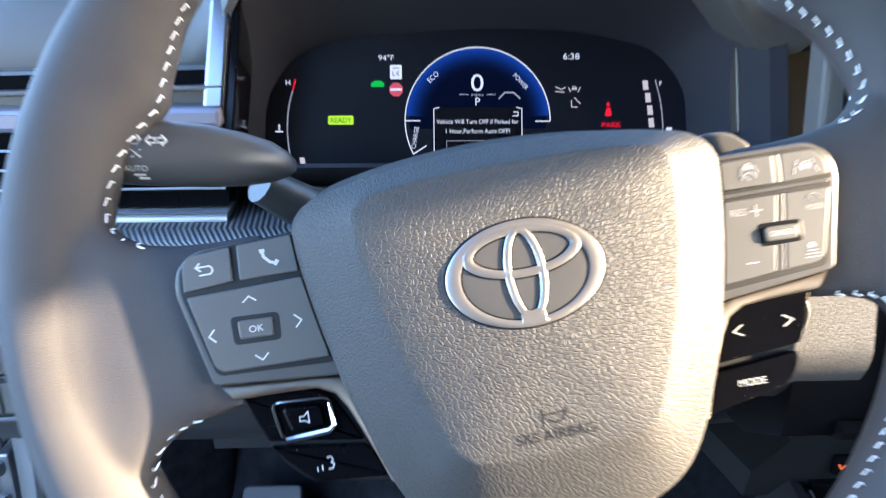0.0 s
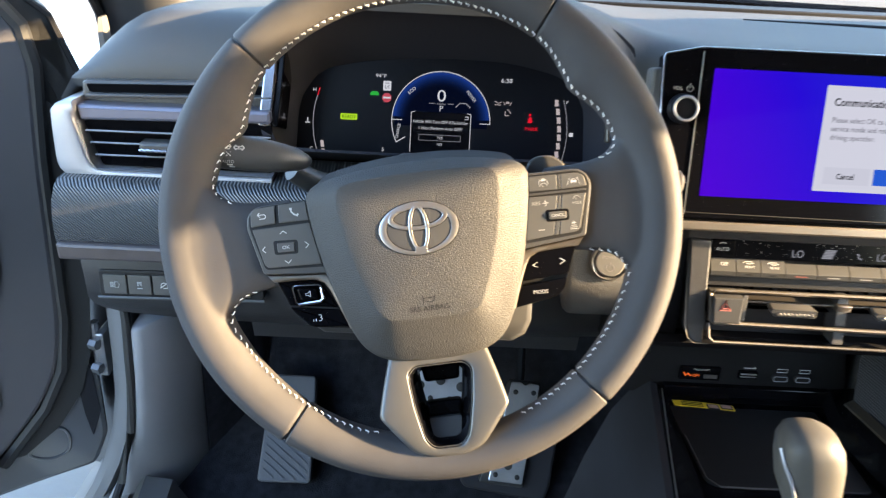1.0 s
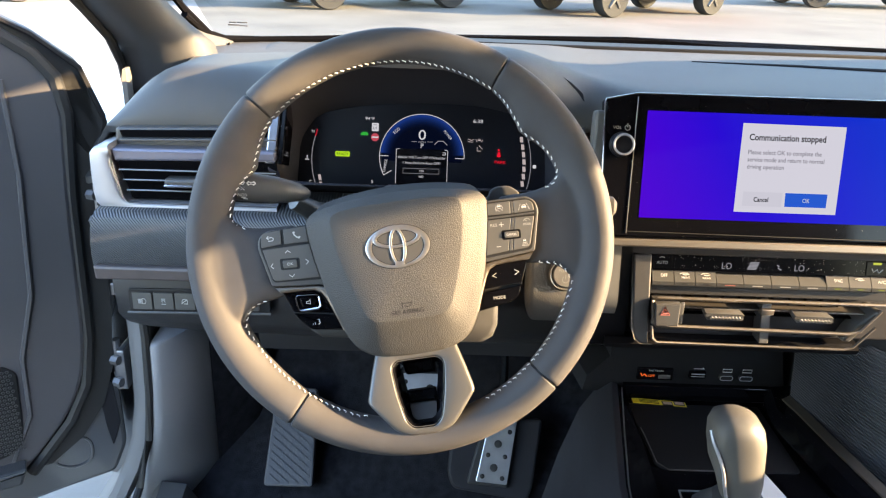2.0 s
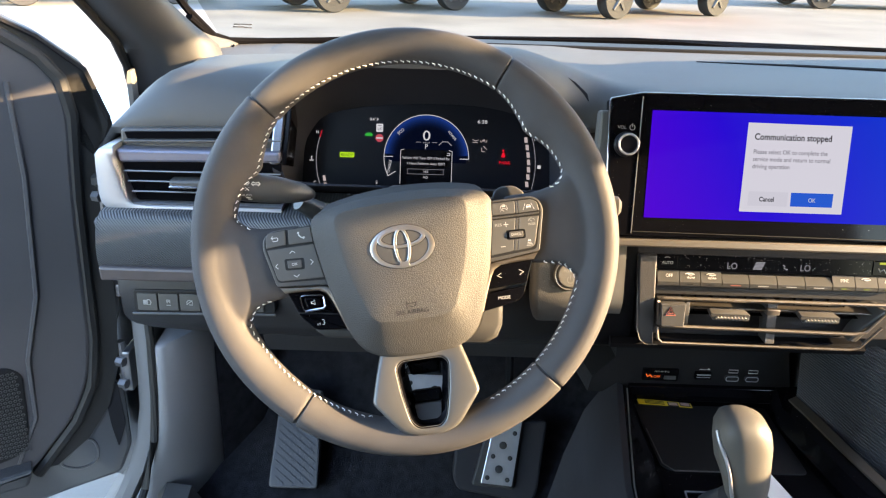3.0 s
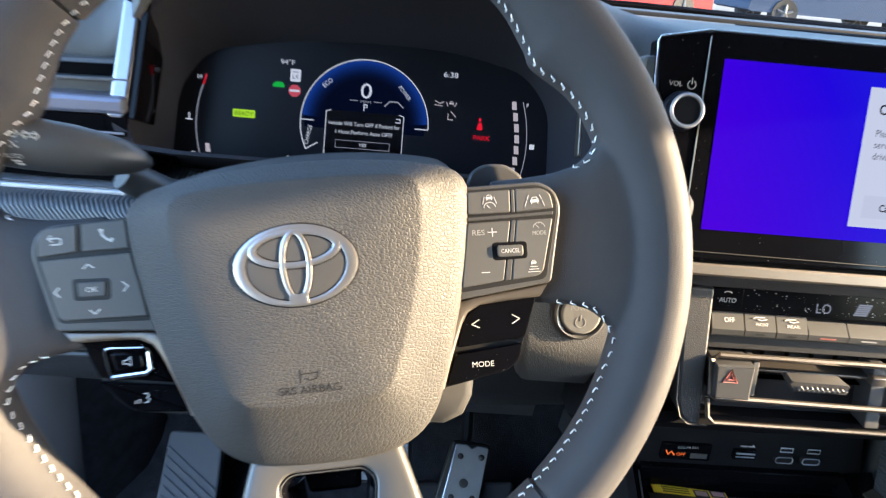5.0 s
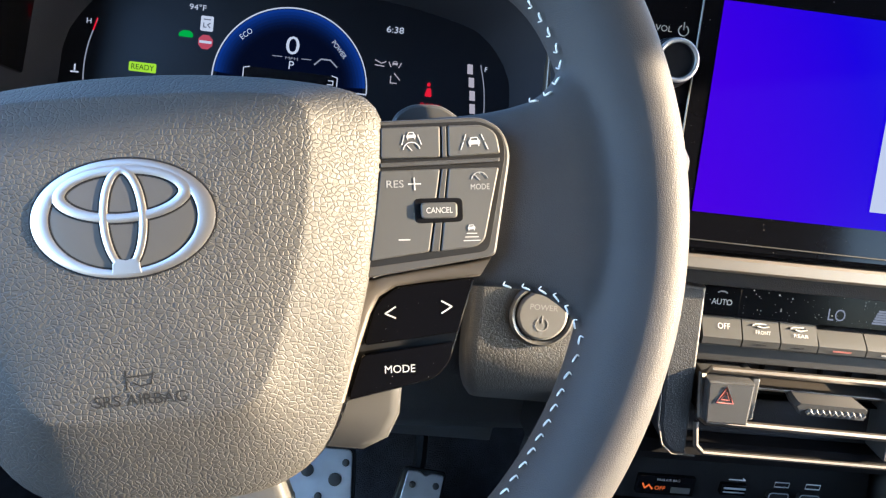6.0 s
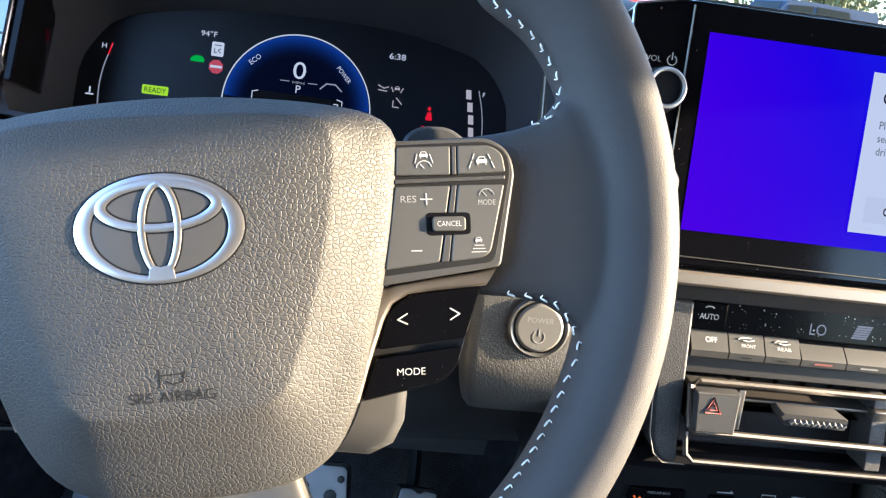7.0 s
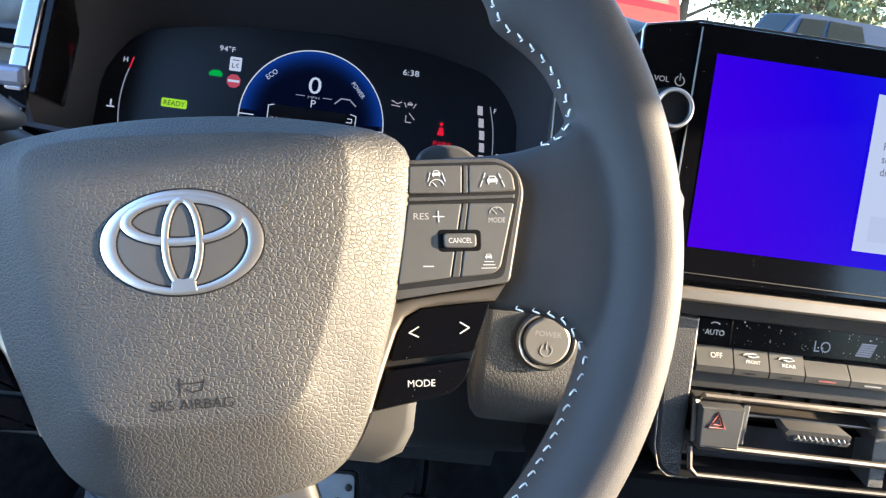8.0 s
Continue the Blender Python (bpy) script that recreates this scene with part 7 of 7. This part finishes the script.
def parked_car(label, colour, x, y, heading, length=4.7, width=1.88, height=1.72, belt=1.05):
    """A parked vehicle; x, y is the ground point of its near front wheel, heading its length's direction."""
    paint = material("parked_car_paint", colour, 0.6, spec=0.1, vary=0.05)
    ob = thing("parked_car", pose(x, y, 0, 0, 0, heading) @ pose(-0.95, 0.12, 0), label, "car", "parked cars")
    prof = [(0, 0.38), (0.05, 0.70), (0.25, 0.92), (1.05, 1.02), (1.75, height - 0.06), (2.2, height), (length - 0.7, height - 0.04), (length - 0.25, 1.12), (length - 0.05, 1.02), (length, 0.40), (length - 0.1, 0.34), (0.1, 0.34)]
    low = [(a, min(b, belt)) for a, b in prof]
    part("body", Geo(False).loft([[(a, w, b if abs(w - width / 2) < width / 2 - 0.05 else 0.36 + (b - 0.36) * 0.9) for a, b in low] for w in (0.0, 0.10, width - 0.10, width)]), paint, ob)
    part("cabin", Geo(False).loft([[(a, w, b) for a, b in ((1.0, 1.0), (1.78, height - 0.06), (2.2, height), (length - 0.7, height - 0.04), (length - 0.2, 1.0))] for w in (0.14, 0.26, width - 0.26, width - 0.14)]), paint, ob)
    for w in (0.135, width - 0.135):
        for q in ([(1.25 + 0.9 * (belt - 1.05), belt + 0.01), (1.85, height - 0.14), (2.5, height - 0.10), (2.5, belt + 0.01)], [(2.6, belt + 0.01), (2.6, height - 0.10), (3.5, height - 0.12), (4.05 - 0.5 * (belt - 1.05), belt + 0.01)]):
            part("window", Geo(False).plate([(a, b) for a, b in q], -0.02, 0.02, 0, lambda u, v, h, w=w: (u, w + h, v)), GLASS_DARK, ob)
    part("windscreen", Geo(False).add([(1.02, 0.24, 1.03), (1.02, width - 0.24, 1.03), (1.74, width - 0.3, height - 0.09), (1.74, 0.3, height - 0.09), (1.10, 0.24, 1.01), (1.10, width - 0.24, 1.01)], [(0, 1, 2, 3), (0, 1, 5, 4)]), GLASS_DARK, ob)
    for a in (0.95, length - 0.95):
        for w in (0.10, width - 0.10):
            wh = part("wheel", Geo(False).loft([[(a + r * math.cos(k * math.tau / 28), w + d, 0.345 + r * math.sin(k * math.tau / 28)) for k in range(28)] for r, d in ((0.22, -0.11), (0.33, -0.12), (0.345, -0.09), (0.345, 0.09), (0.33, 0.12), (0.22, 0.11))]), TYRE, ob, "black tyre")
            for side in (-0.112, 0.112):
                part("rim", Geo(False).loft([[(a + r * math.cos(k * math.tau / 28), w + d, 0.345 + r * math.sin(k * math.tau / 28)) for k in range(28)] for r, d in ((0.225, side), (0.20, side * 0.8))], caps=(False, True)), BLACK, wh)
                for s5 in range(5):
                    t = s5 * math.tau / 5 + 0.3
                    part("spoke", Geo(False).tube([(a, w + side * 0.98, 0.345), (a + 0.215 * math.cos(t), w + side * 0.98, 0.345 + 0.215 * math.sin(t))], [0.05, 0.028], 6), ALLOY, wh)
    return ob


parked_car("dark grey parked sport utility car", (0.03, 0.03, 0.035), -1.88, 13.05, 33, length=4.4)
parked_car("red parked van with tall sides", (0.24, 0.006, 0.010), 3.11, 13.55, 34, length=4.6, height=2.3, belt=1.75)
parked_car("blue-grey parked family car", (0.035, 0.055, 0.10), 9.0, 18.6, 5, length=5.0, height=2.25, belt=1.6)
parked_car("glossy black parked family car", (0.012, 0.012, 0.014), -6.9, 12.4, 34, length=4.4)


# trees beyond the lot
BARK = bump(material("tree_bark", (0.12, 0.09, 0.06), 0.9, vary=0.3, vary_scale=3), "noise", 12, 0.8, 0.03)
LEAF = material("tree_leaf", (0.15, 0.17, 0.075), 0.6, vary=0.4, vary_scale=1.5)


def tree(x, y, tall, seed):
    rnd = random.Random(seed)
    ob = thing("tree", pose(x, y, 0), "leafy green tree beyond the parking lot", "tree", "trees beyond the lot")
    g = Geo(False).tube([(0, 0, 0), (0.1, 0.05, tall * 0.25), (0.0, 0.1, tall * 0.55), (0.1, 0, tall * 0.8)], [tall * 0.035, tall * 0.028, tall * 0.018, tall * 0.008], 9)
    tips = []
    for k in range(9):
        a, z = k * 2.4, tall * (0.28 + 0.05 * k)
        r = tall * (0.34 - 0.02 * k)
        tip = (r * math.cos(a), r * math.sin(a), z + tall * 0.16)
        tips.append(tip)
        g.tube([(0, 0, z), (tip[0] * 0.5, tip[1] * 0.5, z + tall * 0.1), tip], [tall * 0.014, tall * 0.009, tall * 0.004], 6)
    part("trunk", g, BARK, ob)
    c = Geo(False)
    for tip in tips + [(0, 0, tall * 0.85), (0, 0, tall * 0.7)]:
        for _ in range(330):
            d = Vector((rnd.gauss(0, 1), rnd.gauss(0, 1), rnd.gauss(0, 0.75))) * tall * 0.085
            p = Vector(tip) + d
            u = Vector((rnd.uniform(-1, 1), rnd.uniform(-1, 1), rnd.uniform(-1, 1))).normalized() * rnd.uniform(0.12, 0.28)
            v = u.cross(Vector((rnd.uniform(-1, 1), rnd.uniform(-1, 1), rnd.uniform(-1, 1)))).normalized() * rnd.uniform(0.06, 0.14)
            c.add([p - u, p - v * 0.9, p + u, p + v], [(0, 1, 2, 3)])
    tagged(part("crown", c, LEAF, ob), kind="stuff")


for k, (x, y, tall) in enumerate(((9, 40, 8), (15, 42, 9), (22, 41, 7.5), (28, 46, 10), (35, 44, 8.5), (2, 46, 8), (12, 55, 11), (20, 56, 11), (30, 58, 12))):
    tree(x, y, tall, 11 + k)
